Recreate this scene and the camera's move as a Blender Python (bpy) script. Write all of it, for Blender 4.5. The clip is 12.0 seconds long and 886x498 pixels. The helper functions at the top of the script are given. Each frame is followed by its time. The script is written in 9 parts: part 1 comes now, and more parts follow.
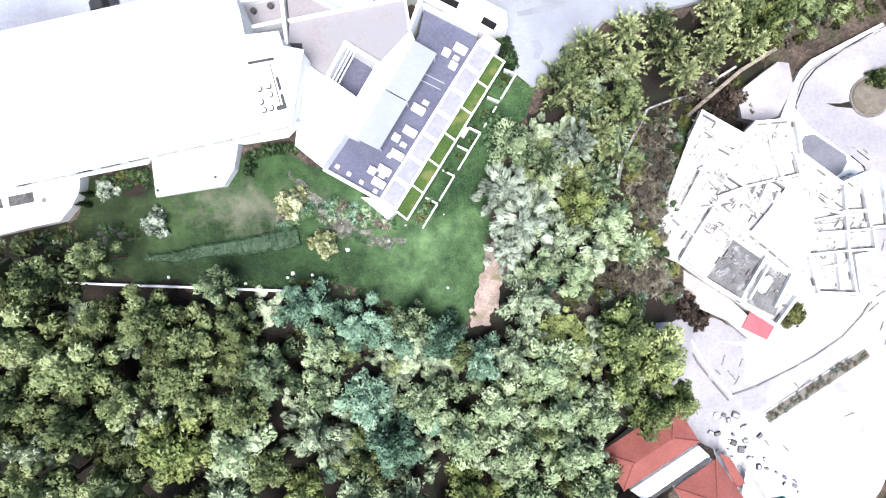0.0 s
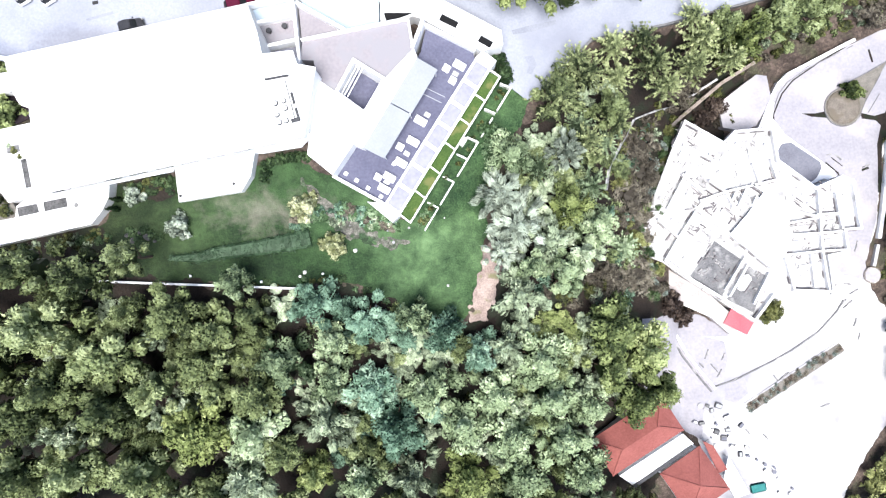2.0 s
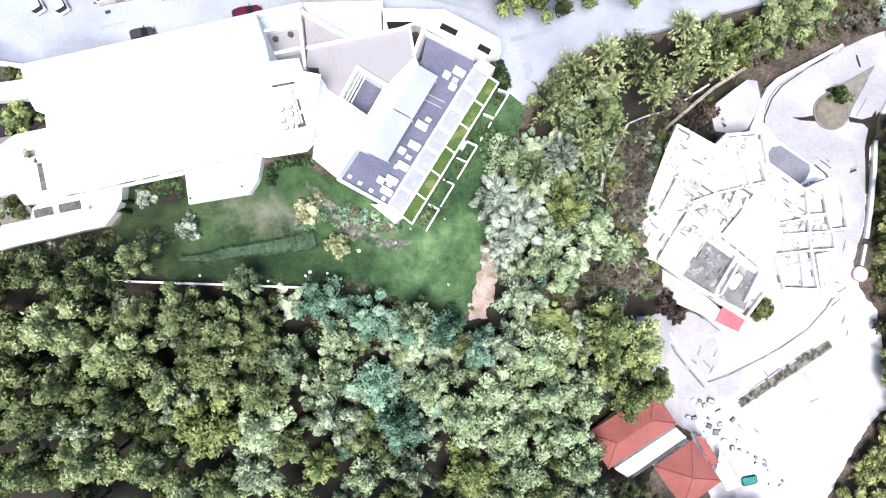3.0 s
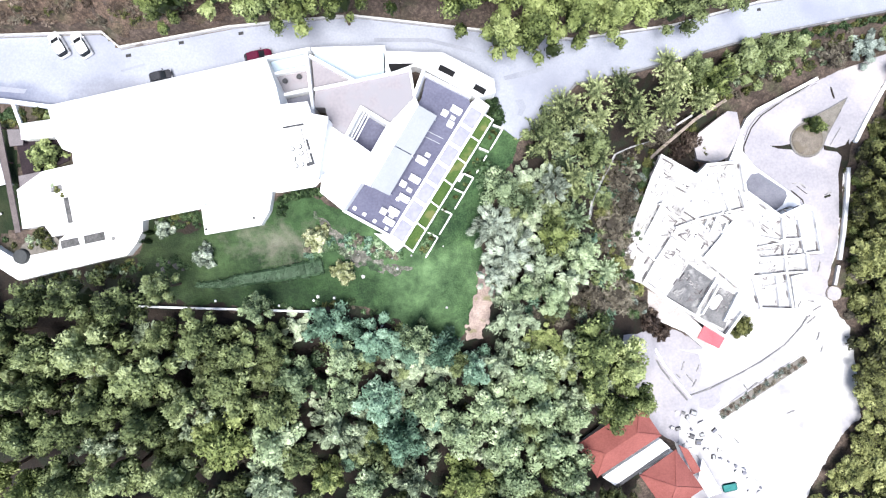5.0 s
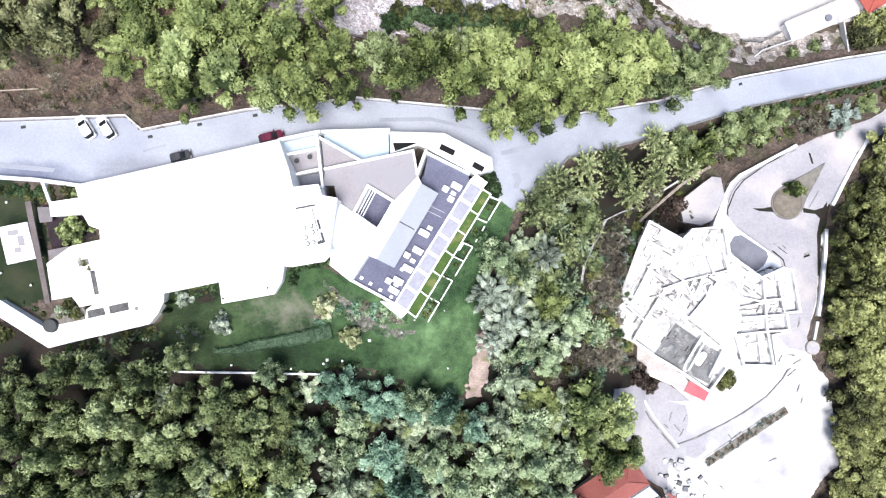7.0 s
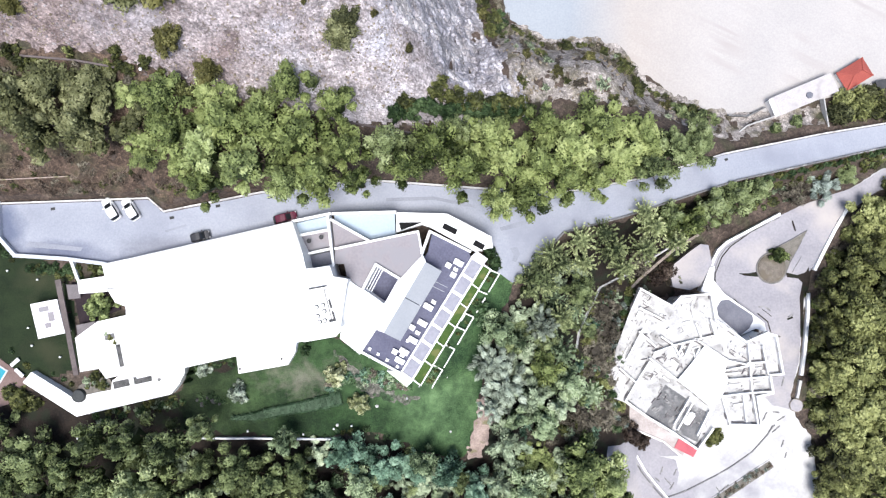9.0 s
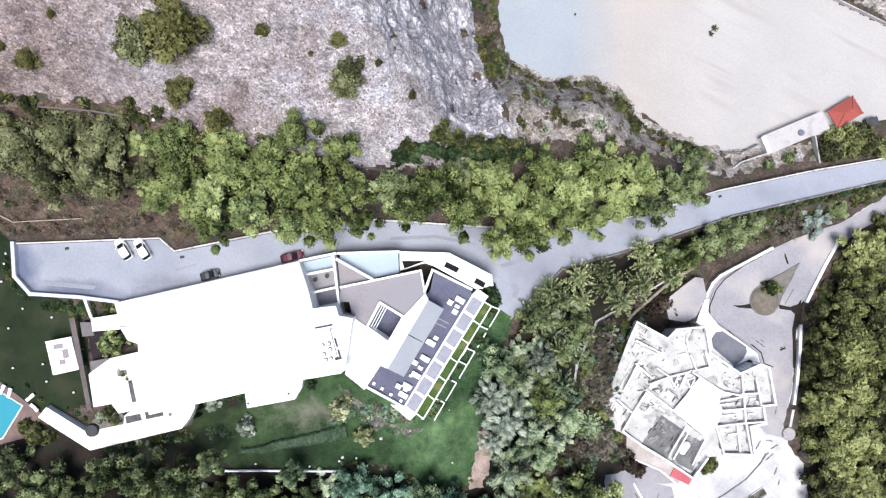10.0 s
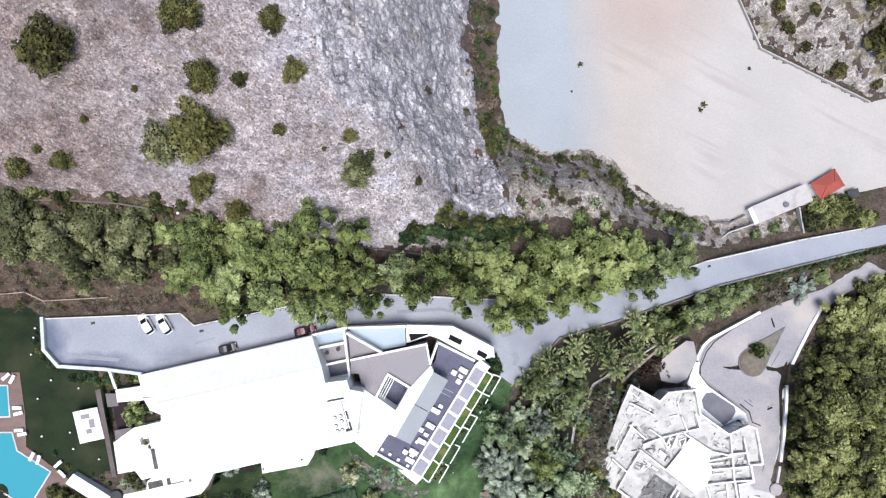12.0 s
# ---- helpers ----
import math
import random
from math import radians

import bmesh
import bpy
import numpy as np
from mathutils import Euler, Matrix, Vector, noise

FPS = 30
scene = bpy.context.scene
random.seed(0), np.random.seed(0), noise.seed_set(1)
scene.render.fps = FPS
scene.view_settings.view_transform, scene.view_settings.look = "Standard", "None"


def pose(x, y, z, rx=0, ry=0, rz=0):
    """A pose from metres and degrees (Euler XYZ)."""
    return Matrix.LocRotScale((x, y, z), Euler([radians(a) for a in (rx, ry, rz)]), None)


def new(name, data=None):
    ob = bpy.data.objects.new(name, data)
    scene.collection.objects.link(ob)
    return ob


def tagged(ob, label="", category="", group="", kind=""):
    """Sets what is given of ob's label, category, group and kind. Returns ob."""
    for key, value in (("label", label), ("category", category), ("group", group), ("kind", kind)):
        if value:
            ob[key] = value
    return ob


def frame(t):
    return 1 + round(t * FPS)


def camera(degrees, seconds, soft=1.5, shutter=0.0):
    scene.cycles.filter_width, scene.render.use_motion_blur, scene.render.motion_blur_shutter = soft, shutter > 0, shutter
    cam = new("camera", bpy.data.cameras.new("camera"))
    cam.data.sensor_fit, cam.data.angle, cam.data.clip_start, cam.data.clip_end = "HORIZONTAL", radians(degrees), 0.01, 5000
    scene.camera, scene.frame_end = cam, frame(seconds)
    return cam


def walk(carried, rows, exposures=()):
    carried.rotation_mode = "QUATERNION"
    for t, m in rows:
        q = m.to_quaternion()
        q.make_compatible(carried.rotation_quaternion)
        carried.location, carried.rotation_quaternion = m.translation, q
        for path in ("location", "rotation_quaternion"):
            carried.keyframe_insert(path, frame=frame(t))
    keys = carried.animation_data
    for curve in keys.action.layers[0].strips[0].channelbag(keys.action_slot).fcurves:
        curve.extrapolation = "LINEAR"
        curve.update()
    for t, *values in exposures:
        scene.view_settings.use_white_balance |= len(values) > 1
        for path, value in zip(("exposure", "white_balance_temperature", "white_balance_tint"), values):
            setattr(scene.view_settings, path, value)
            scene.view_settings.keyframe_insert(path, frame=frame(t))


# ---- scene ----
# ---------------------------------------------------------------- camera
cam = camera(62.3, 12.0, 1.25)
METRES, EYE, TILT, LEAN, TURN = 68.0, 88.0, -90.0, 0.0, 0.0
ROWS = [
    (0.0, 0.0, 0.0, 0.0, 0.0, 0.0, -0.0),
    (0.5, 0.0003, -0.027, -0.0023, 0.02, 0.12, 0.01),
    (1.0, 0.0002, -0.0539, -0.0044, 0.03, 0.25, 0.03),
    (1.5, 0.0003, -0.081, -0.0059, 0.03, 0.31, 0.06),
    (2.0, 0.0009, -0.108, -0.0069, 0.08, 0.33, 0.08),
    (2.5, 0.0006, -0.1338, -0.0075, 0.1, 0.35, 0.11),
    (4.5, -0.0008, -0.2407, 0.0327, -0.04, -0.07, 0.23),
    (5.0, -0.0006, -0.2681, 0.061, -0.06, -0.09, 0.27),
    (5.5, -0.0002, -0.2954, 0.0934, -0.05, -0.06, 0.32),
    (6.0, -0.003, -0.3227, 0.1307, -0.13, -0.03, 0.34),
    (6.5, -0.0035, -0.3504, 0.1689, -0.11, 0.05, 0.36),
    (7.0, -0.0047, -0.3778, 0.2107, -0.13, 0.05, 0.37),
    (9.0, -0.0101, -0.4899, 0.3804, -0.1, 0.31, 0.43),
    (9.5, -0.0117, -0.5182, 0.4265, -0.08, 0.34, 0.44),
    (10.0, -0.0142, -0.5466, 0.4717, -0.09, 0.42, 0.47),
    (10.5, -0.0168, -0.5756, 0.5169, -0.1, 0.51, 0.49),
    (11.0, -0.0195, -0.6043, 0.5624, -0.11, 0.61, 0.5),
    (11.5, -0.0218, -0.6333, 0.6064, -0.09, 0.77, 0.53),
    (12.0, -0.0251, -0.6615, 0.6517, -0.12, 0.87, 0.54),
]
EXPOSURES = [(0.0, 1.76), (3.0, 1.78), (6.0, 1.69), (9.0, 1.33), (12.0, 1.05)]
walk(cam, [(t, pose(0, 0, EYE, TILT, LEAN, TURN) @ pose(METRES * x, METRES * y, METRES * z, 90 + pitch, roll, yaw)) for t, x, y, z, yaw, pitch, roll in ROWS], EXPOSURES)

# ---------------------------------------------------------------- sky and sun
SUN_UP, SUN_AZ = 75.0, 185.0
world = bpy.data.worlds.new("sky")
scene.world = world
world.use_nodes = True
wt = world.node_tree
sky = wt.nodes.new("ShaderNodeTexSky")
sky.sky_type, sky.sun_disc = "NISHITA", False
sky.sun_elevation, sky.sun_rotation = radians(SUN_UP), radians(SUN_AZ)
sky.dust_density, sky.air_density = 2.0, 1.0
wt.links.new(sky.outputs[0], wt.nodes["Background"].inputs[0])
wt.nodes["Background"].inputs[1].default_value = 0.072
sun = new("sun", bpy.data.lights.new("sun", "SUN"))
sun.data.energy, sun.data.angle, sun.data.color = 2.35, radians(28), (1.0, 0.99, 0.975)
sun.matrix_world = pose(0, 0, 200, 90 - SUN_UP, 0, 180 - SUN_AZ)


# ---------------------------------------------------------------- materials
def surface(name, low, high, size=2.0, rough=0.85, fine=12.0, bump=0.3, third=None, third_size=0.15, third_from=0.5, metal=0.0, per_object=0.0, per_piece=0.0, gap=0.08):
    """A rough surface whose colour wanders at two scales between low and high, with a third colour in patches."""
    m = bpy.data.materials.new(name)
    m.use_nodes = True
    nt = m.node_tree
    n, l = nt.nodes, nt.links
    b = n["Principled BSDF"]
    b.inputs["Roughness"].default_value, b.inputs["Metallic"].default_value = rough, metal
    b.inputs["Specular IOR Level"].default_value = 0.3
    geo = n.new("ShaderNodeNewGeometry")
    big, small = n.new("ShaderNodeTexNoise"), n.new("ShaderNodeTexNoise")
    for node, scale in ((big, 1.0 / size), (small, fine / size)):
        node.inputs["Scale"].default_value, node.inputs["Detail"].default_value = scale, 5.0
        l.new(geo.outputs["Position"], node.inputs["Vector"])
    add = n.new("ShaderNodeMath")
    add.operation = "ADD"
    l.new(big.outputs[0], add.inputs[0])
    l.new(small.outputs[0], add.inputs[1])
    value = add.outputs[0]
    for node_name, socket, amount in (("ShaderNodeObjectInfo", "Random", per_object), ("ShaderNodeNewGeometry", "Random Per Island", per_piece)):
        if amount:
            info, mul, more = n.new(node_name), n.new("ShaderNodeMath"), n.new("ShaderNodeMath")
            mul.operation, more.operation = "MULTIPLY_ADD", "ADD"
            mul.inputs[1].default_value, mul.inputs[2].default_value = amount, -amount / 2
            l.new(info.outputs[socket], mul.inputs[0])
            l.new(value, more.inputs[0])
            l.new(mul.outputs[0], more.inputs[1])
            value = more.outputs[0]
    span = n.new("ShaderNodeMapRange")
    span.inputs["From Min"].default_value, span.inputs["From Max"].default_value = 0.7, 1.3
    l.new(value, span.inputs["Value"])
    mix = n.new("ShaderNodeMix")
    mix.data_type = "RGBA"
    mix.inputs["A"].default_value, mix.inputs["B"].default_value = (*low, 1), (*high, 1)
    l.new(span.outputs[0], mix.inputs["Factor"])
    colour = mix.outputs["Result"]
    if third:
        patch, edge, over = n.new("ShaderNodeTexNoise"), n.new("ShaderNodeMapRange"), n.new("ShaderNodeMix")
        patch.inputs["Scale"].default_value, patch.inputs["Detail"].default_value = third_size, 6.0
        l.new(geo.outputs["Position"], patch.inputs["Vector"])
        edge.inputs["From Min"].default_value, edge.inputs["From Max"].default_value = third_from, third_from + gap
        l.new(patch.outputs[0], edge.inputs["Value"])
        over.data_type = "RGBA"
        over.inputs["B"].default_value = (*third, 1)
        l.new(colour, over.inputs["A"])
        l.new(edge.outputs[0], over.inputs["Factor"])
        colour = over.outputs["Result"]
    l.new(colour, b.inputs["Base Color"])
    if bump:
        bp = n.new("ShaderNodeBump")
        bp.inputs["Strength"].default_value, bp.inputs["Distance"].default_value = bump, 0.12
        l.new(small.outputs[0], bp.inputs["Height"])
        l.new(bp.outputs[0], b.inputs["Normal"])
    return m


def leaf_paint(name, low, high, tips):
    """Leaves: each tuft has its own tone between low, high and tips, inner cores toned dark as painted shade; the tree
    shifts it a little, and light shines through.
    """
    m = bpy.data.materials.new(name)
    m.use_nodes = True
    n, l = m.node_tree.nodes, m.node_tree.links
    b = n["Principled BSDF"]
    b.inputs["Roughness"].default_value, b.inputs["Specular IOR Level"].default_value = 0.6, 0.25
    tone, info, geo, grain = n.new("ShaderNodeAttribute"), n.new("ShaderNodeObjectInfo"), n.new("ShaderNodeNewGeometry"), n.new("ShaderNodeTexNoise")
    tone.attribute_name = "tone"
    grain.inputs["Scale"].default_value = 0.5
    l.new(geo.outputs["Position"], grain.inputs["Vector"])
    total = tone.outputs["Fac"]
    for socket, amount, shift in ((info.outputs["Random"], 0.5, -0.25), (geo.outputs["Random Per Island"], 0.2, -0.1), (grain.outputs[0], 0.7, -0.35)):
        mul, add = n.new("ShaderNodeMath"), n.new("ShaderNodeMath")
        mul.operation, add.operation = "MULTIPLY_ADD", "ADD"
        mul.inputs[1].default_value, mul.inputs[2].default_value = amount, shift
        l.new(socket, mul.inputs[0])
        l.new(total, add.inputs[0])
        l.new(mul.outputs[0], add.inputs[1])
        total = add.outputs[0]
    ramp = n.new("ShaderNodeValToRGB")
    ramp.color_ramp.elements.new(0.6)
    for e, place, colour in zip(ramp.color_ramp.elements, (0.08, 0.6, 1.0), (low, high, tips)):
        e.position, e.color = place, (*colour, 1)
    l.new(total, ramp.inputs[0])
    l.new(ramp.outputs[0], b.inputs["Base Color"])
    thin, both = n.new("ShaderNodeBsdfTranslucent"), n.new("ShaderNodeMixShader")
    l.new(ramp.outputs[0], thin.inputs["Color"])
    both.inputs[0].default_value = 0.17
    l.new(b.outputs[0], both.inputs[1])
    l.new(thin.outputs[0], both.inputs[2])
    l.new(both.outputs[0], n["Material Output"].inputs["Surface"])
    return m


def glass_paint(name, colour, alpha_mix=0.6):
    m = bpy.data.materials.new(name)
    m.use_nodes = True
    n, l = m.node_tree.nodes, m.node_tree.links
    b = n["Principled BSDF"]
    b.inputs["Base Color"].default_value, b.inputs["Roughness"].default_value = (*colour, 1), 0.12
    b.inputs["Transmission Weight"].default_value = alpha_mix
    return m




def stony(m, scale, dark, light, crack=0.5, lie=0.0, long=1.0):
    """Breaks a rock paint into stones: each with its own shade, and dark joints between them; lie and long draw them out along a direction."""
    n, l = m.node_tree.nodes, m.node_tree.links
    b = n["Principled BSDF"]
    colour = b.inputs["Base Color"].links[0].from_socket
    geo = n.new("ShaderNodeNewGeometry")
    bend, shift = n.new("ShaderNodeTexNoise"), n.new("ShaderNodeVectorMath")
    bend.inputs["Scale"].default_value, bend.inputs["Detail"].default_value = scale * 0.8, 4.0
    l.new(geo.outputs["Position"], bend.inputs["Vector"])
    shift.operation = "MULTIPLY_ADD"
    shift.inputs[1].default_value = (0.9 / scale, 0.9 / scale, 0.9 / scale)
    l.new(bend.outputs["Color"], shift.inputs[0])
    turn, squeeze = n.new("ShaderNodeMapping"), n.new("ShaderNodeMapping")
    turn.inputs["Rotation"].default_value, squeeze.inputs["Scale"].default_value = (0, 0, radians(-lie)), (1 / long, 1, 1)
    l.new(geo.outputs["Position"], turn.inputs["Vector"])
    l.new(turn.outputs[0], squeeze.inputs["Vector"])
    l.new(squeeze.outputs[0], shift.inputs[2])
    for size, amount in ((scale, 1.0), (scale * 0.33, 0.55)):
        cell, joint, shade = n.new("ShaderNodeTexVoronoi"), n.new("ShaderNodeTexVoronoi"), n.new("ShaderNodeMapRange")
        joint.feature = "DISTANCE_TO_EDGE"
        for node in (cell, joint):
            node.inputs["Scale"].default_value = size
            l.new(shift.outputs[0], node.inputs["Vector"])
        grey, gap, both, times = n.new("ShaderNodeSeparateColor"), n.new("ShaderNodeMapRange"), n.new("ShaderNodeMath"), n.new("ShaderNodeMix")
        l.new(cell.outputs["Color"], grey.inputs[0])
        shade.inputs["To Min"].default_value, shade.inputs["To Max"].default_value = 1 + (dark - 1) * amount, 1 + (light - 1) * amount
        l.new(grey.outputs[0], shade.inputs["Value"])
        gap.inputs["From Max"].default_value, gap.inputs["To Min"].default_value = 0.16, 1 - crack * amount
        l.new(joint.outputs["Distance"], gap.inputs["Value"])
        both.operation = "MULTIPLY"
        l.new(shade.outputs[0], both.inputs[0])
        l.new(gap.outputs[0], both.inputs[1])
        times.data_type, times.blend_type = "RGBA", "MULTIPLY"
        times.inputs["Factor"].default_value = 1.0
        l.new(colour, times.inputs["A"])
        l.new(both.outputs[0], times.inputs["B"])
        colour = times.outputs["Result"]
    l.new(colour, b.inputs["Base Color"])
    return m


SOIL = stony(surface("dry_soil", (0.042, 0.031, 0.026), (0.125, 0.093, 0.077), 4, fine=9, third=(0.06, 0.06, 0.036), third_size=0.3, third_from=0.52, bump=0.8, gap=0.2), 3.4, 0.7, 1.25, 0.25)
BRUSH = stony(surface("rusty_brush", (0.03, 0.02, 0.014), (0.178, 0.122, 0.093), 2.0, fine=9, bump=1.0, third=(0.058, 0.054, 0.03), third_size=0.25, third_from=0.5, gap=0.2), 3.2, 0.6, 1.35, 0.3)
def scree_paint():
    """Pale stony ground: bluish and pinkish stretches, brown worn hollows and dark specks of dry growth, all darker and
    browner towards the west.
    """
    m = stony(surface("limestone_scree", (0.225, 0.198, 0.212), (0.66, 0.60, 0.62), 2.6, fine=8, bump=1.0, third=(0.50, 0.49, 0.545), third_size=0.07, third_from=0.5, gap=0.12), 3.6, 0.62, 1.24, 0.32, -35, 1.8)
    n, l = m.node_tree.nodes, m.node_tree.links
    b = n["Principled BSDF"]
    colour = b.inputs["Base Color"].links[0].from_socket
    geo = n.new("ShaderNodeNewGeometry")
    for scale, low, high, shade, twist in ((0.085, 0.5, 0.66, (0.56, 0.50, 0.48, 1), 0.6), (0.85, 0.57, 0.66, (0.52, 0.48, 0.43, 1), 1.2), (2.6, 0.6, 0.66, (0.42, 0.38, 0.34, 1), 0.4)):
        field, cut, mul = n.new("ShaderNodeTexNoise"), n.new("ShaderNodeMapRange"), n.new("ShaderNodeMix")
        field.inputs["Scale"].default_value, field.inputs["Detail"].default_value, field.inputs["Distortion"].default_value = scale, 7.0, twist
        field.inputs["Roughness"].default_value = 0.62
        l.new(geo.outputs["Position"], field.inputs["Vector"])
        cut.inputs["From Min"].default_value, cut.inputs["From Max"].default_value = low, high
        l.new(field.outputs[0], cut.inputs["Value"])
        mul.data_type, mul.blend_type = "RGBA", "MULTIPLY"
        mul.inputs["B"].default_value = shade
        l.new(cut.outputs[0], mul.inputs["Factor"])
        l.new(colour, mul.inputs["A"])
        colour = mul.outputs["Result"]
    # A broad, uneven brown multiply that strengthens towards the west.
    split, west, wander, worn = n.new("ShaderNodeSeparateXYZ"), n.new("ShaderNodeMapRange"), n.new("ShaderNodeMath"), n.new("ShaderNodeMix")
    l.new(geo.outputs["Position"], split.inputs[0])
    broad = n.new("ShaderNodeTexNoise")
    broad.inputs["Scale"].default_value, broad.inputs["Detail"].default_value = 0.1, 6.0
    l.new(geo.outputs["Position"], broad.inputs["Vector"])
    wander.operation = "MULTIPLY_ADD"
    wander.inputs[1].default_value = 50.0
    l.new(broad.outputs[0], wander.inputs[0])
    l.new(split.outputs[0], wander.inputs[2])
    west.inputs["From Min"].default_value, west.inputs["From Max"].default_value = 12.0, -38.0
    l.new(wander.outputs[0], west.inputs["Value"])
    worn.data_type, worn.blend_type = "RGBA", "MULTIPLY"
    worn.inputs["B"].default_value = (0.58, 0.50, 0.465, 1)
    l.new(west.outputs[0], worn.inputs["Factor"])
    l.new(colour, worn.inputs["A"])
    l.new(worn.outputs["Result"], b.inputs["Base Color"])
    return m


ROCK = scree_paint()
CRAG = stony(surface("grey_crag", (0.29, 0.278, 0.32), (0.66, 0.63, 0.675), 2.6, fine=8, bump=1.0, third=(0.68, 0.64, 0.65), third_size=0.25, third_from=0.5, gap=0.2), 1.1, 0.6, 1.2, 0.45, -58, 2.6)


def lawn_paint():
    """Mown grass with a yellowed, worn patch on the bank below the villa, and tree shade painted in towards the west.
    """
    m = surface("lawn_grass", (0.004, 0.017, 0.005), (0.030, 0.068, 0.021), 4, fine=18, bump=0.9, third=(0.056, 0.112, 0.042), third_size=0.07, third_from=0.5, gap=0.22)
    n, l = m.node_tree.nodes, m.node_tree.links
    b = n["Principled BSDF"]
    old = b.inputs["Base Color"].links[0].from_socket
    geo, fit, size = n.new("ShaderNodeNewGeometry"), n.new("ShaderNodeMapping"), n.new("ShaderNodeVectorMath")
    fit.inputs["Scale"].default_value, fit.inputs["Location"].default_value = (0.1, 0.22, 0.0), (2.4, -1.15, 0.0)
    size.operation = "LENGTH"
    l.new(geo.outputs["Position"], fit.inputs["Vector"])
    l.new(fit.outputs[0], size.inputs[0])
    rough, add, near, mix = n.new("ShaderNodeTexNoise"), n.new("ShaderNodeMath"), n.new("ShaderNodeMapRange"), n.new("ShaderNodeMix")
    rough.inputs["Scale"].default_value, rough.inputs["Detail"].default_value = 0.45, 8.0
    l.new(geo.outputs["Position"], rough.inputs["Vector"])
    add.operation = "MULTIPLY_ADD"
    add.inputs[1].default_value = 2.6
    l.new(rough.outputs[0], add.inputs[0])
    l.new(size.outputs["Value"], add.inputs[2])
    near.inputs["From Min"].default_value, near.inputs["From Max"].default_value, near.inputs["To Max"].default_value = 2.1, 1.0, 0.75
    l.new(add.outputs[0], near.inputs["Value"])
    mix.data_type = "RGBA"
    mix.inputs["B"].default_value = (0.185, 0.175, 0.140, 1)
    # tufts and thin places a metre or two across
    rough.inputs["Roughness"].default_value = 0.68
    tuft, ramp, blend = n.new("ShaderNodeTexNoise"), n.new("ShaderNodeValToRGB"), n.new("ShaderNodeMix")
    tuft.inputs["Scale"].default_value, tuft.inputs["Detail"].default_value, tuft.inputs["Roughness"].default_value = 0.6, 9.0, 0.72
    tuft.inputs["Distortion"].default_value = 0.5
    l.new(geo.outputs["Position"], tuft.inputs["Vector"])
    ramp.color_ramp.elements[0].position, ramp.color_ramp.elements[1].position = 0.36, 0.66
    ramp.color_ramp.elements[0].color, ramp.color_ramp.elements[1].color = (0.58, 0.62, 0.62, 1), (1.5, 1.4, 1.45, 1)
    l.new(tuft.outputs[0], ramp.inputs[0])
    blend.data_type, blend.blend_type = "RGBA", "MULTIPLY"
    blend.inputs["Factor"].default_value = 1.0
    l.new(old, blend.inputs["A"])
    l.new(ramp.outputs[0], blend.inputs["B"])
    # Tree shade put into the grass colour: darkest in the west, fading eastward.
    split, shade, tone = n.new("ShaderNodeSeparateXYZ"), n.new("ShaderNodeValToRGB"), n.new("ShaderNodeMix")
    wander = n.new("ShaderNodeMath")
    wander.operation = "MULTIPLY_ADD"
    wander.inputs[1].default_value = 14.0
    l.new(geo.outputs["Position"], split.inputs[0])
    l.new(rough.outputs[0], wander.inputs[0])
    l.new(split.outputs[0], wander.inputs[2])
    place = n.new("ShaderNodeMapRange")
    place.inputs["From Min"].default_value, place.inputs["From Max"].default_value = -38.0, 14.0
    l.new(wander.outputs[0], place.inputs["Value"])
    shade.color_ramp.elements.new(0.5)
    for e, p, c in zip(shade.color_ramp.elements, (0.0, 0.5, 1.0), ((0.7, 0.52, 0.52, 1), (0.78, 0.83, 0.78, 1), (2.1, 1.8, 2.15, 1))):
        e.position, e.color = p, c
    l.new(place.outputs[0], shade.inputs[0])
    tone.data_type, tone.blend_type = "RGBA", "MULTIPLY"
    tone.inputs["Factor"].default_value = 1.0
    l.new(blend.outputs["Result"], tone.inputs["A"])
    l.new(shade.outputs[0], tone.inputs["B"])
    l.new(tone.outputs["Result"], mix.inputs["A"])
    l.new(near.outputs[0], mix.inputs["Factor"])
    l.new(mix.outputs["Result"], b.inputs["Base Color"])
    return m


GRASS = lawn_paint()
DARKGRASS = surface("dark_lawn_grass", (0.0035, 0.010, 0.0025), (0.016, 0.028, 0.009), 3, fine=14, bump=0.9, third=(0.028, 0.033, 0.015), third_size=0.16, third_from=0.5, gap=0.2)
ROADPATCH = surface("patched_asphalt", (0.20, 0.211, 0.252), (0.262, 0.273, 0.315), 3, fine=12, bump=0.15)
BEDGRASS = surface("bed_grass", (0.022, 0.055, 0.010), (0.075, 0.12, 0.027), 2.5, fine=12, bump=0.5, third=(0.12, 0.13, 0.045), third_size=0.4, third_from=0.55)
ASPHALT = surface("pale_asphalt", (0.235, 0.25, 0.297), (0.31, 0.325, 0.374), 9, fine=30, bump=0.15, third=(0.205, 0.215, 0.262), third_size=0.09, third_from=0.5, gap=0.22)


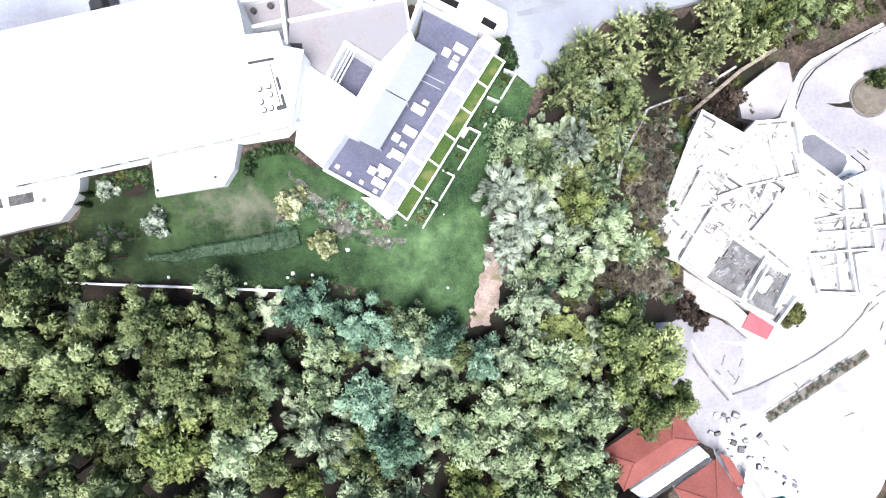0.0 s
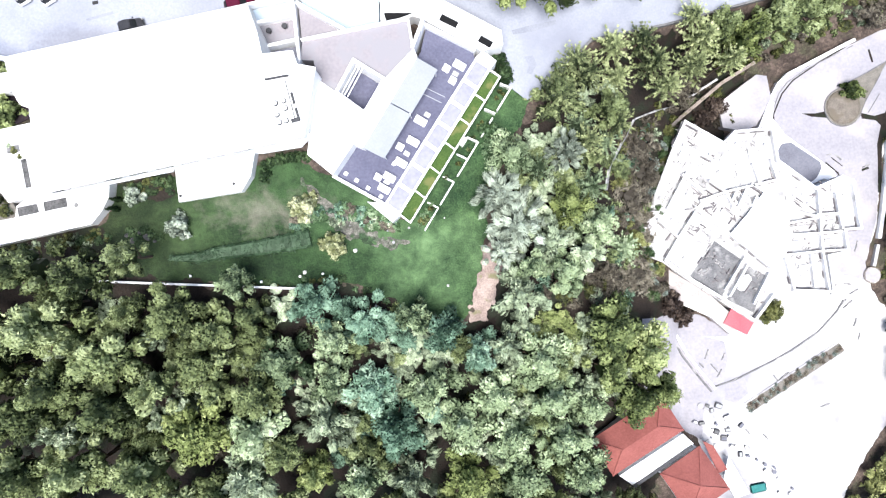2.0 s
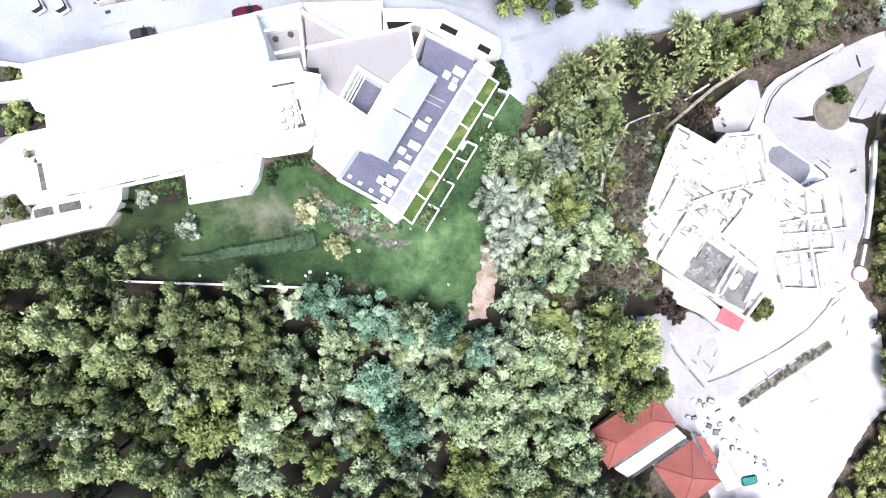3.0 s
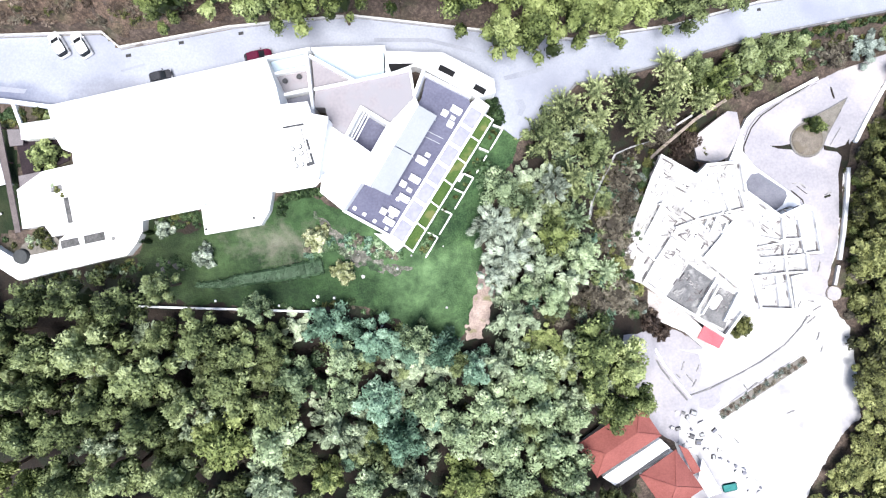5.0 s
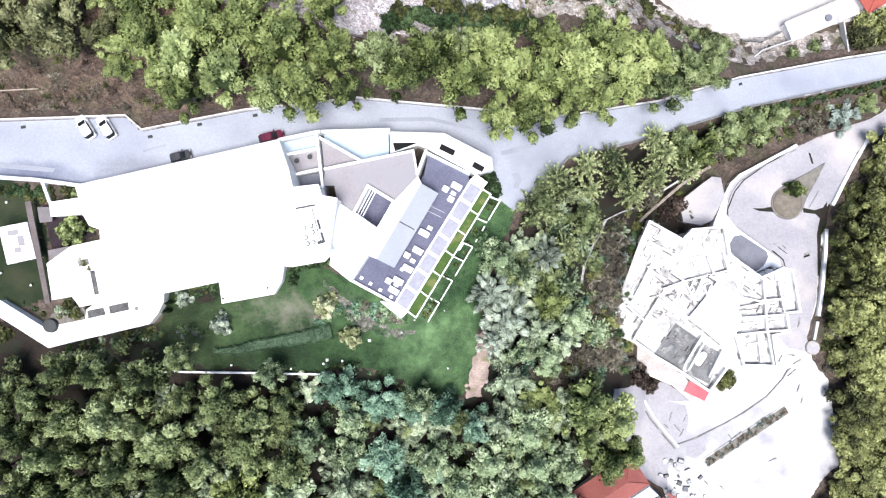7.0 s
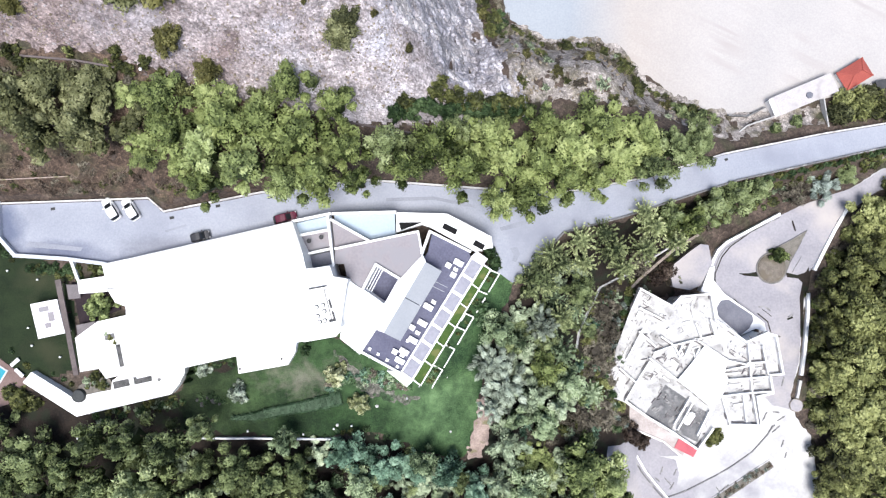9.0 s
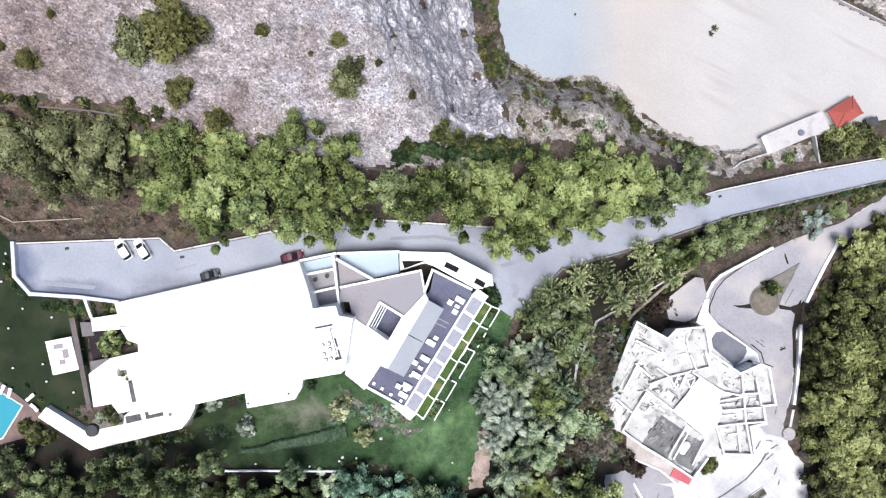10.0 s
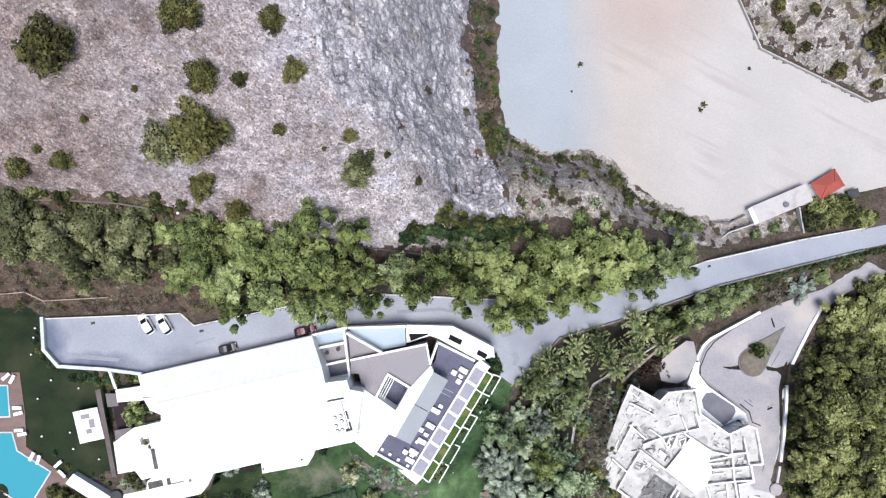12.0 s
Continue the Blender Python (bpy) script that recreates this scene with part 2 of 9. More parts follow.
def tinted_blot(m, middle, reach, tint):
    """A darker tint on paving, in a long blot round a line from west to east, thinning out unevenly."""
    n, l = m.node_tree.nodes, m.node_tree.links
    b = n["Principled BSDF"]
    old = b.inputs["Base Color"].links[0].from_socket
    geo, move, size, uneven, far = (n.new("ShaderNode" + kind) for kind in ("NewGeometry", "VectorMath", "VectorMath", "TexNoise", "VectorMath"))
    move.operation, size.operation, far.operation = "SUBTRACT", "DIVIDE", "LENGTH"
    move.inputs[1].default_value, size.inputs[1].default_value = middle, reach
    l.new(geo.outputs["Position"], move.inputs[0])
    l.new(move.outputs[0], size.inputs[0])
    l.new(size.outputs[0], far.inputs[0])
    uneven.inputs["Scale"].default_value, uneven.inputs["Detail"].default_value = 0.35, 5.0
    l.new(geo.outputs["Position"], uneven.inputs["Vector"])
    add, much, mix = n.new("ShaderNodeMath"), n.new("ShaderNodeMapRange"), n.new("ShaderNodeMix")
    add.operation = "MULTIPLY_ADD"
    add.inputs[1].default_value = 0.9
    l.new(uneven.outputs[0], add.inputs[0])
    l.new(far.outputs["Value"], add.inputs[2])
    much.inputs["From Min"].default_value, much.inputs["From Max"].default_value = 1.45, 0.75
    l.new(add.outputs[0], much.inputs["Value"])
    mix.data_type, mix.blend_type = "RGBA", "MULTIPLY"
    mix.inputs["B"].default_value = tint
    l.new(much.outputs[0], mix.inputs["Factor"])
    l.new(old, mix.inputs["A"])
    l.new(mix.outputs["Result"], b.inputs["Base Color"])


tinted_blot(ASPHALT, (-73.0, 30.0, 0.0), (4.6, 7.0, 20.0), (0.42, 0.46, 0.58, 1))
tinted_blot(ASPHALT, (-65.0, 25.6, 0.0), (14.0, 3.2, 20.0), (0.45, 0.47, 0.57, 1))
tinted_blot(ASPHALT, (-47.0, 27.2, 0.0), (9.0, 2.4, 20.0), (0.78, 0.77, 0.78, 1))
CONCRETE = surface("pale_concrete", (0.42, 0.412, 0.415), (0.56, 0.55, 0.545), 5, fine=10, bump=0.2, third=(0.25, 0.244, 0.268), third_size=0.08, third_from=0.52, gap=0.16)
DRIVEWAY = surface("worn_drive", (0.235, 0.228, 0.255), (0.32, 0.307, 0.33), 6, fine=14, bump=0.15, third=(0.40, 0.365, 0.355), third_size=0.1, third_from=0.52, gap=0.2)


LOT_Z = -18.4


def quarry_paint():
    """Dusty levelled ground: bluish on one side, warm on the other, with long scraped streaks."""
    m = surface("quarry_ground", (0.33, 0.325, 0.33), (0.41, 0.398, 0.395), 16, fine=45, bump=0.2)
    n, l = m.node_tree.nodes, m.node_tree.links
    b = n["Principled BSDF"]
    old = b.inputs["Base Color"].links[0].from_socket
    geo, turn, streak, band = n.new("ShaderNodeNewGeometry"), n.new("ShaderNodeMapping"), n.new("ShaderNodeTexNoise"), n.new("ShaderNodeMapRange")
    l.new(geo.outputs["Position"], turn.inputs["Vector"])
    squeeze = n.new("ShaderNodeMapping")
    turn.inputs["Rotation"].default_value, squeeze.inputs["Scale"].default_value = (0, 0, radians(28)), (0.04, 0.6, 1.0)
    l.new(turn.outputs[0], squeeze.inputs["Vector"])
    l.new(squeeze.outputs[0], streak.inputs["Vector"])
    streak.inputs["Scale"].default_value, streak.inputs["Detail"].default_value, streak.inputs["Distortion"].default_value = 1.0, 6.0, 0.5
    band.inputs["From Min"].default_value, band.inputs["From Max"].default_value = 0.48, 0.66
    l.new(streak.outputs[0], band.inputs["Value"])
    dark = n.new("ShaderNodeMix")
    dark.data_type = "RGBA"
    dark.inputs["B"].default_value = (0.335, 0.319, 0.317, 1)
    l.new(old, dark.inputs["A"])
    split, warm = n.new("ShaderNodeSeparateXYZ"), n.new("ShaderNodeMapRange")
    l.new(geo.outputs["Position"], split.inputs[0])
    warm.inputs["From Min"].default_value, warm.inputs["From Max"].default_value = 24.0, 36.0
    l.new(split.outputs[0], warm.inputs["Value"])
    mul = n.new("ShaderNodeMath")
    mul.operation = "MULTIPLY"
    some, here, both = n.new("ShaderNodeTexNoise"), n.new("ShaderNodeMapRange"), n.new("ShaderNodeMath")
    some.inputs["Scale"].default_value, some.inputs["Detail"].default_value = 0.06, 3.0
    l.new(geo.outputs["Position"], some.inputs["Vector"])
    here.inputs["From Min"].default_value, here.inputs["From Max"].default_value = 0.45, 0.62
    l.new(some.outputs[0], here.inputs["Value"])
    both.operation = "MULTIPLY"
    l.new(band.outputs[0], both.inputs[0])
    l.new(here.outputs[0], both.inputs[1])
    l.new(both.outputs[0], mul.inputs[0])
    l.new(warm.outputs[0], mul.inputs[1])
    l.new(mul.outputs[0], dark.inputs["Factor"])
    cool = n.new("ShaderNodeMix")
    cool.data_type, cool.blend_type = "RGBA", "MULTIPLY"
    cool.inputs["Factor"].default_value = 1.0
    tint = n.new("ShaderNodeMix")
    tint.data_type = "RGBA"
    tint.inputs["A"].default_value, tint.inputs["B"].default_value = (0.78, 0.87, 0.97, 1), (1.02, 0.945, 0.885, 1)
    l.new(warm.outputs[0], tint.inputs["Factor"])
    l.new(dark.outputs["Result"], cool.inputs["A"])
    pale, fade = n.new("ShaderNodeMapRange"), n.new("ShaderNodeMix")
    pale.inputs["From Min"].default_value, pale.inputs["From Max"].default_value = 34.0, 52.0
    l.new(split.outputs[0], pale.inputs["Value"])
    fade.data_type = "RGBA"
    fade.inputs["B"].default_value = (1.02, 0.99, 0.972, 1)
    l.new(pale.outputs[0], fade.inputs["Factor"])
    l.new(tint.outputs["Result"], fade.inputs["A"])
    away, ring, blush = n.new("ShaderNodeVectorMath"), n.new("ShaderNodeMapRange"), n.new("ShaderNodeMix")
    away.operation = "DISTANCE"
    away.inputs[1].default_value = (42.0, 97.0, LOT_Z)
    l.new(geo.outputs["Position"], away.inputs[0])
    fuzzy = n.new("ShaderNodeMath")
    fuzzy.operation = "MULTIPLY_ADD"
    fuzzy.inputs[1].default_value = 14.0
    l.new(some.outputs[0], fuzzy.inputs[0])
    l.new(away.outputs["Value"], fuzzy.inputs[2])
    ring.inputs["From Min"].default_value, ring.inputs["From Max"].default_value = 27.0, 10.0
    l.new(fuzzy.outputs[0], ring.inputs["Value"])
    blush.data_type = "RGBA"
    blush.inputs["B"].default_value = (1.0, 0.845, 0.78, 1)
    l.new(ring.outputs[0], blush.inputs["Factor"])
    l.new(fade.outputs["Result"], blush.inputs["A"])
    l.new(blush.outputs["Result"], cool.inputs["B"])
    l.new(cool.outputs["Result"], b.inputs["Base Color"])
    return m


GRAVEL = quarry_paint()
WHITE = surface("white_render", (0.76, 0.76, 0.77), (0.84, 0.84, 0.84), 6, fine=8, bump=0.05)
SHELLWALL = surface("whitewashed_block", (0.66, 0.65, 0.65), (0.84, 0.83, 0.82), 2.5, fine=6, bump=0.25, third=(0.5, 0.48, 0.46), third_size=0.5, third_from=0.62)
SLABGREY = surface("bare_slab", (0.31, 0.307, 0.308), (0.44, 0.435, 0.43), 4, fine=8, bump=0.2, third=(0.24, 0.235, 0.23), third_size=0.45, third_from=0.58, gap=0.12)
SHELLFLOOR = surface("limewashed_slab", (0.345, 0.338, 0.336), (0.53, 0.52, 0.512), 2.4, fine=9, bump=0.25, third=(0.26, 0.253, 0.249), third_size=0.4, third_from=0.55, gap=0.14)
EARTHTAN = surface("tan_earth", (0.20, 0.15, 0.132), (0.42, 0.335, 0.30), 2, fine=9, bump=0.5, third=(0.17, 0.16, 0.09), third_size=0.6, third_from=0.56, gap=0.12)
BANKSOIL = stony(surface("pale_dry_bank", (0.18, 0.158, 0.147), (0.52, 0.472, 0.45), 2.2, fine=8, bump=0.9, third=(0.17, 0.15, 0.10), third_size=0.3, third_from=0.52, gap=0.16), 3.0, 0.6, 1.25, 0.3)
PINKSLAB = surface("pinkish_concrete", (0.29, 0.255, 0.25), (0.44, 0.395, 0.385), 2.5, fine=8, bump=0.2, third=(0.50, 0.47, 0.47), third_size=0.3, third_from=0.5, gap=0.25)
HEDGESOIL = surface("grey_hedge_soil", (0.10, 0.09, 0.078), (0.20, 0.185, 0.165), 1.0, fine=8, bump=0.5)
HUTRED = surface("bright_red_tile", (0.27, 0.062, 0.05), (0.36, 0.09, 0.072), 3, fine=10, bump=0.3)
# Darker than litter itself: the shade under the trees is put into the colour.
FOREST = surface("shaded_litter", (0.007, 0.005, 0.004), (0.022, 0.015, 0.011), 3, fine=10, bump=0.8, third=(0.012, 0.015, 0.008), third_size=0.4)
LILAC = surface("lilac_paving", (0.215, 0.2, 0.22), (0.27, 0.247, 0.262), 4, fine=10, bump=0.05, third=(0.24, 0.23, 0.25), third_size=0.25)
PALEBLUE = surface("pale_blue_terrace", (0.31, 0.38, 0.45), (0.36, 0.42, 0.48), 5, bump=0.05)
DECK = surface("slate_blue_deck", (0.078, 0.079, 0.122), (0.118, 0.12, 0.172), 3, fine=8, bump=0.1)
AWNING = surface("pale_grey_awning", (0.245, 0.26, 0.288), (0.285, 0.298, 0.322), 3, bump=0.05)
GRILLE = surface("dark_grille", (0.035, 0.035, 0.04), (0.07, 0.07, 0.075), 1, bump=0.1)
PITGREY = surface("slate_grey_cover", (0.115, 0.117, 0.145), (0.165, 0.167, 0.198), 2, fine=8, bump=0.1)
DARKFLOOR = surface("dark_concrete", (0.085, 0.085, 0.09), (0.19, 0.187, 0.19), 1.6, fine=9, bump=0.3, third=(0.30, 0.295, 0.29), third_size=0.5, third_from=0.55, gap=0.12)
CANVAS = surface("grey_canvas", (0.29, 0.305, 0.325), (0.33, 0.34, 0.36), 3, bump=0.05)
TERRACOTTA = surface("terracotta", (0.185, 0.056, 0.049), (0.265, 0.09, 0.078), 3, fine=10, bump=0.3)
PINKROOF = surface("red_awning", (0.36, 0.08, 0.10), (0.44, 0.12, 0.14), 2, bump=0.1)
WOODDARK = surface("dark_timber", (0.10, 0.06, 0.055), (0.2, 0.13, 0.12), 1.5, fine=8, bump=0.2)
PAVER = surface("brown_paving", (0.125, 0.085, 0.078), (0.20, 0.14, 0.128), 2, fine=8, bump=0.2)
WOODGREY = surface("weathered_timber", (0.12, 0.107, 0.112), (0.18, 0.162, 0.168), 1.5, fine=8, bump=0.2)
PLUM = surface("dark_plum_paving", (0.012, 0.008, 0.011), (0.028, 0.018, 0.023), 2, fine=8, bump=0.2)
STAINED = surface("stained_render", (0.44, 0.42, 0.41), (0.68, 0.66, 0.65), 2.0, fine=8, bump=0.15, third=(0.26, 0.225, 0.205), third_size=0.5, third_from=0.54, gap=0.1)
BAYWALL = surface("pale_blue_render", (0.40, 0.43, 0.49), (0.56, 0.585, 0.63), 2.5, fine=8, bump=0.1)
BEAMBROWN = surface("brown_beam", (0.085, 0.07, 0.07), (0.145, 0.12, 0.118), 1.2, fine=8, bump=0.2)
ROUGHBANK = stony(surface("weedy_rubble", (0.05, 0.06, 0.04), (0.20, 0.185, 0.165), 1.4, fine=6, bump=0.8, third=(0.035, 0.065, 0.03), third_size=0.5, third_from=0.5, gap=0.12), 2.6, 0.6, 1.4, 0.3)
WOODPALE = surface("limewashed_timber", (0.21, 0.20, 0.20), (0.33, 0.318, 0.315), 1.5, fine=8, bump=0.2)
BARK = surface("bark", (0.08, 0.055, 0.04), (0.16, 0.12, 0.09), 0.6, bump=0.6)
BLACKPOT = surface("charcoal_stone", (0.035, 0.038, 0.04), (0.06, 0.063, 0.065), 1.5, fine=8, bump=0.2)
BEDGRAVEL = surface("dark_bed_gravel", (0.03, 0.03, 0.032), (0.13, 0.128, 0.128), 0.8, fine=6, bump=0.6)
ISLESOIL = surface("heaped_earth", (0.10, 0.085, 0.07), (0.2, 0.175, 0.15), 1.2, fine=8, bump=0.8, third=(0.13, 0.11, 0.085), third_size=0.6, third_from=0.5)
# Near-black paint for the dark inside openings that are not dug out.
VOID = surface("painted_dark_void", (0.004, 0.004, 0.005), (0.008, 0.008, 0.009), 1, rough=0.9, bump=0)
BLACK = surface("black_plastic", (0.015, 0.015, 0.017), (0.03, 0.03, 0.03), 1, rough=0.5, bump=0)
METAL = surface("grey_metal", (0.3, 0.3, 0.31), (0.45, 0.45, 0.46), 1, rough=0.45, metal=0.6, bump=0)
CUSHION = surface("white_cushion", (0.74, 0.74, 0.76), (0.82, 0.82, 0.83), 1, bump=0.05)
GLASS = surface("frosted_glass", (0.20, 0.20, 0.245), (0.27, 0.27, 0.315), 2.2, rough=0.62, fine=4, bump=0)
POOLWATER = glass_paint("pool_water", (0.035, 0.25, 0.32), 0.0)
CARWHITE = surface("white_car_paint", (0.75, 0.75, 0.76), (0.8, 0.8, 0.8), 1, rough=0.25, bump=0)
CARRED = surface("dark_red_car_paint", (0.06, 0.004, 0.018), (0.085, 0.007, 0.025), 1, rough=0.25, bump=0)
CARGREY = surface("dark_grey_car_paint", (0.022, 0.022, 0.026), (0.04, 0.04, 0.045), 1, rough=0.25, bump=0)
CARGLASS = surface("car_window", (0.01, 0.012, 0.015), (0.02, 0.022, 0.026), 1, rough=0.08, bump=0)
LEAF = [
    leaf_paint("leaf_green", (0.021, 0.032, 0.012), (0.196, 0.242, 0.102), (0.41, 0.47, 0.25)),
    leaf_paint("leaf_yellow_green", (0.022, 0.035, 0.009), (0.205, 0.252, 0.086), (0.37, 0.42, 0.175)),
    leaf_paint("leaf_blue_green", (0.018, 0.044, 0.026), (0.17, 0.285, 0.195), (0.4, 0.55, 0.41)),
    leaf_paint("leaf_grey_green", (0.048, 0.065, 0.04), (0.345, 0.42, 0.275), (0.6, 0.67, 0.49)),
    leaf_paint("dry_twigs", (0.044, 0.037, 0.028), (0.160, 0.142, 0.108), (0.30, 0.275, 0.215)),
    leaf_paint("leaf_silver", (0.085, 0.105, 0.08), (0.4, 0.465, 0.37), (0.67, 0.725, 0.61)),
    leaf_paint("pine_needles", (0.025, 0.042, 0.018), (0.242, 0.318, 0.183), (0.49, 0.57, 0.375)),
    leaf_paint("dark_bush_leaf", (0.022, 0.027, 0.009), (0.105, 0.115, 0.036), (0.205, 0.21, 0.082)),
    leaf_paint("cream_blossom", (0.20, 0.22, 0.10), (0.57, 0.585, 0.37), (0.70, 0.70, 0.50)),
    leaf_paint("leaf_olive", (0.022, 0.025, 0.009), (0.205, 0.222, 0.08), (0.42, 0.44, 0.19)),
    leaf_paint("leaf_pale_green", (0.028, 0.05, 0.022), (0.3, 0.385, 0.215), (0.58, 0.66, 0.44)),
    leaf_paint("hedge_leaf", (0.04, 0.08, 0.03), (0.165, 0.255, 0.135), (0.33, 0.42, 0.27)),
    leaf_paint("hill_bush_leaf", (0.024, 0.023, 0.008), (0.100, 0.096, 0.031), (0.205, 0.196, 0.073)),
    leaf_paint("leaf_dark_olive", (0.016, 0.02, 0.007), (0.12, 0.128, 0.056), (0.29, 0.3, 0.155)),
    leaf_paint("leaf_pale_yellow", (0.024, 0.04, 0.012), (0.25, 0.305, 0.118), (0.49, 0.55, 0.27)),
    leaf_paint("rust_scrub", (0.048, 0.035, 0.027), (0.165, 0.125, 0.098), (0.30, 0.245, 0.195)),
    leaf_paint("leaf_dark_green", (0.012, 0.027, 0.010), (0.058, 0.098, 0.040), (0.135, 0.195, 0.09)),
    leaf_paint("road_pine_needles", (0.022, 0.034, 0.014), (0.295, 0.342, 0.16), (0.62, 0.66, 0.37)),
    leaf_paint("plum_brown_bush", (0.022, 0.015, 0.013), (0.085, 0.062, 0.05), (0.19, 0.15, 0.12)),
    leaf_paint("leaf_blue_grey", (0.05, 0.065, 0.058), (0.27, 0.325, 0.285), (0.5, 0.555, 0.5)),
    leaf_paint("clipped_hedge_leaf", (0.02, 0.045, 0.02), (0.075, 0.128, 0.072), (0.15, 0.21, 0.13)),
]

# ---------------------------------------------------------------- making things
PLACE = {}


def thing(name, x, y, z, label, category, group="", kind=""):
    ob = new(name)
    ob.location = (x, y, z)
    ob.empty_display_size = 0.3
    PLACE[ob.name] = Vector((x, y, z))
    return tagged(ob, label, category, group, kind)


def part(name, bm, material, parent=None, label=""):
    """Links a bmesh, given in world coordinates, as one mesh under parent."""
    me = bpy.data.meshes.new(name)
    base = PLACE[parent.name] if parent else Vector()
    bmesh.ops.recalc_face_normals(bm, faces=bm.faces[:])
    bmesh.ops.translate(bm, verts=bm.verts[:], vec=-base)
    bm.to_mesh(me)
    bm.free()
    me.materials.append(material)
    ob = new(name, me)
    if parent:
        ob.parent = parent
    PLACE[ob.name] = base
    return tagged(ob, label)


def structure(name, bm, material, label, category):
    return tagged(part(name, bm, material), label, category, kind="structure")


def prism(poly, low, high, bm=None):
    bm = bm or bmesh.new()
    base = [bm.verts.new((x, y, low)) for x, y in poly]
    top = [bm.verts.new((x, y, high)) for x, y in poly]
    bm.faces.new(base)
    bm.faces.new(top)
    for i in range(len(poly)):
        j = (i + 1) % len(poly)
        bm.faces.new((base[i], base[j], top[j], top[i]))
    return bm


LEVELS = [0]


def bar(a, b, wide, low, high, bm=None, grow=0.0):
    """An upright slab along a line on the plan; low and high may be pairs, for its two ends."""
    a, b = Vector(a[:2]), Vector(b[:2])
    d = (b - a).normalized()
    a, b = a - d * grow, b + d * grow
    s = Vector((-d.y, d.x)) * wide / 2
    l0, l1 = low if isinstance(low, tuple) else (low, low)
    h0, h1 = high if isinstance(high, tuple) else (high, high)
    LEVELS[0] += 1
    h0, h1 = h0 + 0.004 * (LEVELS[0] % 7), h1 + 0.004 * (LEVELS[0] % 7)
    bm = bm or bmesh.new()
    v = [bm.verts.new((p.x, p.y, z)) for p, z in ((a + s, l0), (a - s, l0), (b - s, l1), (b + s, l1), (a + s, h0), (a - s, h0), (b - s, h1), (b + s, h1))]
    for f in ((0, 1, 2, 3), (4, 5, 6, 7), (0, 1, 5, 4), (1, 2, 6, 5), (2, 3, 7, 6), (3, 0, 4, 7)):
        bm.faces.new([v[i] for i in f])
    return bm


def block(x, y, low, high, sx, sy, turn=0.0, bm=None, bevel=0.0):
    bm = bm or bmesh.new()
    c, s = math.cos(radians(turn)), math.sin(radians(turn))
    quad = [(x + c * u * sx / 2 - s * v * sy / 2, y + s * u * sx / 2 + c * v * sy / 2) for u, v in ((-1, -1), (1, -1), (1, 1), (-1, 1))]
    before = set(bm.edges)
    prism(quad, low, high, bm)
    if bevel:
        bmesh.ops.bevel(bm, geom=[e for e in bm.edges if e not in before], offset=bevel, segments=2, affect="EDGES")
    return bm


def disc(x, y, low, high, r, r2=None, n=14, bm=None):
    bm = bm or bmesh.new()
    bmesh.ops.create_cone(bm, cap_ends=True, segments=n, radius1=r, radius2=r if r2 is None else r2, depth=high - low, matrix=Matrix.Translation((x, y, (low + high) / 2)))
    return bm


def along(a, b, f):
    return (a[0] + (b[0] - a[0]) * f, a[1] + (b[1] - a[1]) * f)


# ---------------------------------------------------------------- the lie of the land
ROAD_N = [(-72.5, 34.3), (-48.5, 35.0), (-46.0, 32.8), (-30.2, 35.9), (-13.4, 38.0), (6.1, 36.7), (20.0, 36.0), (36.3, 38.9), (51.0, 43.4), (70.6, 47.4), (85.0, 49.8), (140.0, 60.0)]
ROAD_S = [(-73.3, 30.0), (-73.0, 29.2), (-70.4, 26.2), (-62.2, 25.6), (-55.6, 24.3), (-24.7, 31.4), (-19.5, 32.8), (0.0, 32.1), (7.9, 27.8), (17.3, 25.8), (20.6, 29.4), (31.6, 32.2), (53.7, 39.0), (71.1, 42.8), (85.0, 45.8), (140.0, 56.0)]
ROAD_X = [-75, -45, -25, -10, 9, 21, 40, 54, 71, 90, 140]
ROAD_Z = [0.8, 0.8, 0.0, -2.0, -5.3, -7.2, -10.6, -13.3, -15.9, -18.2, -18.6]
LOT = [(10.3, 140.0), (10.2, 75.9), (13.0, 70.0), (19.4, 66.4), (29.4, 66.6), (34.6, 63.6), (39.2, 57.5), (47.3, 54.0), (54.3, 52.0), (62.0, 52.4), (76.0, 55.6), (92.0, 59.0), (130.0, 66.0), (130.0, 80.0), (91.0, 77.0), (87.0, 76.2), (64.8, 87.4), (60.3, 98.0), (50.0, 140.0)]
YARD = [(62.4, 32.0), (54.4, 27.3), (51.4, 22.9), (50.8, 20.6), (53.1, 17.6), (60.5, 10.5), (59.6, -4.5), (50.0, -5.5), (46.4, -10.0), (44.8, -12.9), (39.0, -13.0), (38.1, -16.6), (41.6, -21.7), (40.4, -24.4), (39.6, -29.0), (42.0, -36.0), (44.0, -44.0), (60.0, -44.0), (64.5, -36.0), (69.2, -27.9), (72.2, -25.5), (71.8, -20.0), (70.3, -10.0), (67.2, -6.0), (66.6, -2.0), (68.3, 4.8), (69.2, 15.2), (69.8, 20.9), (72.2, 24.3), (75.8, 31.8), (83.0, 37.0), (90.5, 41.0), (87.0, 43.2), (79.0, 38.2), (69.0, 33.0)]
YARD_Z = -20.3


def smooth(v):
    v = np.clip(v, 0, 1)
    return v * v * (3 - 2 * v)


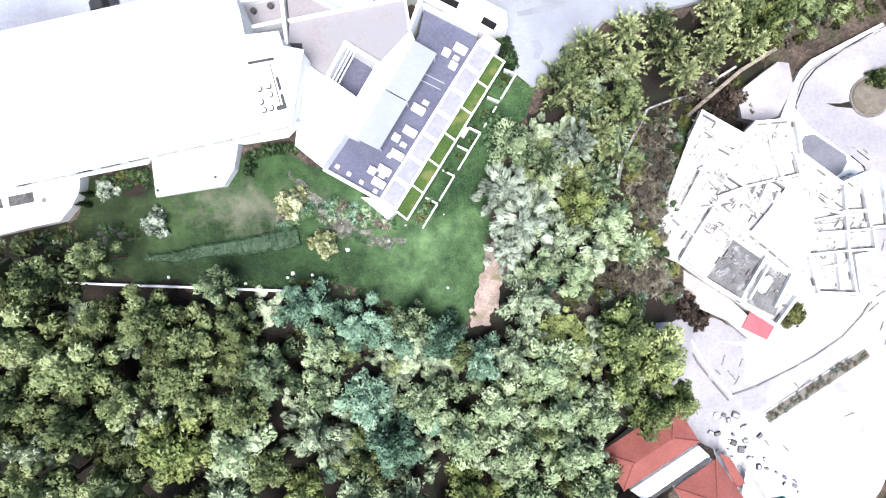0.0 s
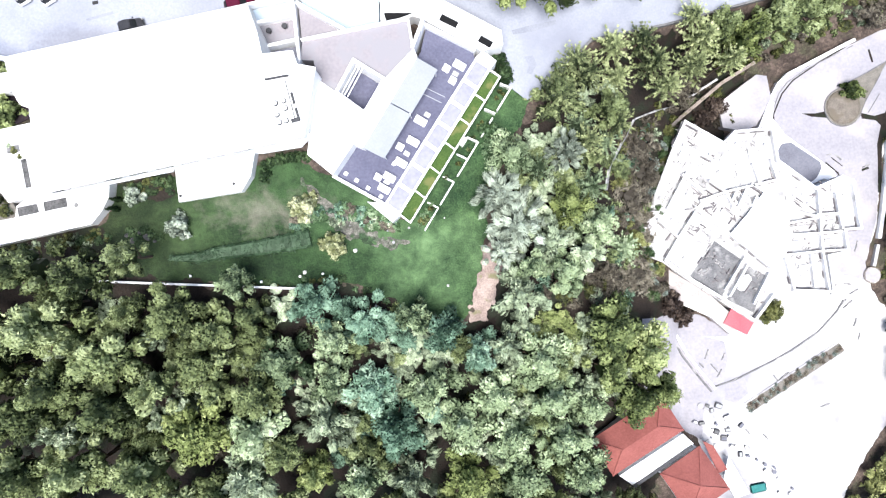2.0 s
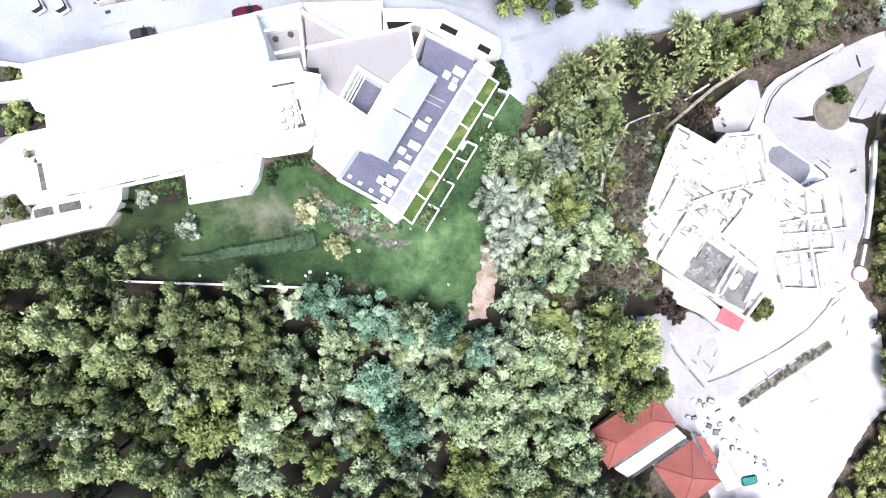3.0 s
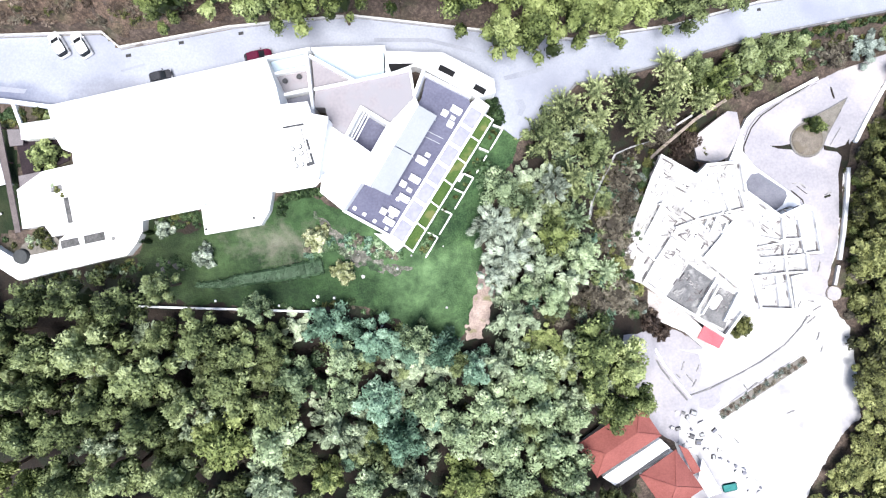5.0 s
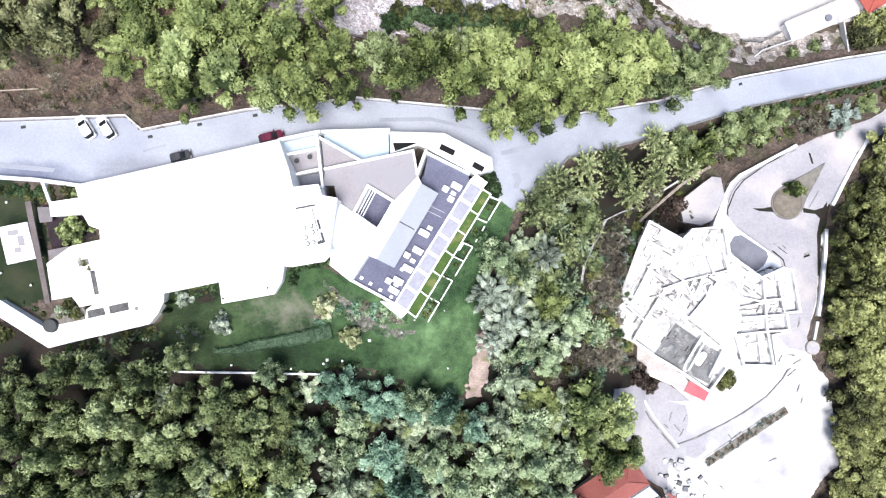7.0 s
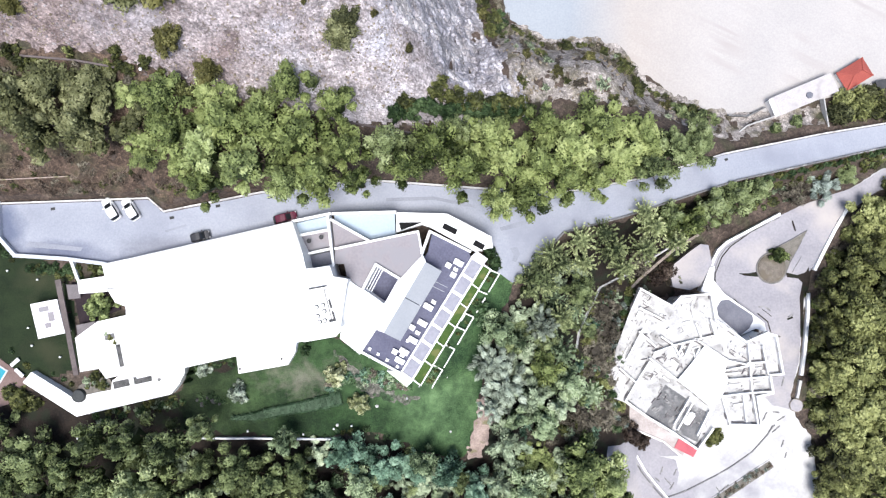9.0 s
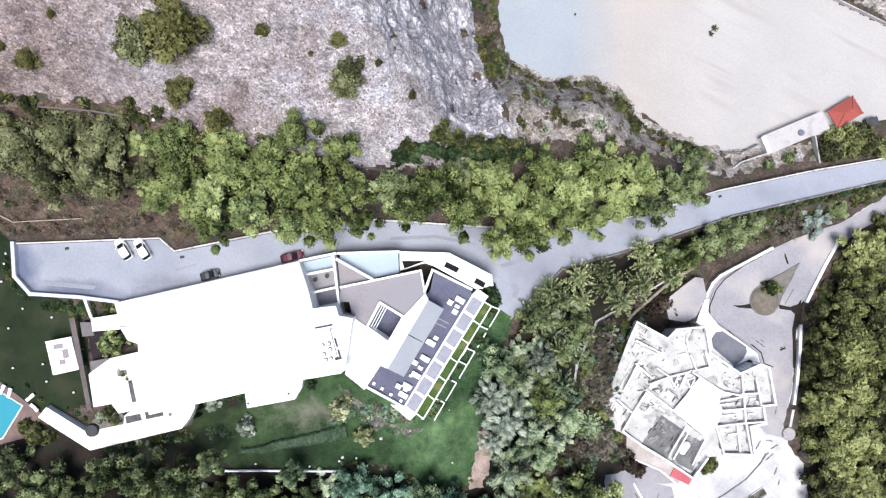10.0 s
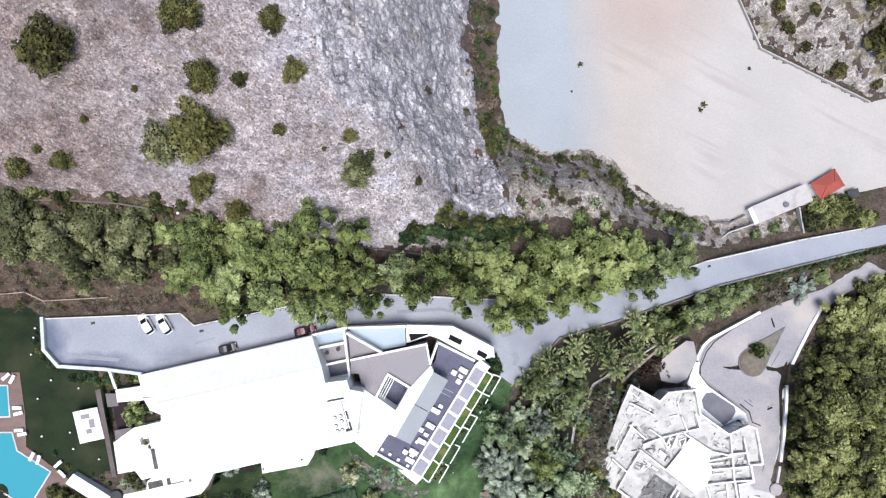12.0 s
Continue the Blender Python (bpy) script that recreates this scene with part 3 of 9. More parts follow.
def outside(x, y, poly):
    """Distance to a polygon, 0 inside."""
    px = np.array(poly, float)
    qx = np.roll(px, -1, 0)
    best, inside = np.full(x.shape, 1e9), np.zeros(x.shape, bool)
    for (ax, ay), (bx, by) in zip(px, qx):
        ex, ey = bx - ax, by - ay
        t = np.clip(((x - ax) * ex + (y - ay) * ey) / (ex * ex + ey * ey + 1e-9), 0, 1)
        best = np.minimum(best, np.hypot(x - ax - t * ex, y - ay - t * ey))
        cross = (ay > y) != (by > y)
        inside ^= cross & (x < (bx - ax) * (y - ay) / (by - ay + 1e-12) + ax)
    return np.where(inside, 0, best)


def edge(x, y, poly):
    """Distance to a polygon's outline, negative inside."""
    far = outside(x, y, poly)
    ring = np.array(poly, float)
    best = np.full(np.shape(x), 1e9)
    for (ax, ay), (bx, by) in zip(ring, np.roll(ring, -1, 0)):
        ex, ey = bx - ax, by - ay
        t = np.clip(((x - ax) * ex + (y - ay) * ey) / (ex * ex + ey * ey + 1e-9), 0, 1)
        best = np.minimum(best, np.hypot(x - ax - t * ex, y - ay - t * ey))
    return np.where(far > 0, far, -best)


def lump(x, y, size, seed=0):
    """Cheap smooth unevenness between about -1 and 1."""
    a = np.sin(x / size * 1.3 + 1.7 * np.sin(y / size + seed) + seed)
    b = np.sin(y / size * 1.1 + 1.3 * np.sin(x / size * 1.7 + seed * 2) + 2 * seed)
    c = np.sin((x + y) / size * 2.3 + seed * 3) * np.sin((x - y) / size * 1.9 - seed)
    return (a + b + c) / 3


def road_height(x):
    return np.interp(x, ROAD_X, ROAD_Z)


def land(x, y):
    x, y = np.asarray(x, float), np.asarray(y, float)
    north_edge, south_edge = np.interp(x, *zip(*ROAD_N)), np.interp(x, *zip(*ROAD_S))
    z_road = road_height(x)
    south = np.interp(x, [-90, -55, -40, -20, -8, 2, 12, 22, 32, 38, 90], [0.8, 0.7, 0.2, -2.2, -4.2, -5.6, -7.0, -10.5, -15.5, -20.2, -20.6])
    south = south - 0.22 * np.clip(-7 - y, 0, 45) * smooth((40 - x) / 12) - 0.04 * np.clip(-6 - y, 0, 40)
    climb = np.interp(x, [-90, -60, -40, -27, -14, -4, 6, 14], [0.85, 0.8, 0.72, 0.62, 0.54, 0.46, 0.3, 0.06])
    rise = np.clip(y - north_edge, 0, 80)
    rise = np.minimum(rise, 27) + 0.15 * np.maximum(rise - 27, 0)
    north = z_road + 1.0 * smooth(rise / 2) + climb * rise
    middle = (north_edge + south_edge) / 2
    h = np.where(y > middle, north, south)
    h = h + 0.25 * lump(x, y, 5.0, 1.0) + 0.12 * lump(x, y, 1.9, 2.0)
    d = np.maximum(np.maximum(y - north_edge, south_edge - y), 0)
    w = 1 - smooth(d / np.where(y > middle, 1.6, 4.5))
    h = h * (1 - w) + (z_road - 0.12) * w
    d = outside(x, y, LOT)
    reach = 10 + 16 * smooth((14 - x) / 10)
    w = 1 - smooth(d / reach)
    far = smooth((y - 70) / 12) * smooth((x - 58) / 10)
    w = np.where((far > 0.5) & (d > 0), 1 - smooth(d / 4.0) * 0.0 - np.clip(d * 0.03, 0, 0.6), w)
    h = h * (1 - w) + (LOT_Z - 0.12) * w
    h = np.where((far > 0.5) & (d > 0), LOT_Z + 0.45 * np.clip(d, 0, 60) + 0.3 * lump(x, y, 3, 4.0), h)
    d = outside(x, y, YARD)
    w = 1 - smooth(d / 3.5)
    drive_up = np.interp(x, [70, 90], [YARD_Z, -18.9])
    h = h * (1 - w) + (drive_up - 0.12) * w
    return h


def spot(x, y):
    return float(land(np.array([x]), np.array([y]))[0])


def sheet(xs, ys, offset=0.0, keep=None, extra=None, level=None):
    """A mesh of quads over the land; with level, it ends where level(x, y) rises above 0."""
    gx, gy = np.meshgrid(xs, ys)
    gz = land(gx, gy) + offset
    if extra is not None:
        gz = gz + extra(gx, gy)
    nx = len(xs)
    verts = np.stack([gx, gy, gz], -1).reshape(-1, 3)
    i, j = np.meshgrid(np.arange(nx - 1), np.arange(len(ys) - 1))
    a = (j * nx + i).ravel()
    faces = np.stack([a, a + 1, a + nx + 1, a + nx], -1)
    if keep is not None:
        centre = verts[faces].mean(1)
        faces = faces[keep(centre[:, 0], centre[:, 1])]
    if level is not None:
        centre = verts[faces].mean(1)
        faces = faces[level(centre[:, 0], centre[:, 1]) < 0]
        times = np.bincount(faces.ravel(), minlength=len(verts))
        rim_points = np.nonzero((times > 0) & (times < 4))[0]
        x, y, e, cell = verts[rim_points, 0], verts[rim_points, 1], 0.05, xs[1] - xs[0]
        f = level(x, y)
        dx, dy = (level(x + e, y) - f) / e, (level(x, y + e) - f) / e
        far = np.clip(f / (dx * dx + dy * dy + 0.05), -0.7 * cell, 0.7 * cell)
        verts[rim_points, 0], verts[rim_points, 1] = x - far * dx, y - far * dy
        verts[rim_points, 2] = land(verts[rim_points, 0], verts[rim_points, 1]) + offset
        if extra is not None:
            verts[rim_points, 2] += extra(verts[rim_points, 0], verts[rim_points, 1])
    used, inverse = np.unique(faces, return_inverse=True)
    me = bpy.data.meshes.new("sheet")
    me.from_pydata(verts[used].tolist(), [], inverse.reshape(-1, 4).tolist())
    me.polygons.foreach_set("use_smooth", [True] * len(me.polygons))
    return me


def draped(name, me, material, label, category):
    me.name = name
    me.materials.append(material)
    return tagged(new(name, me), label, category, kind="structure")


LAWN = [(-50.4, 1.1), (-46.5, -3.4), (-22.3, -4.6), (-12.9, -3.9), (-5.1, -7.8), (2.6, -9.8), (4.6, -6.0), (5.4, 0.2), (5.8, 8.8), (8.9, 15.0), (11.8, 20.6), (8.5, 24.0), (-5.0, 4.0), (-14.0, 9.0), (-20.0, 12.0), (-42.0, 8.0), (-44.0, 3.0)]
WESTLAWN = [(-95, 45), (-95, 0), (-68, 5), (-60.5, 8), (-62, 22), (-66, 25), (-71, 25.5), (-74, 29), (-74, 36), (-78, 38)]
WOODS = [(-100, 2), (-69.5, 4.6), (-60, 0.6), (-45, 3.4), (-43.6, -3.6), (-22, -5.6), (-12, -5), (-5, -9), (1, -10.5), (5, -9), (7.5, 2), (8, 10), (13, 19), (17, 25), (24, 28), (40, 33), (54, 37.5), (63, 33.2), (53, 27.4), (45, 20), (41, 16), (36, 20.5), (33.5, 15.4), (30, 6), (27.2, 0), (31, -3), (33, -8), (36, -20), (30, -60), (-100, -60)]
HILL = [(-110, 57.5), (-77, 58), (-65, 56), (-48, 55.2), (-35, 50.2), (-15, 47.4), (-4, 47.2), (6, 47.4), (14, 49.5), (11, 58), (7.2, 66), (4.8, 76), (3.8, 125), (-110, 125)]


def hollow(x, y):
    """Lowers the soil a little where turf or rock lies over it."""
    return -0.45 * np.maximum(np.maximum(smooth(-edge(x, y, LAWN) / 1.5), smooth(-edge(x, y, WESTLAWN) / 1.5)), smooth(-edge(x, y, WOODS) / 1.5)) - 1.3 * smooth(-edge(x, y, HILL) / 3)


rim = np.array([5, 12, 25, 60, 140, 320, 700, 1400, 2600.0])
xs = np.concatenate([-105 - rim[::-1], np.arange(-105, 106, 1.0), 105 + rim])
ys = np.concatenate([-65 - rim[::-1], np.arange(-65, 121, 1.0), 120 + rim])
draped("ground", sheet(xs, ys, extra=hollow), SOIL, "brown dry hillside soil with scrub under the trees", "ground")

# the road, with its parking bay, as a strip between its two edges
steps = np.concatenate([np.arange(-73, 90, 1.0), np.arange(90, 141, 5.0)])
bm = bmesh.new()
rows = []
for x in steps:
    z = float(road_height(x))
    lo, hi = float(np.interp(x, *zip(*ROAD_S))), float(np.interp(x, *zip(*ROAD_N)))
    rows.append([bm.verts.new((x, lo + (hi - lo) * f, z)) for f in (0, 0.33, 0.66, 1)])
for a, b in zip(rows, rows[1:]):
    for k in range(3):
        bm.faces.new((a[k], b[k], b[k + 1], a[k + 1]))
structure("road", bm, ASPHALT, "pale grey asphalt road running past the white villa", "road")
MARKS = [[(11.2, 26.6), (12.4, 26.9), (12.9, 25.6), (12.2, 24.2), (11.5, 24.4), (11.8, 25.4)], [(9.6, 29.6), (12.5, 30.2), (15.8, 31.4), (15.6, 31.9), (12.0, 31.0), (9.4, 30.2)], [(-46.0, 29.6), (-42.6, 30.6), (-42.8, 30.9), (-46.2, 29.9)], [(-69.0, 27.4), (-60.0, 26.6), (-59.6, 27.2), (-68.4, 28.3)], [(-10.0, 34.6), (-2.0, 34.9), (5.0, 33.6), (5.1, 34.1), (-2.0, 35.5), (-10.0, 35.2)]]
for poly in MARKS:
    bm = bmesh.new()
    bm.faces.new([bm.verts.new((x, y, float(road_height(x)) + 0.035)) for x, y in poly])
    structure("pavement", bm, ROADPATCH, "darker patched strip in the pale asphalt", "pavement")
bm = bmesh.new()
bm.faces.new([bm.verts.new((x, y, road_height(x) + 0.02)) for x, y in [(7.6, 28.6), (9.0, 22.5), (11.5, 20.6), (14.5, 22.6), (17.6, 26.2), (20.5, 29.6)]])
structure("pavement", bm, ASPHALT, "pale asphalt bay beside the road junction", "pavement")
ragged = lambda x, y: 0.5 * lump(x, y, 1.3, 5.0) + 0.3 * lump(x, y, 0.6, 6.0)
level = sheet(np.arange(8, 131, 0.45), np.arange(50, 141, 0.45), 0.0, None, lambda x, y: LOT_Z - land(x, y) + 0.05 * lump(x, y, 4.0, 1.0), lambda x, y: edge(x, y, LOT) + (0.1 + 0.9 * smooth((60 - x) / 6)) * (0.8 * lump(x, y, 1.5, 5.0) + 0.7 * lump(x, y, 3.0, 2.0) + 0.2))
draped("quarry_floor", level, GRAVEL, "pale dusty levelled quarry ground with tyre tracks", "ground")
paved = sheet(np.arange(36, 93, 0.4), np.arange(-45, 45, 0.4), 0.0, None, lambda x, y: np.interp(x, [70, 90], [YARD_Z, -18.9]) - land(x, y), lambda x, y: edge(x, y, YARD) + 0.5 * ragged(x, y))
draped("yard", paved, CONCRETE, "pale worn concrete yard and drive round the shell house", "pavement")

DRIVE = [(64.0, 32.3), (59.6, 30.1), (56.8, 28.6), (54.0, 27.0), (52.7, 25.6), (51.9, 23.8), (51.2, 21.5), (51.4, 19.5), (53.6, 17.4), (57.4, 14.4), (60.7, 11.6), (62.4, 3.0), (60.4, -1.2), (63.0, -4.0), (67.0, -5.0), (66.5, -2.0), (68.2, 4.8), (69.1, 15.2), (69.7, 20.9), (72.1, 24.3), (75.7, 31.7), (82.9, 36.9), (90.4, 41.0), (87.0, 43.0), (79.0, 38.0), (69.0, 34.6)]
paved = sheet(np.arange(50, 92, 0.4), np.arange(-6, 44, 0.4), 0.03, None, lambda x, y: np.interp(x, [70, 90], [YARD_Z, -18.9]) - land(x, y), lambda x, y: edge(x, y, DRIVE) + 0.12 * ragged(x, y))
draped("drive", paved, DRIVEWAY, "worn lilac-grey concrete drive looping round an island", "road")

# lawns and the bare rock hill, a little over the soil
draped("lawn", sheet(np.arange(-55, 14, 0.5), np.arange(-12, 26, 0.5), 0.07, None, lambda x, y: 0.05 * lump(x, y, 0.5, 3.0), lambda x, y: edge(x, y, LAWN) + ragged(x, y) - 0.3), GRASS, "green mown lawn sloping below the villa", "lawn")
draped("lawn", sheet(np.arange(-100, -56, 0.5), np.arange(-4, 48, 0.5), 0.07, lambda x, y: edge(x, y, WESTLAWN) + ragged(x, y) < 0.3), DARKGRASS, "dark green lawn round the pool and gazebo", "lawn")


BRINK_Y, BRINK_X = [48, 54, 57.6, 61.5, 65.5, 68.4, 71.6, 76, 82, 110], [6.5, 2.2, -1.0, -6.0, -10.6, -14.2, -18.0, -21.8, -24.2, -30]


def cliff(x, y):
    """How much of a crag a place is, from 0 on the smooth hill to 1 on the steep face."""
    brink = np.interp(y, BRINK_Y, BRINK_X)
    return smooth((x - brink + 2.6 * lump(x, y, 3.5, 2.0) + 1.2 * lump(x, y, 1.2, 3.0)) / 5 + 0.5)


ridge = np.vectorize(lambda a, b: noise.ridged_multi_fractal(Vector((a, b, 0.0)), 0.9, 2.2, 5, 1.0, 2.0))
rough = np.vectorize(lambda a, b: noise.fractal(Vector((a, b, 3.0)), 0.8, 2.1, 4))


def facet(a, b, seed):
    """Tilted planes, one for each cell of a broken pattern."""
    p = Vector((a, b, seed))
    c = noise.voronoi(p)[1][0]
    tilt = noise.noise_vector(c * 3.7 + Vector((seed, 0, 0)))
    return 1.3 * tilt.z + 1.4 * (tilt.x * (a - c.x) + tilt.y * (b - c.y))


facets = np.vectorize(facet)


def roughness(x, y):
    """Broken relief: ledges that run aslant down the crag, small stones on the hill."""
    r = cliff(x, y)
    u, v = (x + 0.55 * y) * 0.16, (y - 0.55 * x) * 0.07
    warp_x, warp_y = x + 0.8 * lump(x, y, 1.6, 4.0), y + 0.8 * lump(y, x, 1.6, 5.0)
    broken = 1.5 * facets(warp_x * 0.22, warp_y * 0.15, 1.0) + 0.8 * facets(warp_x * 0.6, warp_y * 0.42, 5.0)
    return r * (1.0 * (ridge(u, v) - 1.0) + broken) + (0.16 + 0.35 * r) * rough(x * 0.9, y * 0.9)


MULCH = [(-41.9, 7.2), (-41.2, 9.0), (-36.0, 10.2), (-35.2, 7.2), (-36.8, 6.4), (-40.0, 6.8)]
draped("mulch_bed", sheet(np.arange(-49, -33, 0.25), np.arange(2, 11, 0.25), 0.16, None, None, lambda x, y: edge(x, y, MULCH) + 0.9 * ragged(x, y)), FOREST, "dark mulched planting bed under the villa wall", "flower bed")
ROUGH = [(-19.0, 9.4), (-13.4, 5.4), (-8.6, 2.0), (-4.6, 1.2), (-7.8, -0.6), (-13.4, 2.0), (-17.6, 6.2)]
draped("rough_bank", sheet(np.arange(-22, -1, 0.25), np.arange(-3, 12, 0.25), 0.15, None, lambda x, y: 0.12 * lump(x, y, 0.5, 4.0), lambda x, y: edge(x, y, ROUGH) + 1.6 * ragged(x, y) + 0.3), ROUGHBANK, "stony weedy bank below the roof deck", "bank")
EARTH = [(5.2, 0.6), (6.6, 0.4), (8.6, -3.0), (6.6, -6.4), (6.0, -9.6), (3.4, -10.2), (4.6, -5.6), (5.5, -2.6)]
draped("earth_path", sheet(np.arange(-2, 12, 0.15), np.arange(-13, 4, 0.15), 0.2, None, None, lambda x, y: edge(x, y, EARTH) + 1.2 * ragged(x, y) - 0.2), EARTHTAN, "bare tan earth at the lawn's edge", "path")
QBANK = [(12, 51), (20, 52), (30, 52), (38, 50.5), (46, 48.5), (53, 46.2), (61, 48.2), (71.6, 49.6), (72.6, 53.6), (62, 52), (54.5, 53), (47, 55), (39, 58.5), (34.5, 64.5), (29, 67.5), (19, 67.5), (14, 69.5), (10.5, 70.5), (9, 64)]
draped("quarry_bank", sheet(np.arange(4, 76, 0.4), np.arange(45, 94, 0.4), 0.1, None, lambda x, y: 0.3 * lump(x, y, 0.8, 2.0) * smooth(edge(x, y, LOT) / 3), lambda x, y: np.maximum(edge(x, y, QBANK) + 1.2 * ragged(x, y), -1.0 - edge(x, y, LOT))), BANKSOIL, "pale dry bank with scrub above the quarry floor", "bank")
draped("rubble_slope", sheet(np.arange(54, 112, 0.6), np.arange(74, 124, 0.6), 0.1, None, lambda x, y: 0.35 * lump(x, y, 0.9, 2.0), lambda x, y: edge(x, y, [(53, 130), (61, 98.4), (65.4, 88.4), (87.0, 77.4), (92, 78.4), (112, 82), (112, 112), (60, 130)]) + ragged(x, y)), BANKSOIL, "pale rubble slope beyond the quarry wall", "bank")
WBANK = [(-108, 37), (-74, 37), (-72, 35.6), (-48.5, 36.2), (-46, 34.2), (-30, 37.2), (-24, 38.2), (-24, 47), (-35, 51), (-48, 54.6), (-65, 55.6), (-108, 57)]
draped("scrub_bank", sheet(np.arange(-108, -22, 0.4), np.arange(33, 59, 0.4), 0.1, None, lambda x, y: 0.35 * smooth(-edge(x, y, WBANK) / 1.5) * (rough(x * 1.1, y * 1.1) + 0.3 + lump(x, y, 0.7, 2.0)), lambda x, y: edge(x, y, WBANK) + ragged(x, y)), BRUSH, "rusty brown dry brush on the bank above the parking bay", "bank")
draped("forest_floor", sheet(np.arange(-100, 48, 0.5), np.arange(-45, 36, 0.5), 0.09, None, None, lambda x, y: edge(x, y, WOODS) + 2 * ragged(x, y) - 0.3), FOREST, "leaf litter with the shade under the woods painted in", "ground")
draped("rock_hill", sheet(np.arange(-108, -29.3, 0.6), np.arange(45, 124, 0.6), 0.12, None, roughness, lambda x, y: edge(x, y, HILL) + 1.5 * ragged(x, y) - 0.4), ROCK, "pale stony limestone hillside with dry tufts", "hillside")
hill_east = sheet(np.arange(-30.6, 19, 0.4), np.arange(45, 124, 0.4), 0.12, lambda x, y: (edge(x, y, HILL) + 1.2 * ragged(x, y) < 0.4) & (cliff(x, y) <= 0.62), roughness)
draped("rock_hill", hill_east, ROCK, "pale stony limestone hillside above the trees", "hillside")
draped("cliff", sheet(np.arange(-30.9, 19, 0.35), np.arange(45, 112, 0.35), 0.12, lambda x, y: (edge(x, y, HILL) + 1.2 * ragged(x, y) < 0.4) & (cliff(x, y) > 0.5), roughness), CRAG, "grey fractured limestone crag above the quarry floor", "cliff").data.polygons.foreach_set("use_smooth", [False] * len(bpy.data.meshes["cliff"].polygons))


# ---------------------------------------------------------------- trees
def crown_mesh(seed, radius, tall, lobes, tufts, leaves, leaf, lobe=0.34, spiky=False, low=0.1):
    """A crown of leafy lobes over a dome, each lobe of many tufts; its foot is at z 0, its top at tall."""
    rng = np.random.default_rng(seed)
    verts, faces, tones = [], [], []
    ball = [(0, 0, 1)] + [(math.cos(1.2566 * k + h) * 0.894, math.sin(1.2566 * k + h) * 0.894, z) for z, h in ((0.447, 0), (-0.447, 0.628)) for k in range(5)]
    shell = [(0, k + 1, (k + 1) % 5 + 1) for k in range(5)] + [(k + 1, k + 6, (k + 1) % 5 + 1) for k in range(5)] + [((k + 1) % 5 + 1, k + 6, (k + 1) % 5 + 6) for k in range(5)]
    golden = rng.uniform(0, 6.28)
    # Dark heart of the crown: shade behind the lobes put into its tone.
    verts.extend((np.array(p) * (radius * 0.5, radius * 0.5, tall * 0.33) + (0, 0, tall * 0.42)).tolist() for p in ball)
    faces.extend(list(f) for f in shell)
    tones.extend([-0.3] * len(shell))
    for k in range(lobes):
        up = 1 - (k + 0.5) / lobes * (1 + low)
        turn = golden + 2.39996 * k + rng.uniform(-0.35, 0.35)
        flat = math.sqrt(max(0.0, 1 - up * up))
        d = np.array([flat * math.cos(turn), flat * math.sin(turn), up])
        size = radius * lobe * rng.uniform(0.7, 1.25)
        reach = rng.uniform(0.55, 1.08)
        lobe_tone = rng.uniform(0.2, 0.6)
        c = d * np.array([radius - size, radius - size, tall * 0.62 - size * 0.8]) * reach + (0, 0, tall * 0.38)
        at = len(verts)
        verts.extend((c + np.array(p) * size * 0.7).tolist() for p in ball)
        faces.extend([a + at for a in f] for f in shell)
        # Lobe cores get a dark tone, painted shade between the tufts.
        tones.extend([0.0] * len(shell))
        for q in range(tufts):
            n = rng.normal(size=3) + d * 0.7 + np.array([0, 0, 0.55])
            n /= np.linalg.norm(n)
            heart = c + n * size * rng.uniform(0.78, 1.08)
            spread = size * 0.24
            where = heart + rng.normal(size=(leaves, 3)) * spread * np.array([1, 1, 0.6])
            face = n * 1.2 + np.array([0, 0, 0.25]) + rng.normal(size=(leaves, 3)) * 0.32
            face /= np.linalg.norm(face, axis=1)[:, None]
            if spiky:
                out = (where - heart) / spread + n * 0.8 + np.array([0, 0, 0.25])
                where = heart + out * leaf * 0.45
                long, wide = leaf * 1.5, leaf * 0.34
            else:
                out = np.cross(face, rng.normal(size=(leaves, 3)))
                long, wide = leaf, leaf * 0.66
            side = np.cross(face, out)
            out = out / (np.linalg.norm(out, axis=1)[:, None] + 1e-9)
            side = side / (np.linalg.norm(side, axis=1)[:, None] + 1e-9)
            s = rng.uniform(0.6, 1.25, (leaves, 1))
            at = len(verts)
            blade = np.stack([where - out * long * s * 0.45 + side * wide * s * 0.6, where - out * long * s * 0.45 - side * wide * s * 0.6, where + out * long * s * 0.65], 1)
            verts.extend(blade.reshape(-1, 3).tolist())
            faces.extend((np.arange(leaves * 3).reshape(-1, 3) + at).tolist())
            tones.extend([lobe_tone + rng.uniform(-0.16, 0.26)] * leaves)
    me = bpy.data.meshes.new("crown")
    me.from_pydata(verts, [], faces)
    me.attributes.new("tone", "FLOAT", "FACE").data.foreach_set("value", tones)
    me.materials.append(LEAF[0])
    return me


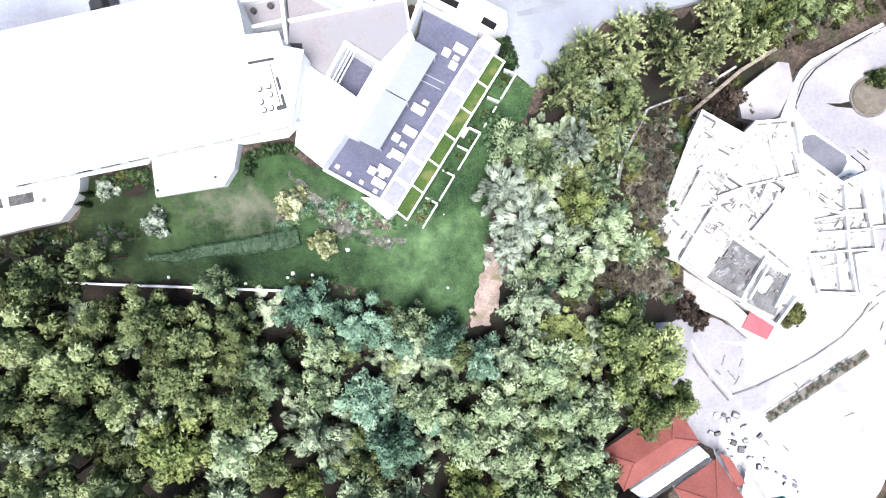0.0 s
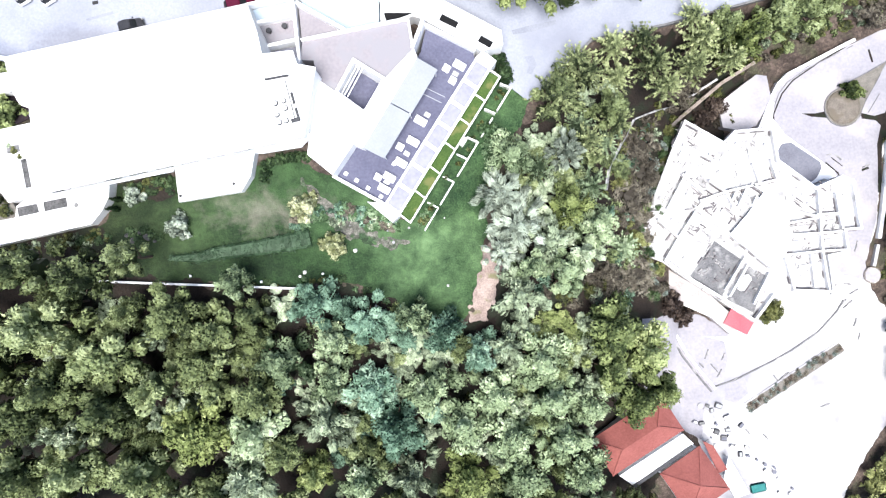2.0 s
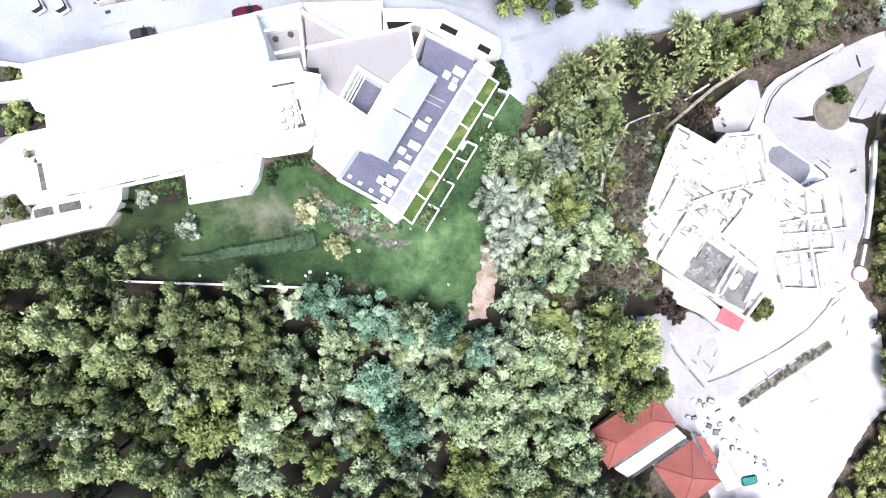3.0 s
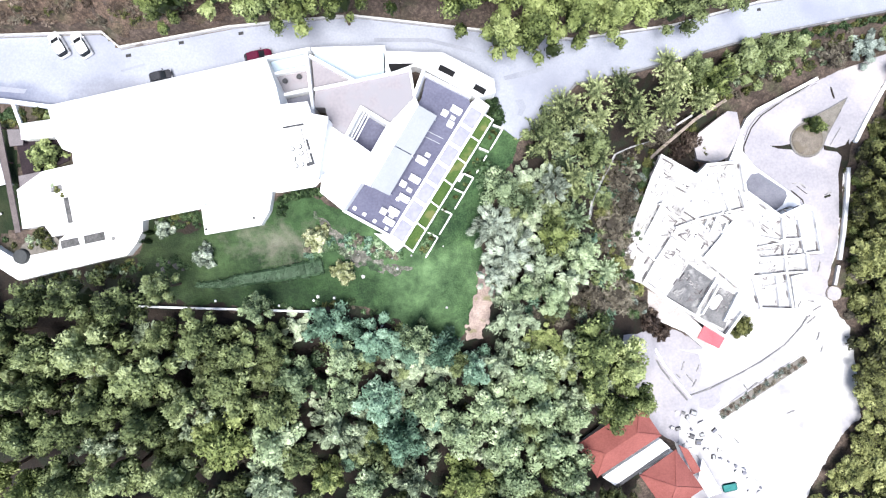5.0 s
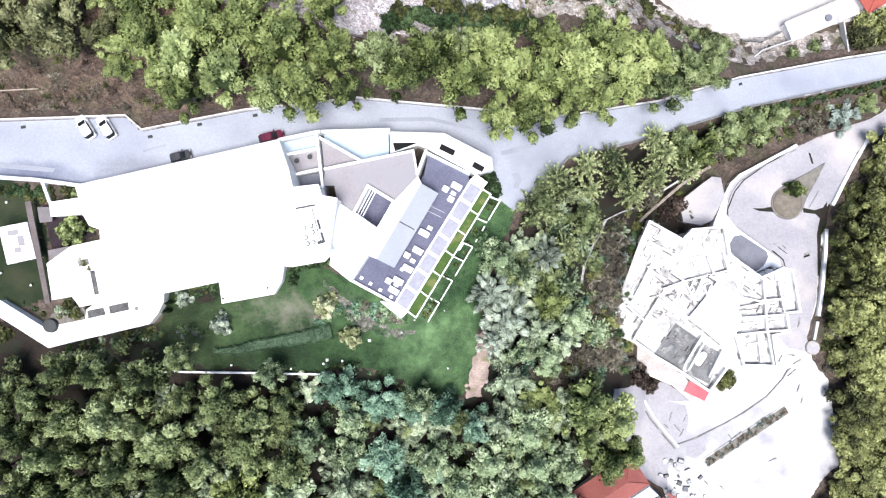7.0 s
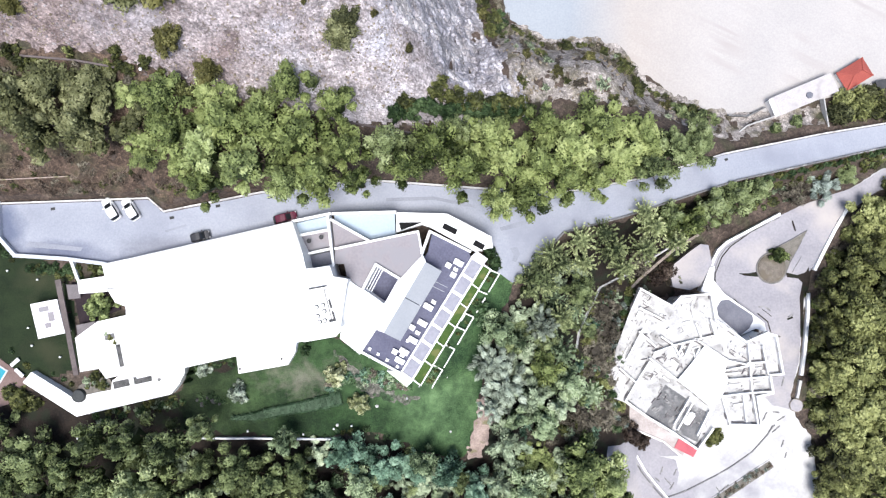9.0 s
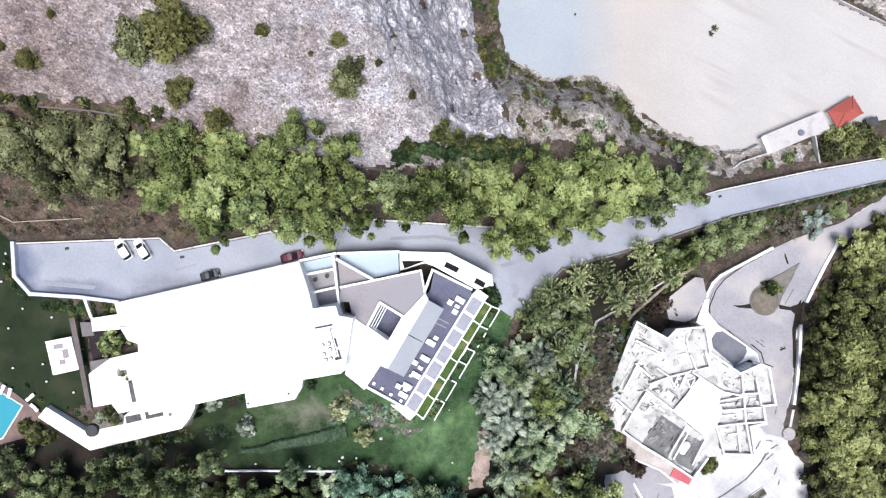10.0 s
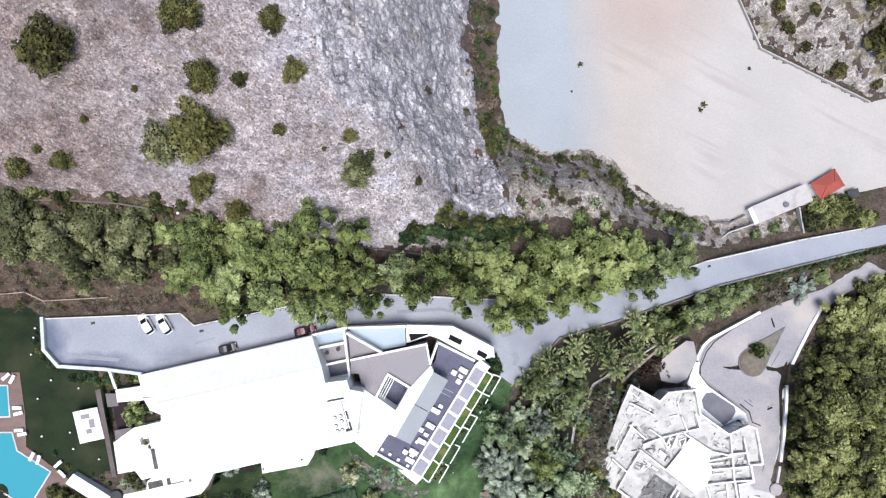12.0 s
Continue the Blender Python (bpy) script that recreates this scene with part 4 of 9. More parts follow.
def puff_mesh(seed, radius, tall, branches, puffs, size, leaves, leaf, rise=0.3, slim=0.55, needle=False):
    """A tree of branches that reach out and up from the stem, each a plume of round leafy puffs."""
    rng = np.random.default_rng(seed)
    verts, faces, tones = [], [], []
    ball = np.array([(0, 0, 1)] + [(math.cos(1.2566 * k + h) * 0.894, math.sin(1.2566 * k + h) * 0.894, z) for z, h in ((0.447, 0), (-0.447, 0.628)) for k in range(5)])
    shell = [(0, k + 1, (k + 1) % 5 + 1) for k in range(5)] + [(k + 1, k + 6, (k + 1) % 5 + 1) for k in range(5)] + [((k + 1) % 5 + 1, k + 6, (k + 1) % 5 + 6) for k in range(5)]

    def blob(c, r, tone):
        at = len(verts)
        verts.extend((ball * r + c).tolist())
        faces.extend([a + at for a in f] for f in shell)
        tones.extend([tone] * len(shell))

    # Dark heart, painting in the shade among the branches.
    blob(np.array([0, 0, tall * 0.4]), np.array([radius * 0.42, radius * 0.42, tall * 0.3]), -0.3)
    turn = rng.uniform(0, 6.28)
    for k in range(branches):
        f = (k + 0.5) / branches
        turn += 2.39996 + rng.uniform(-0.3, 0.3)
        reach = radius * (0.28 + 0.72 * f**0.6) * rng.uniform(0.78, 1.12)
        top = tall * (1.0 - 0.72 * f**1.1) + rng.uniform(-0.11, 0.11) * tall
        d = np.array([math.cos(turn), math.sin(turn), 0.0])
        side = np.array([-d[1], d[0], 0.0])
        branch_tone = rng.uniform(0.1, 0.55)
        start = reach * (0.15 if f < 0.3 else 0.45)
        for q in range(puffs):
            g = (q + rng.uniform(0.2, 0.8)) / puffs
            r = size * rng.uniform(0.7, 1.25) * (1.12 - 0.4 * g)
            c = d * (start + (reach - start - r * 0.5) * g) + side * rng.normal() * size * slim * (1.3 - 0.6 * g)
            c[2] = top - r + (g - 1.0) * rise * reach * 0.5 + rng.uniform(-0.25, 0.15) * size
            puff_tone = branch_tone + 0.12 * g + rng.uniform(-0.12, 0.2)
            # Puff core toned darker than its leaves, as shade between them.
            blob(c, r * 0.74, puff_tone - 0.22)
            n = rng.normal(size=(leaves, 3)) + d * 0.25 + np.array([0, 0, 0.75])
            n /= np.linalg.norm(n, axis=1)[:, None]
            where = c + n * r * rng.uniform(0.78, 1.1, (leaves, 1))
            face = n + rng.normal(size=(leaves, 3)) * 0.35
            out = d * 0.9 + n * 0.7 + rng.normal(size=(leaves, 3)) * 0.35 if needle else np.cross(face, rng.normal(size=(leaves, 3)))
            out /= np.linalg.norm(out, axis=1)[:, None] + 1e-9
            across = np.cross(np.array([0, 0, 1.0]) + rng.normal(size=(leaves, 3)) * 0.3 if needle else face, out)
            across /= np.linalg.norm(across, axis=1)[:, None] + 1e-9
            s = rng.uniform(0.6, 1.25, (leaves, 1)) * leaf
            at = len(verts)
            wide, long = (0.26, 1.15) if needle else (0.45, 0.65)
            blade = np.stack([where - out * s * 0.45 + across * s * wide, where - out * s * 0.45 - across * s * wide, where + out * s * long], 1)
            verts.extend(blade.reshape(-1, 3).tolist())
            faces.extend((np.arange(leaves * 3).reshape(-1, 3) + at).tolist())
            tones.extend((puff_tone + rng.uniform(-0.08, 0.12, leaves)).tolist())
    me = bpy.data.meshes.new("crown")
    me.from_pydata(verts, [], faces)
    me.attributes.new("tone", "FLOAT", "FACE").data.foreach_set("value", tones)
    me.materials.append(LEAF[0])
    return me


def plume_mesh(seed, radius, tall, plumes, lobes, fat=0.36, leaves=10, leaf=0.30, lean=0.55, feather=0.0):
    """A tree of leafy plumes that reach out and up from the stem; each plume is a bunch of rounded lobes with leafy rims."""
    rng = np.random.default_rng(seed)
    verts, faces, tones = [], [], []
    ball = np.array([(0, 0, 1)] + [(math.cos(1.2566 * k + h) * 0.894, math.sin(1.2566 * k + h) * 0.894, z) for z, h in ((0.447, 0), (-0.447, 0.628)) for k in range(5)])
    shell = [(0, k + 1, (k + 1) % 5 + 1) for k in range(5)] + [(k + 1, k + 6, (k + 1) % 5 + 1) for k in range(5)] + [((k + 1) % 5 + 1, k + 6, (k + 1) % 5 + 6) for k in range(5)]

    def blob(c, r, tone):
        at = len(verts)
        verts.extend((ball * rng.uniform(0.85, 1.15, (11, 1)) * r + c).tolist())
        faces.extend([a + at for a in f] for f in shell)
        tones.extend([tone] * len(shell))

    # Crown heart toned dark for the shade inside.
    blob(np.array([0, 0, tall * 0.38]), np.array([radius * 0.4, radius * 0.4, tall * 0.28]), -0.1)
    turn = rng.uniform(0, 6.28)
    for k in range(plumes):
        f = k / (plumes - 1)
        turn += 2.39996 + rng.uniform(-0.35, 0.35)
        long = radius * fat * rng.uniform(0.8, 1.25)
        reach = max(0.0, radius * f**0.62 * rng.uniform(0.78, 1.03) - long * 0.7)
        d = np.array([math.cos(turn), math.sin(turn), 0.0])
        tip = d * reach + np.array([0, 0, tall * (0.92 - 0.56 * f**1.2) + rng.uniform(-0.2, 0.14) * tall - long * 0.5])
        axis = d * (lean * (0.25 + f)) + np.array([0, 0, 0.8])
        axis /= np.linalg.norm(axis)
        root = tip - axis * long * 1.5 - d * long * 0.3
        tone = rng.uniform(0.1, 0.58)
        # Plume core toned darker, shade painted in behind the leaves.
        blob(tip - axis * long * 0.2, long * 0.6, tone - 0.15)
        count = lobes * leaves
        ridge = rng.normal(size=(lobes, 3)) * 0.75 + axis * 0.6
        ridge /= np.linalg.norm(ridge, axis=1)[:, None]
        n = rng.normal(size=(count, 3)) * 0.8 + axis * 0.55 + np.array([0, 0, 0.25])
        n /= np.linalg.norm(n, axis=1)[:, None]
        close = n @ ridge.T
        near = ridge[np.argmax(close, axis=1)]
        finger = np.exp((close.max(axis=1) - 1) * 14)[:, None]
        where = tip + n * long * (0.66 + 0.42 * finger) * rng.uniform(0.9, 1.04, (count, 1)) * np.array([0.9, 0.9, 1.0])
        w = n + 0.8 * (n - near) + np.array([0, 0, 0.3]) + rng.normal(size=(count, 3)) * 0.22
        w /= np.linalg.norm(w, axis=1)[:, None]
        out = (where - root) / long * (0.5 + feather) + n * 0.4 + rng.normal(size=(count, 3)) * 0.45
        out -= w * 0.8 * np.sum(out * w, axis=1)[:, None]
        out /= np.linalg.norm(out, axis=1)[:, None]
        across = np.cross(w, out)
        across /= np.linalg.norm(across, axis=1)[:, None] + 1e-9
        s = rng.uniform(0.65, 1.25, (count, 1)) * leaf
        wide = 0.4 - 0.22 * feather
        at = len(verts)
        blade = np.stack([where - out * s * 0.4 + across * s * wide, where - out * s * 0.4 - across * s * wide, where + out * s * (0.62 + 0.4 * feather)], 1)
        verts.extend(blade.reshape(-1, 3).tolist())
        faces.extend((np.arange(count * 3).reshape(-1, 3) + at).tolist())
        # Paler at lobe tips and upper faces: light painted into the leaf tone.
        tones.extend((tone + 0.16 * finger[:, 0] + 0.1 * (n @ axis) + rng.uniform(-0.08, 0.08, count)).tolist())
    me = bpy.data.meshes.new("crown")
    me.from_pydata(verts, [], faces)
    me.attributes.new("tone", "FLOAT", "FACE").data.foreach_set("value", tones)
    me.materials.append(LEAF[0])
    return me


def conifer_mesh(seed, radius, tall, tiers, arms, needles=11, needle=0.42, thin=0.14):
    """A young conifer: whorls of long needled branches in tiers, shorter towards the top, with pale shoots at their ends."""
    rng = np.random.default_rng(seed)
    verts, faces, tones = [], [], []
    turn = rng.uniform(0, 6.28)
    for k in range(tiers):
        f = (k + 0.35) / tiers
        count = max(4, int(round(arms * (0.65 + 0.45 * f))))
        for j in range(count):
            turn += 6.283 / count + rng.uniform(-0.18, 0.18)
            reach = radius * (0.16 + 0.84 * f**0.8) * rng.uniform(0.75, 1.12)
            d = np.array([math.cos(turn), math.sin(turn), 0.0])
            z0 = tall * (0.98 - 0.74 * f) + rng.uniform(-0.03, 0.03) * tall
            tone = rng.uniform(0.05, 0.35)
            nodes = max(3, int(4 + 4 * f))
            for q in range(nodes):
                g = (q + rng.uniform(0.3, 0.9)) / nodes
                c = d * reach * g + np.array([0, 0, z0 - reach * 0.22 * g + reach * 0.32 * g * g])
                spread = 0.9 - 0.35 * g
                out = d * 0.85 + rng.normal(size=(needles, 3)) * np.array([spread, spread, 0.45]) * 0.75 + np.array([0, 0, 0.28])
                out /= np.linalg.norm(out, axis=1)[:, None]
                across = np.cross(np.array([0, 0, 1.0]) + rng.normal(size=(needles, 3)) * 0.4, out)
                across /= np.linalg.norm(across, axis=1)[:, None] + 1e-9
                s = rng.uniform(0.7, 1.25, (needles, 1)) * needle * (1.1 - 0.3 * g)
                at = len(verts)
                blade = np.stack([c + across * s * thin, c - across * s * thin, c + out * s], 1)
                verts.extend(blade.reshape(-1, 3).tolist())
                faces.extend((np.arange(needles * 3).reshape(-1, 3) + at).tolist())
                tones.extend((tone + 0.5 * g * g + rng.uniform(-0.1, 0.1, needles)).tolist())
    me = bpy.data.meshes.new("crown")
    me.from_pydata(verts, [], faces)
    me.attributes.new("tone", "FLOAT", "FACE").data.foreach_set("value", tones)
    me.materials.append(LEAF[0])
    return me


def trunk_mesh(seed, tall, thick):
    """A tapered, slightly bent trunk with five limbs."""
    rng = np.random.default_rng(seed)
    bm = bmesh.new()

    def limb(a, b, r0, r1, n=6):
        a, b = Vector(a), Vector(b)
        up = (b - a).normalized()
        s = up.orthogonal().normalized()
        t = up.cross(s)
        mid = (a + b) / 2 + Vector(rng.normal(size=3) * 0.04 * (b - a).length)
        rings = [[bm.verts.new(c + (s * math.cos(6.283 * k / n) + t * math.sin(6.283 * k / n)) * r) for k in range(n)] for c, r in ((a, r0), (mid, (r0 + r1) / 2), (b, r1))]
        for p, q in zip(rings, rings[1:]):
            for k in range(n):
                bm.faces.new((p[k], p[(k + 1) % n], q[(k + 1) % n], q[k]))
        bm.faces.new(rings[2])

    limb((0, 0, -0.4), (0.1, 0.05, tall * 0.75), thick, thick * 0.35)
    for k in range(5):
        a = 1.257 * k + rng.uniform(-0.3, 0.3)
        z = tall * rng.uniform(0.35, 0.6)
        r = tall * 0.28
        limb((0.05, 0, z), (r * math.cos(a), r * math.sin(a), z + tall * 0.25), thick * 0.45, thick * 0.12, 5)
    me = bpy.data.meshes.new("trunk")
    bm.to_mesh(me)
    bm.free()
    me.materials.append(BARK)
    return me


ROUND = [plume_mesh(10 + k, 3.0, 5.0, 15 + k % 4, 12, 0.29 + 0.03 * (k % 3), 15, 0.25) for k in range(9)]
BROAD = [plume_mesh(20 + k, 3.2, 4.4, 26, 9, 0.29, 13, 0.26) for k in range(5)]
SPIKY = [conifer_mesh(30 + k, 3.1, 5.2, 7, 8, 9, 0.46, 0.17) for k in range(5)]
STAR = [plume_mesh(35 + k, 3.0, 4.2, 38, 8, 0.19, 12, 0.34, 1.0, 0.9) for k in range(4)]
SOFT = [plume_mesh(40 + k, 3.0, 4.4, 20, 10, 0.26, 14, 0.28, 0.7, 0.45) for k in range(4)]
TWIGGY = [crown_mesh(50 + k, 3.0, 3.2, 16, 8, 10, 0.3, 0.28, True) for k in range(2)]
TRUNKS = [trunk_mesh(60 + k, 6.0, 0.24) for k in range(3)]
KINDS = [
    (ROUND, "green pine with a dense clumped crown", "tree"),
    (ROUND, "yellow-green broadleaf tree with a dense clumped crown", "tree"),
    (ROUND, "blue-green tree with a dense clumped crown", "tree"),
    (SOFT, "grey-green olive tree with a soft feathery crown", "olive tree"),
    (TWIGGY, "dry brownish half-bare shrub on the slope", "shrub"),
    (STAR, "silvery pale-leaved tree with a starry feathery crown", "tree"),
    (SPIKY, "young pine with spiky whorls of needles", "pine tree"),
    (BROAD, "olive-green broadleaf tree with a dense dome of leaves", "tree"),
    (ROUND, "pale green pine with a clumped plumed crown", "tree"),
    (ROUND, "olive-brown pine with a clumped plumed crown", "tree"),
    (ROUND, "pale yellow-green tree with a clumped crown", "tree"),
    (SPIKY, "young yellow-green pine with spiky whorls of needles", "pine tree"),
    (SOFT, "blue-grey tree with a feathery crown", "tree"),
]
dice = random.Random(5)


def tree(x, y, top, r, kind, group):
    meshes, label, category = KINDS[kind]
    ground = spot(x, y)
    tall = max(top - ground, 2.5)
    ob = thing("shrub" if kind == 4 else "tree", x, y, ground, label, category, group)
    me = dice.choice(meshes)
    own = {id(ROUND): 4.6, id(SPIKY): 5.2, id(BROAD): 4.6, id(STAR): 4.2, id(SOFT): 4.2, id(TWIGGY): 3.2}[id(meshes)]
    deep = min(tall * 0.85, r * dice.uniform(1.9, 2.5) + 1.2)
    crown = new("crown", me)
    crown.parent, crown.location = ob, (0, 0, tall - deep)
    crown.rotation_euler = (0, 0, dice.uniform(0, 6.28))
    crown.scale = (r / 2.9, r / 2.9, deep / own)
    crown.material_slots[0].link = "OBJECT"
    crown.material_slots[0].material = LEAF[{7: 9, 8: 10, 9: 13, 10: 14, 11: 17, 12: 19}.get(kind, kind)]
    trunk = new("trunk", dice.choice(TRUNKS))
    trunk.parent = ob
    trunk.scale = (r / 3.2, r / 3.2, (tall - deep * 0.35) / 6.0)
    return ob


def grove(rows, group):
    for x, y, top, r, kind in rows:
        tree(x, y, top, r * {5: 1.12, 11: 0.95, 6: 0.95}.get(kind, 1.1), kind, group)


def understorey(rows, group, count, kinds, seed, sunk=(2.5, 5.5)):
    """Lower trees in the gaps between the tall ones."""
    rng = np.random.default_rng(seed)
    pts = np.array([row[:4] for row in rows])
    made = 0
    for k in range(count * 30):
        a, b = pts[rng.integers(len(pts))], pts[rng.integers(len(pts))]
        if math.dist(a[:2], b[:2]) > 14:
            continue
        x, y = a[:2] + (b[:2] - a[:2]) * rng.uniform(0.3, 0.7) + rng.normal(size=2) * 1.2
        gap = np.min(np.hypot(pts[:, 0] - x, pts[:, 1] - y) / pts[:, 3])
        if gap < 0.72 or edge(np.array([x]), np.array([y]), LAWN)[0] < 2.5:
            continue
        if y > 30 and y < np.interp(x, *zip(*ROAD_N)) + 3.0:
            continue
        r = rng.uniform(2.0, 3.2)
        top = min(a[2], b[2]) - rng.uniform(*sunk)
        tree(float(x), float(y), float(top), float(r), int(rng.choice(kinds)), group)
        pts = np.vstack([pts, [x, y, top, r]])
        made += 1
        if made >= count:
            break


WOOD_W = [
    (-38.0, -0.8, 12.2, 2.5, 0), (-43.1, -3.1, 13.3, 3.9, 0), (-48.8, -2.5, 13.9, 3.6, 0), (-33.1, -8.0, 10.1, 4.2, 0), (-28.1, -10.3, 7.8, 4.2, 0),
    (-24.2, -8.3, 6.5, 3.0, 0), (-47.6, -9.7, 13.6, 4.6, 0), (-40.3, -13.1, 12.4, 5.3, 0), (-30.4, -14.5, 8.2, 4.2, 0), (-50.1, -19.7, 12.6, 4.6, 0),
    (-40.0, -19.3, 11.6, 4.4, 0), (-31.3, -23.3, 7.5, 5.1, 1), (-36.9, -27.3, 9.4, 4.4, 0), (-44.2, -26.8, 11.2, 4.4, 0), (-46.1, -16.4, 12.6, 4.0, 0),
    (-35.3, -16.9, 10.0, 3.8, 0), (-24.2, -18.5, 5.3, 4.3, 0), (-51.2, -27.2, 11.8, 4.0, 0),
]
WOOD_M = [
    (-26.1, -4.1, 7.3, 2.5, 8), (-16.5, -6.8, 3.7, 3.7, 2), (-10.0, -9.4, 2.8, 3.8, 2), (-14.5, -12.0, 2.9, 3.4, 8), (-20.7, -14.3, 4.5, 4.4, 8),
    (-3.8, -8.7, 2.4, 3.0, 8), (-0.1, -10.7, 1.8, 3.4, 2), (-14.6, -16.9, 2.3, 3.7, 8), (-9.4, -18.5, 1.7, 4.1, 2), (-2.0, -18.6, 1.0, 4.4, 8),
    (4.8, -13.8, 0.9, 3.2, 2), (7.1, -19.6, -0.1, 4.1, 8), (-24.3, -23.7, 4.7, 5.1, 8), (-15.4, -22.6, 1.7, 4.6, 3), (-6.5, -23.9, 0.8, 4.7, 2),
    (2.6, -23.4, -0.0, 4.2, 8), (-17.0, -29.8, 1.3, 3.0, 1), (-11.1, -30.8, 0.4, 3.8, 8), (-4.3, -31.0, -0.2, 4.2, 3), (-25.1, -29.6, 4.3, 4.4, 3),
]
WOOD_E = [
    (10.1, -5.9, 1.0, 3.9, 3), (13.2, -15.1, -0.3, 4.6, 8), (14.9, -20.2, -1.2, 4.6, 8), (9.1, -25.1, -1.0, 4.6, 8), (16.6, -25.8, -2.1, 4.7, 8),
    (3.3, -31.3, -1.1, 4.5, 1), (11.1, -31.2, -1.9, 4.7, 8), (19.9, -31.2, -3.2, 4.1, 8), (23.4, -11.4, -1.3, 5.1, 10), (28.8, -14.6, -3.7, 4.7, 10),
    (27.3, -21.2, -3.9, 4.5, 10), (23.1, -16.9, -1.9, 3.9, 10), (31.5, -19.8, -5.2, 3.2, 10), (20.1, -21.6, -2.1, 3.6, 8),
    (8.6, -12.7, 0.6, 3.0, 3),
]
BELT = [
    (9.0, 12.6, 1.0, 3.6, 8), (16.7, 13.4, -1.1, 2.9, 5), (7.5, 7.3, 1.0, 3.9, 5), (9.7, 3.1, 1.0, 4.5, 5), (16.9, 6.3, -1.1, 3.5, 1),
    (14.1, 0.9, -0.4, 4.1, 3), (20.0, 8.6, -1.5, 3.4, 6), (16.4, -2.9, -1.1, 4.0, 8), (15.7, 20.9, -0.9, 4.3, 11), (23.9, 17.8, -3.2, 3.3, 11),
    (19.6, 14.8, -1.5, 3.1, 11), (20.9, 3.2, -1.9, 3.6, 8), (12.5, 10.8, 0.2, 2.7, 6), (19.2, -0.6, -1.4, 3.2, 3), (11.7, -2.1, 0.4, 3.0, 8),
    (19.7, 24.1, -1.5, 3.4, 11), (7.8, -0.2, 1.0, 2.6, 5),
]
DRY = [
    (28.6, 15.1, -11.0, 2.6, 4), (29.4, 11.4, -11.0, 2.6, 4), (27.7, 7.6, -11.0, 3.0, 4), (26.1, 0.2, -11.0, 3.0, 6), (28.5, -4.0, -11.0, 2.9, 4),
    (25.3, 11.8, -11.0, 2.2, 0), (24.4, -4.8, -11.0, 2.4, 4),
]
ROADROW = [
    (18.1, 25.7, -1.8, 3.1, 11), (23.3, 28.0, -2.7, 3.3, 11), (27.6, 29.2, -3.5, 3.1, 11), (23.8, 23.9, -2.8, 3.1, 11), (29.5, 26.3, -3.9, 3.7, 11),
    (36.9, 30.3, -5.4, 3.7, 11), (35.4, 26.2, -5.1, 3.3, 11), (31.4, 23.1, -4.3, 3.1, 11), (40.4, 32.0, -6.1, 3.4, 0), (43.9, 31.0, -6.8, 4.1, 1),
    (48.2, 34.0, -8.1, 4.4, 0), (53.2, 35.9, -9.7, 3.9, 0), (41.4, 27.4, -6.3, 2.8, 11), (15.8, 21.6, -1.5, 4.0, 0), (23.2, 19.4, -2.7, 3.3, 0),
    (57.8, 37.1, -11.3, 3.3, 0), (34.9, 32.8, -5.0, 2.8, 11),
]
BLUE = [
    (72.3, 38.1, -17.0, 3.5, 12), (76.7, 40.3, -17.0, 2.4, 0), (66.8, 37.1, -17.0, 2.8, 4), (36.6, 24.0, -15.4, 2.6, 4),
]
NORTH_W = [
    (-68.2, 47.6, 21.0, 4.4, 9), (-61.7, 48.4, 20.9, 4.8, 9), (-56.4, 50.2, 20.1, 4.6, 9), (-50.3, 50.2, 19.0, 5.0, 9), (-58.9, 44.0, 20.5, 4.4, 9),
    (-52.3, 44.4, 19.4, 5.0, 9), (-40.9, 49.2, 17.9, 4.0, 1), (-40.5, 43.9, 17.8, 4.5, 1), (-36.1, 41.1, 17.3, 5.4, 10), (-32.6, 45.6, 17.0, 5.0, 1),
    (-23.2, 51.0, 16.1, 4.0, 1), (-27.3, 45.5, 16.5, 5.0, 1), (-30.0, 39.2, 16.5, 5.1, 10), (-21.9, 43.7, 16.0, 5.5, 1), (-16.5, 48.2, 15.4, 3.7, 1),
    (-19.4, 38.1, 15.0, 4.6, 1), (-24.0, 36.8, 15.1, 3.7, 10), (-36.5, 36.5, 16.1, 3.6, 1), (-14.7, 41.8, 15.2, 4.1, 1), (-13.5, 37.1, 14.0, 3.0, 1),
]
NORTH_E = [
    (-8.8, 42.6, 14.5, 3.7, 0), (-6.1, 38.9, 13.8, 3.7, 1), (-1.8, 42.5, 13.4, 4.3, 1), (2.9, 39.2, 12.5, 4.5, 1), (6.8, 44.3, 10.2, 4.8, 1),
    (9.9, 40.6, 8.1, 5.3, 1), (13.2, 35.0, 5.4, 4.5, 1), (8.4, 34.0, 7.8, 3.4, 1), (16.2, 47.2, 4.5, 4.0, 1), (20.5, 43.2, 3.8, 6.1, 1),
    (19.6, 37.6, 4.8, 4.2, 1), (26.1, 47.2, 0.6, 5.4, 1), (29.3, 41.8, 2.0, 5.2, 1), (25.1, 37.8, 2.5, 3.5, 1), (34.0, 45.1, -1.0, 5.3, 1),
    (35.1, 40.2, 0.4, 4.2, 0), (39.8, 43.6, -1.9, 4.4, 0), (43.6, 43.8, -3.0, 4.0, 0), (15.1, 40.2, 6.5, 5.0, 1), (45.3, 46.6, -5.0, 3.0, 0),
]
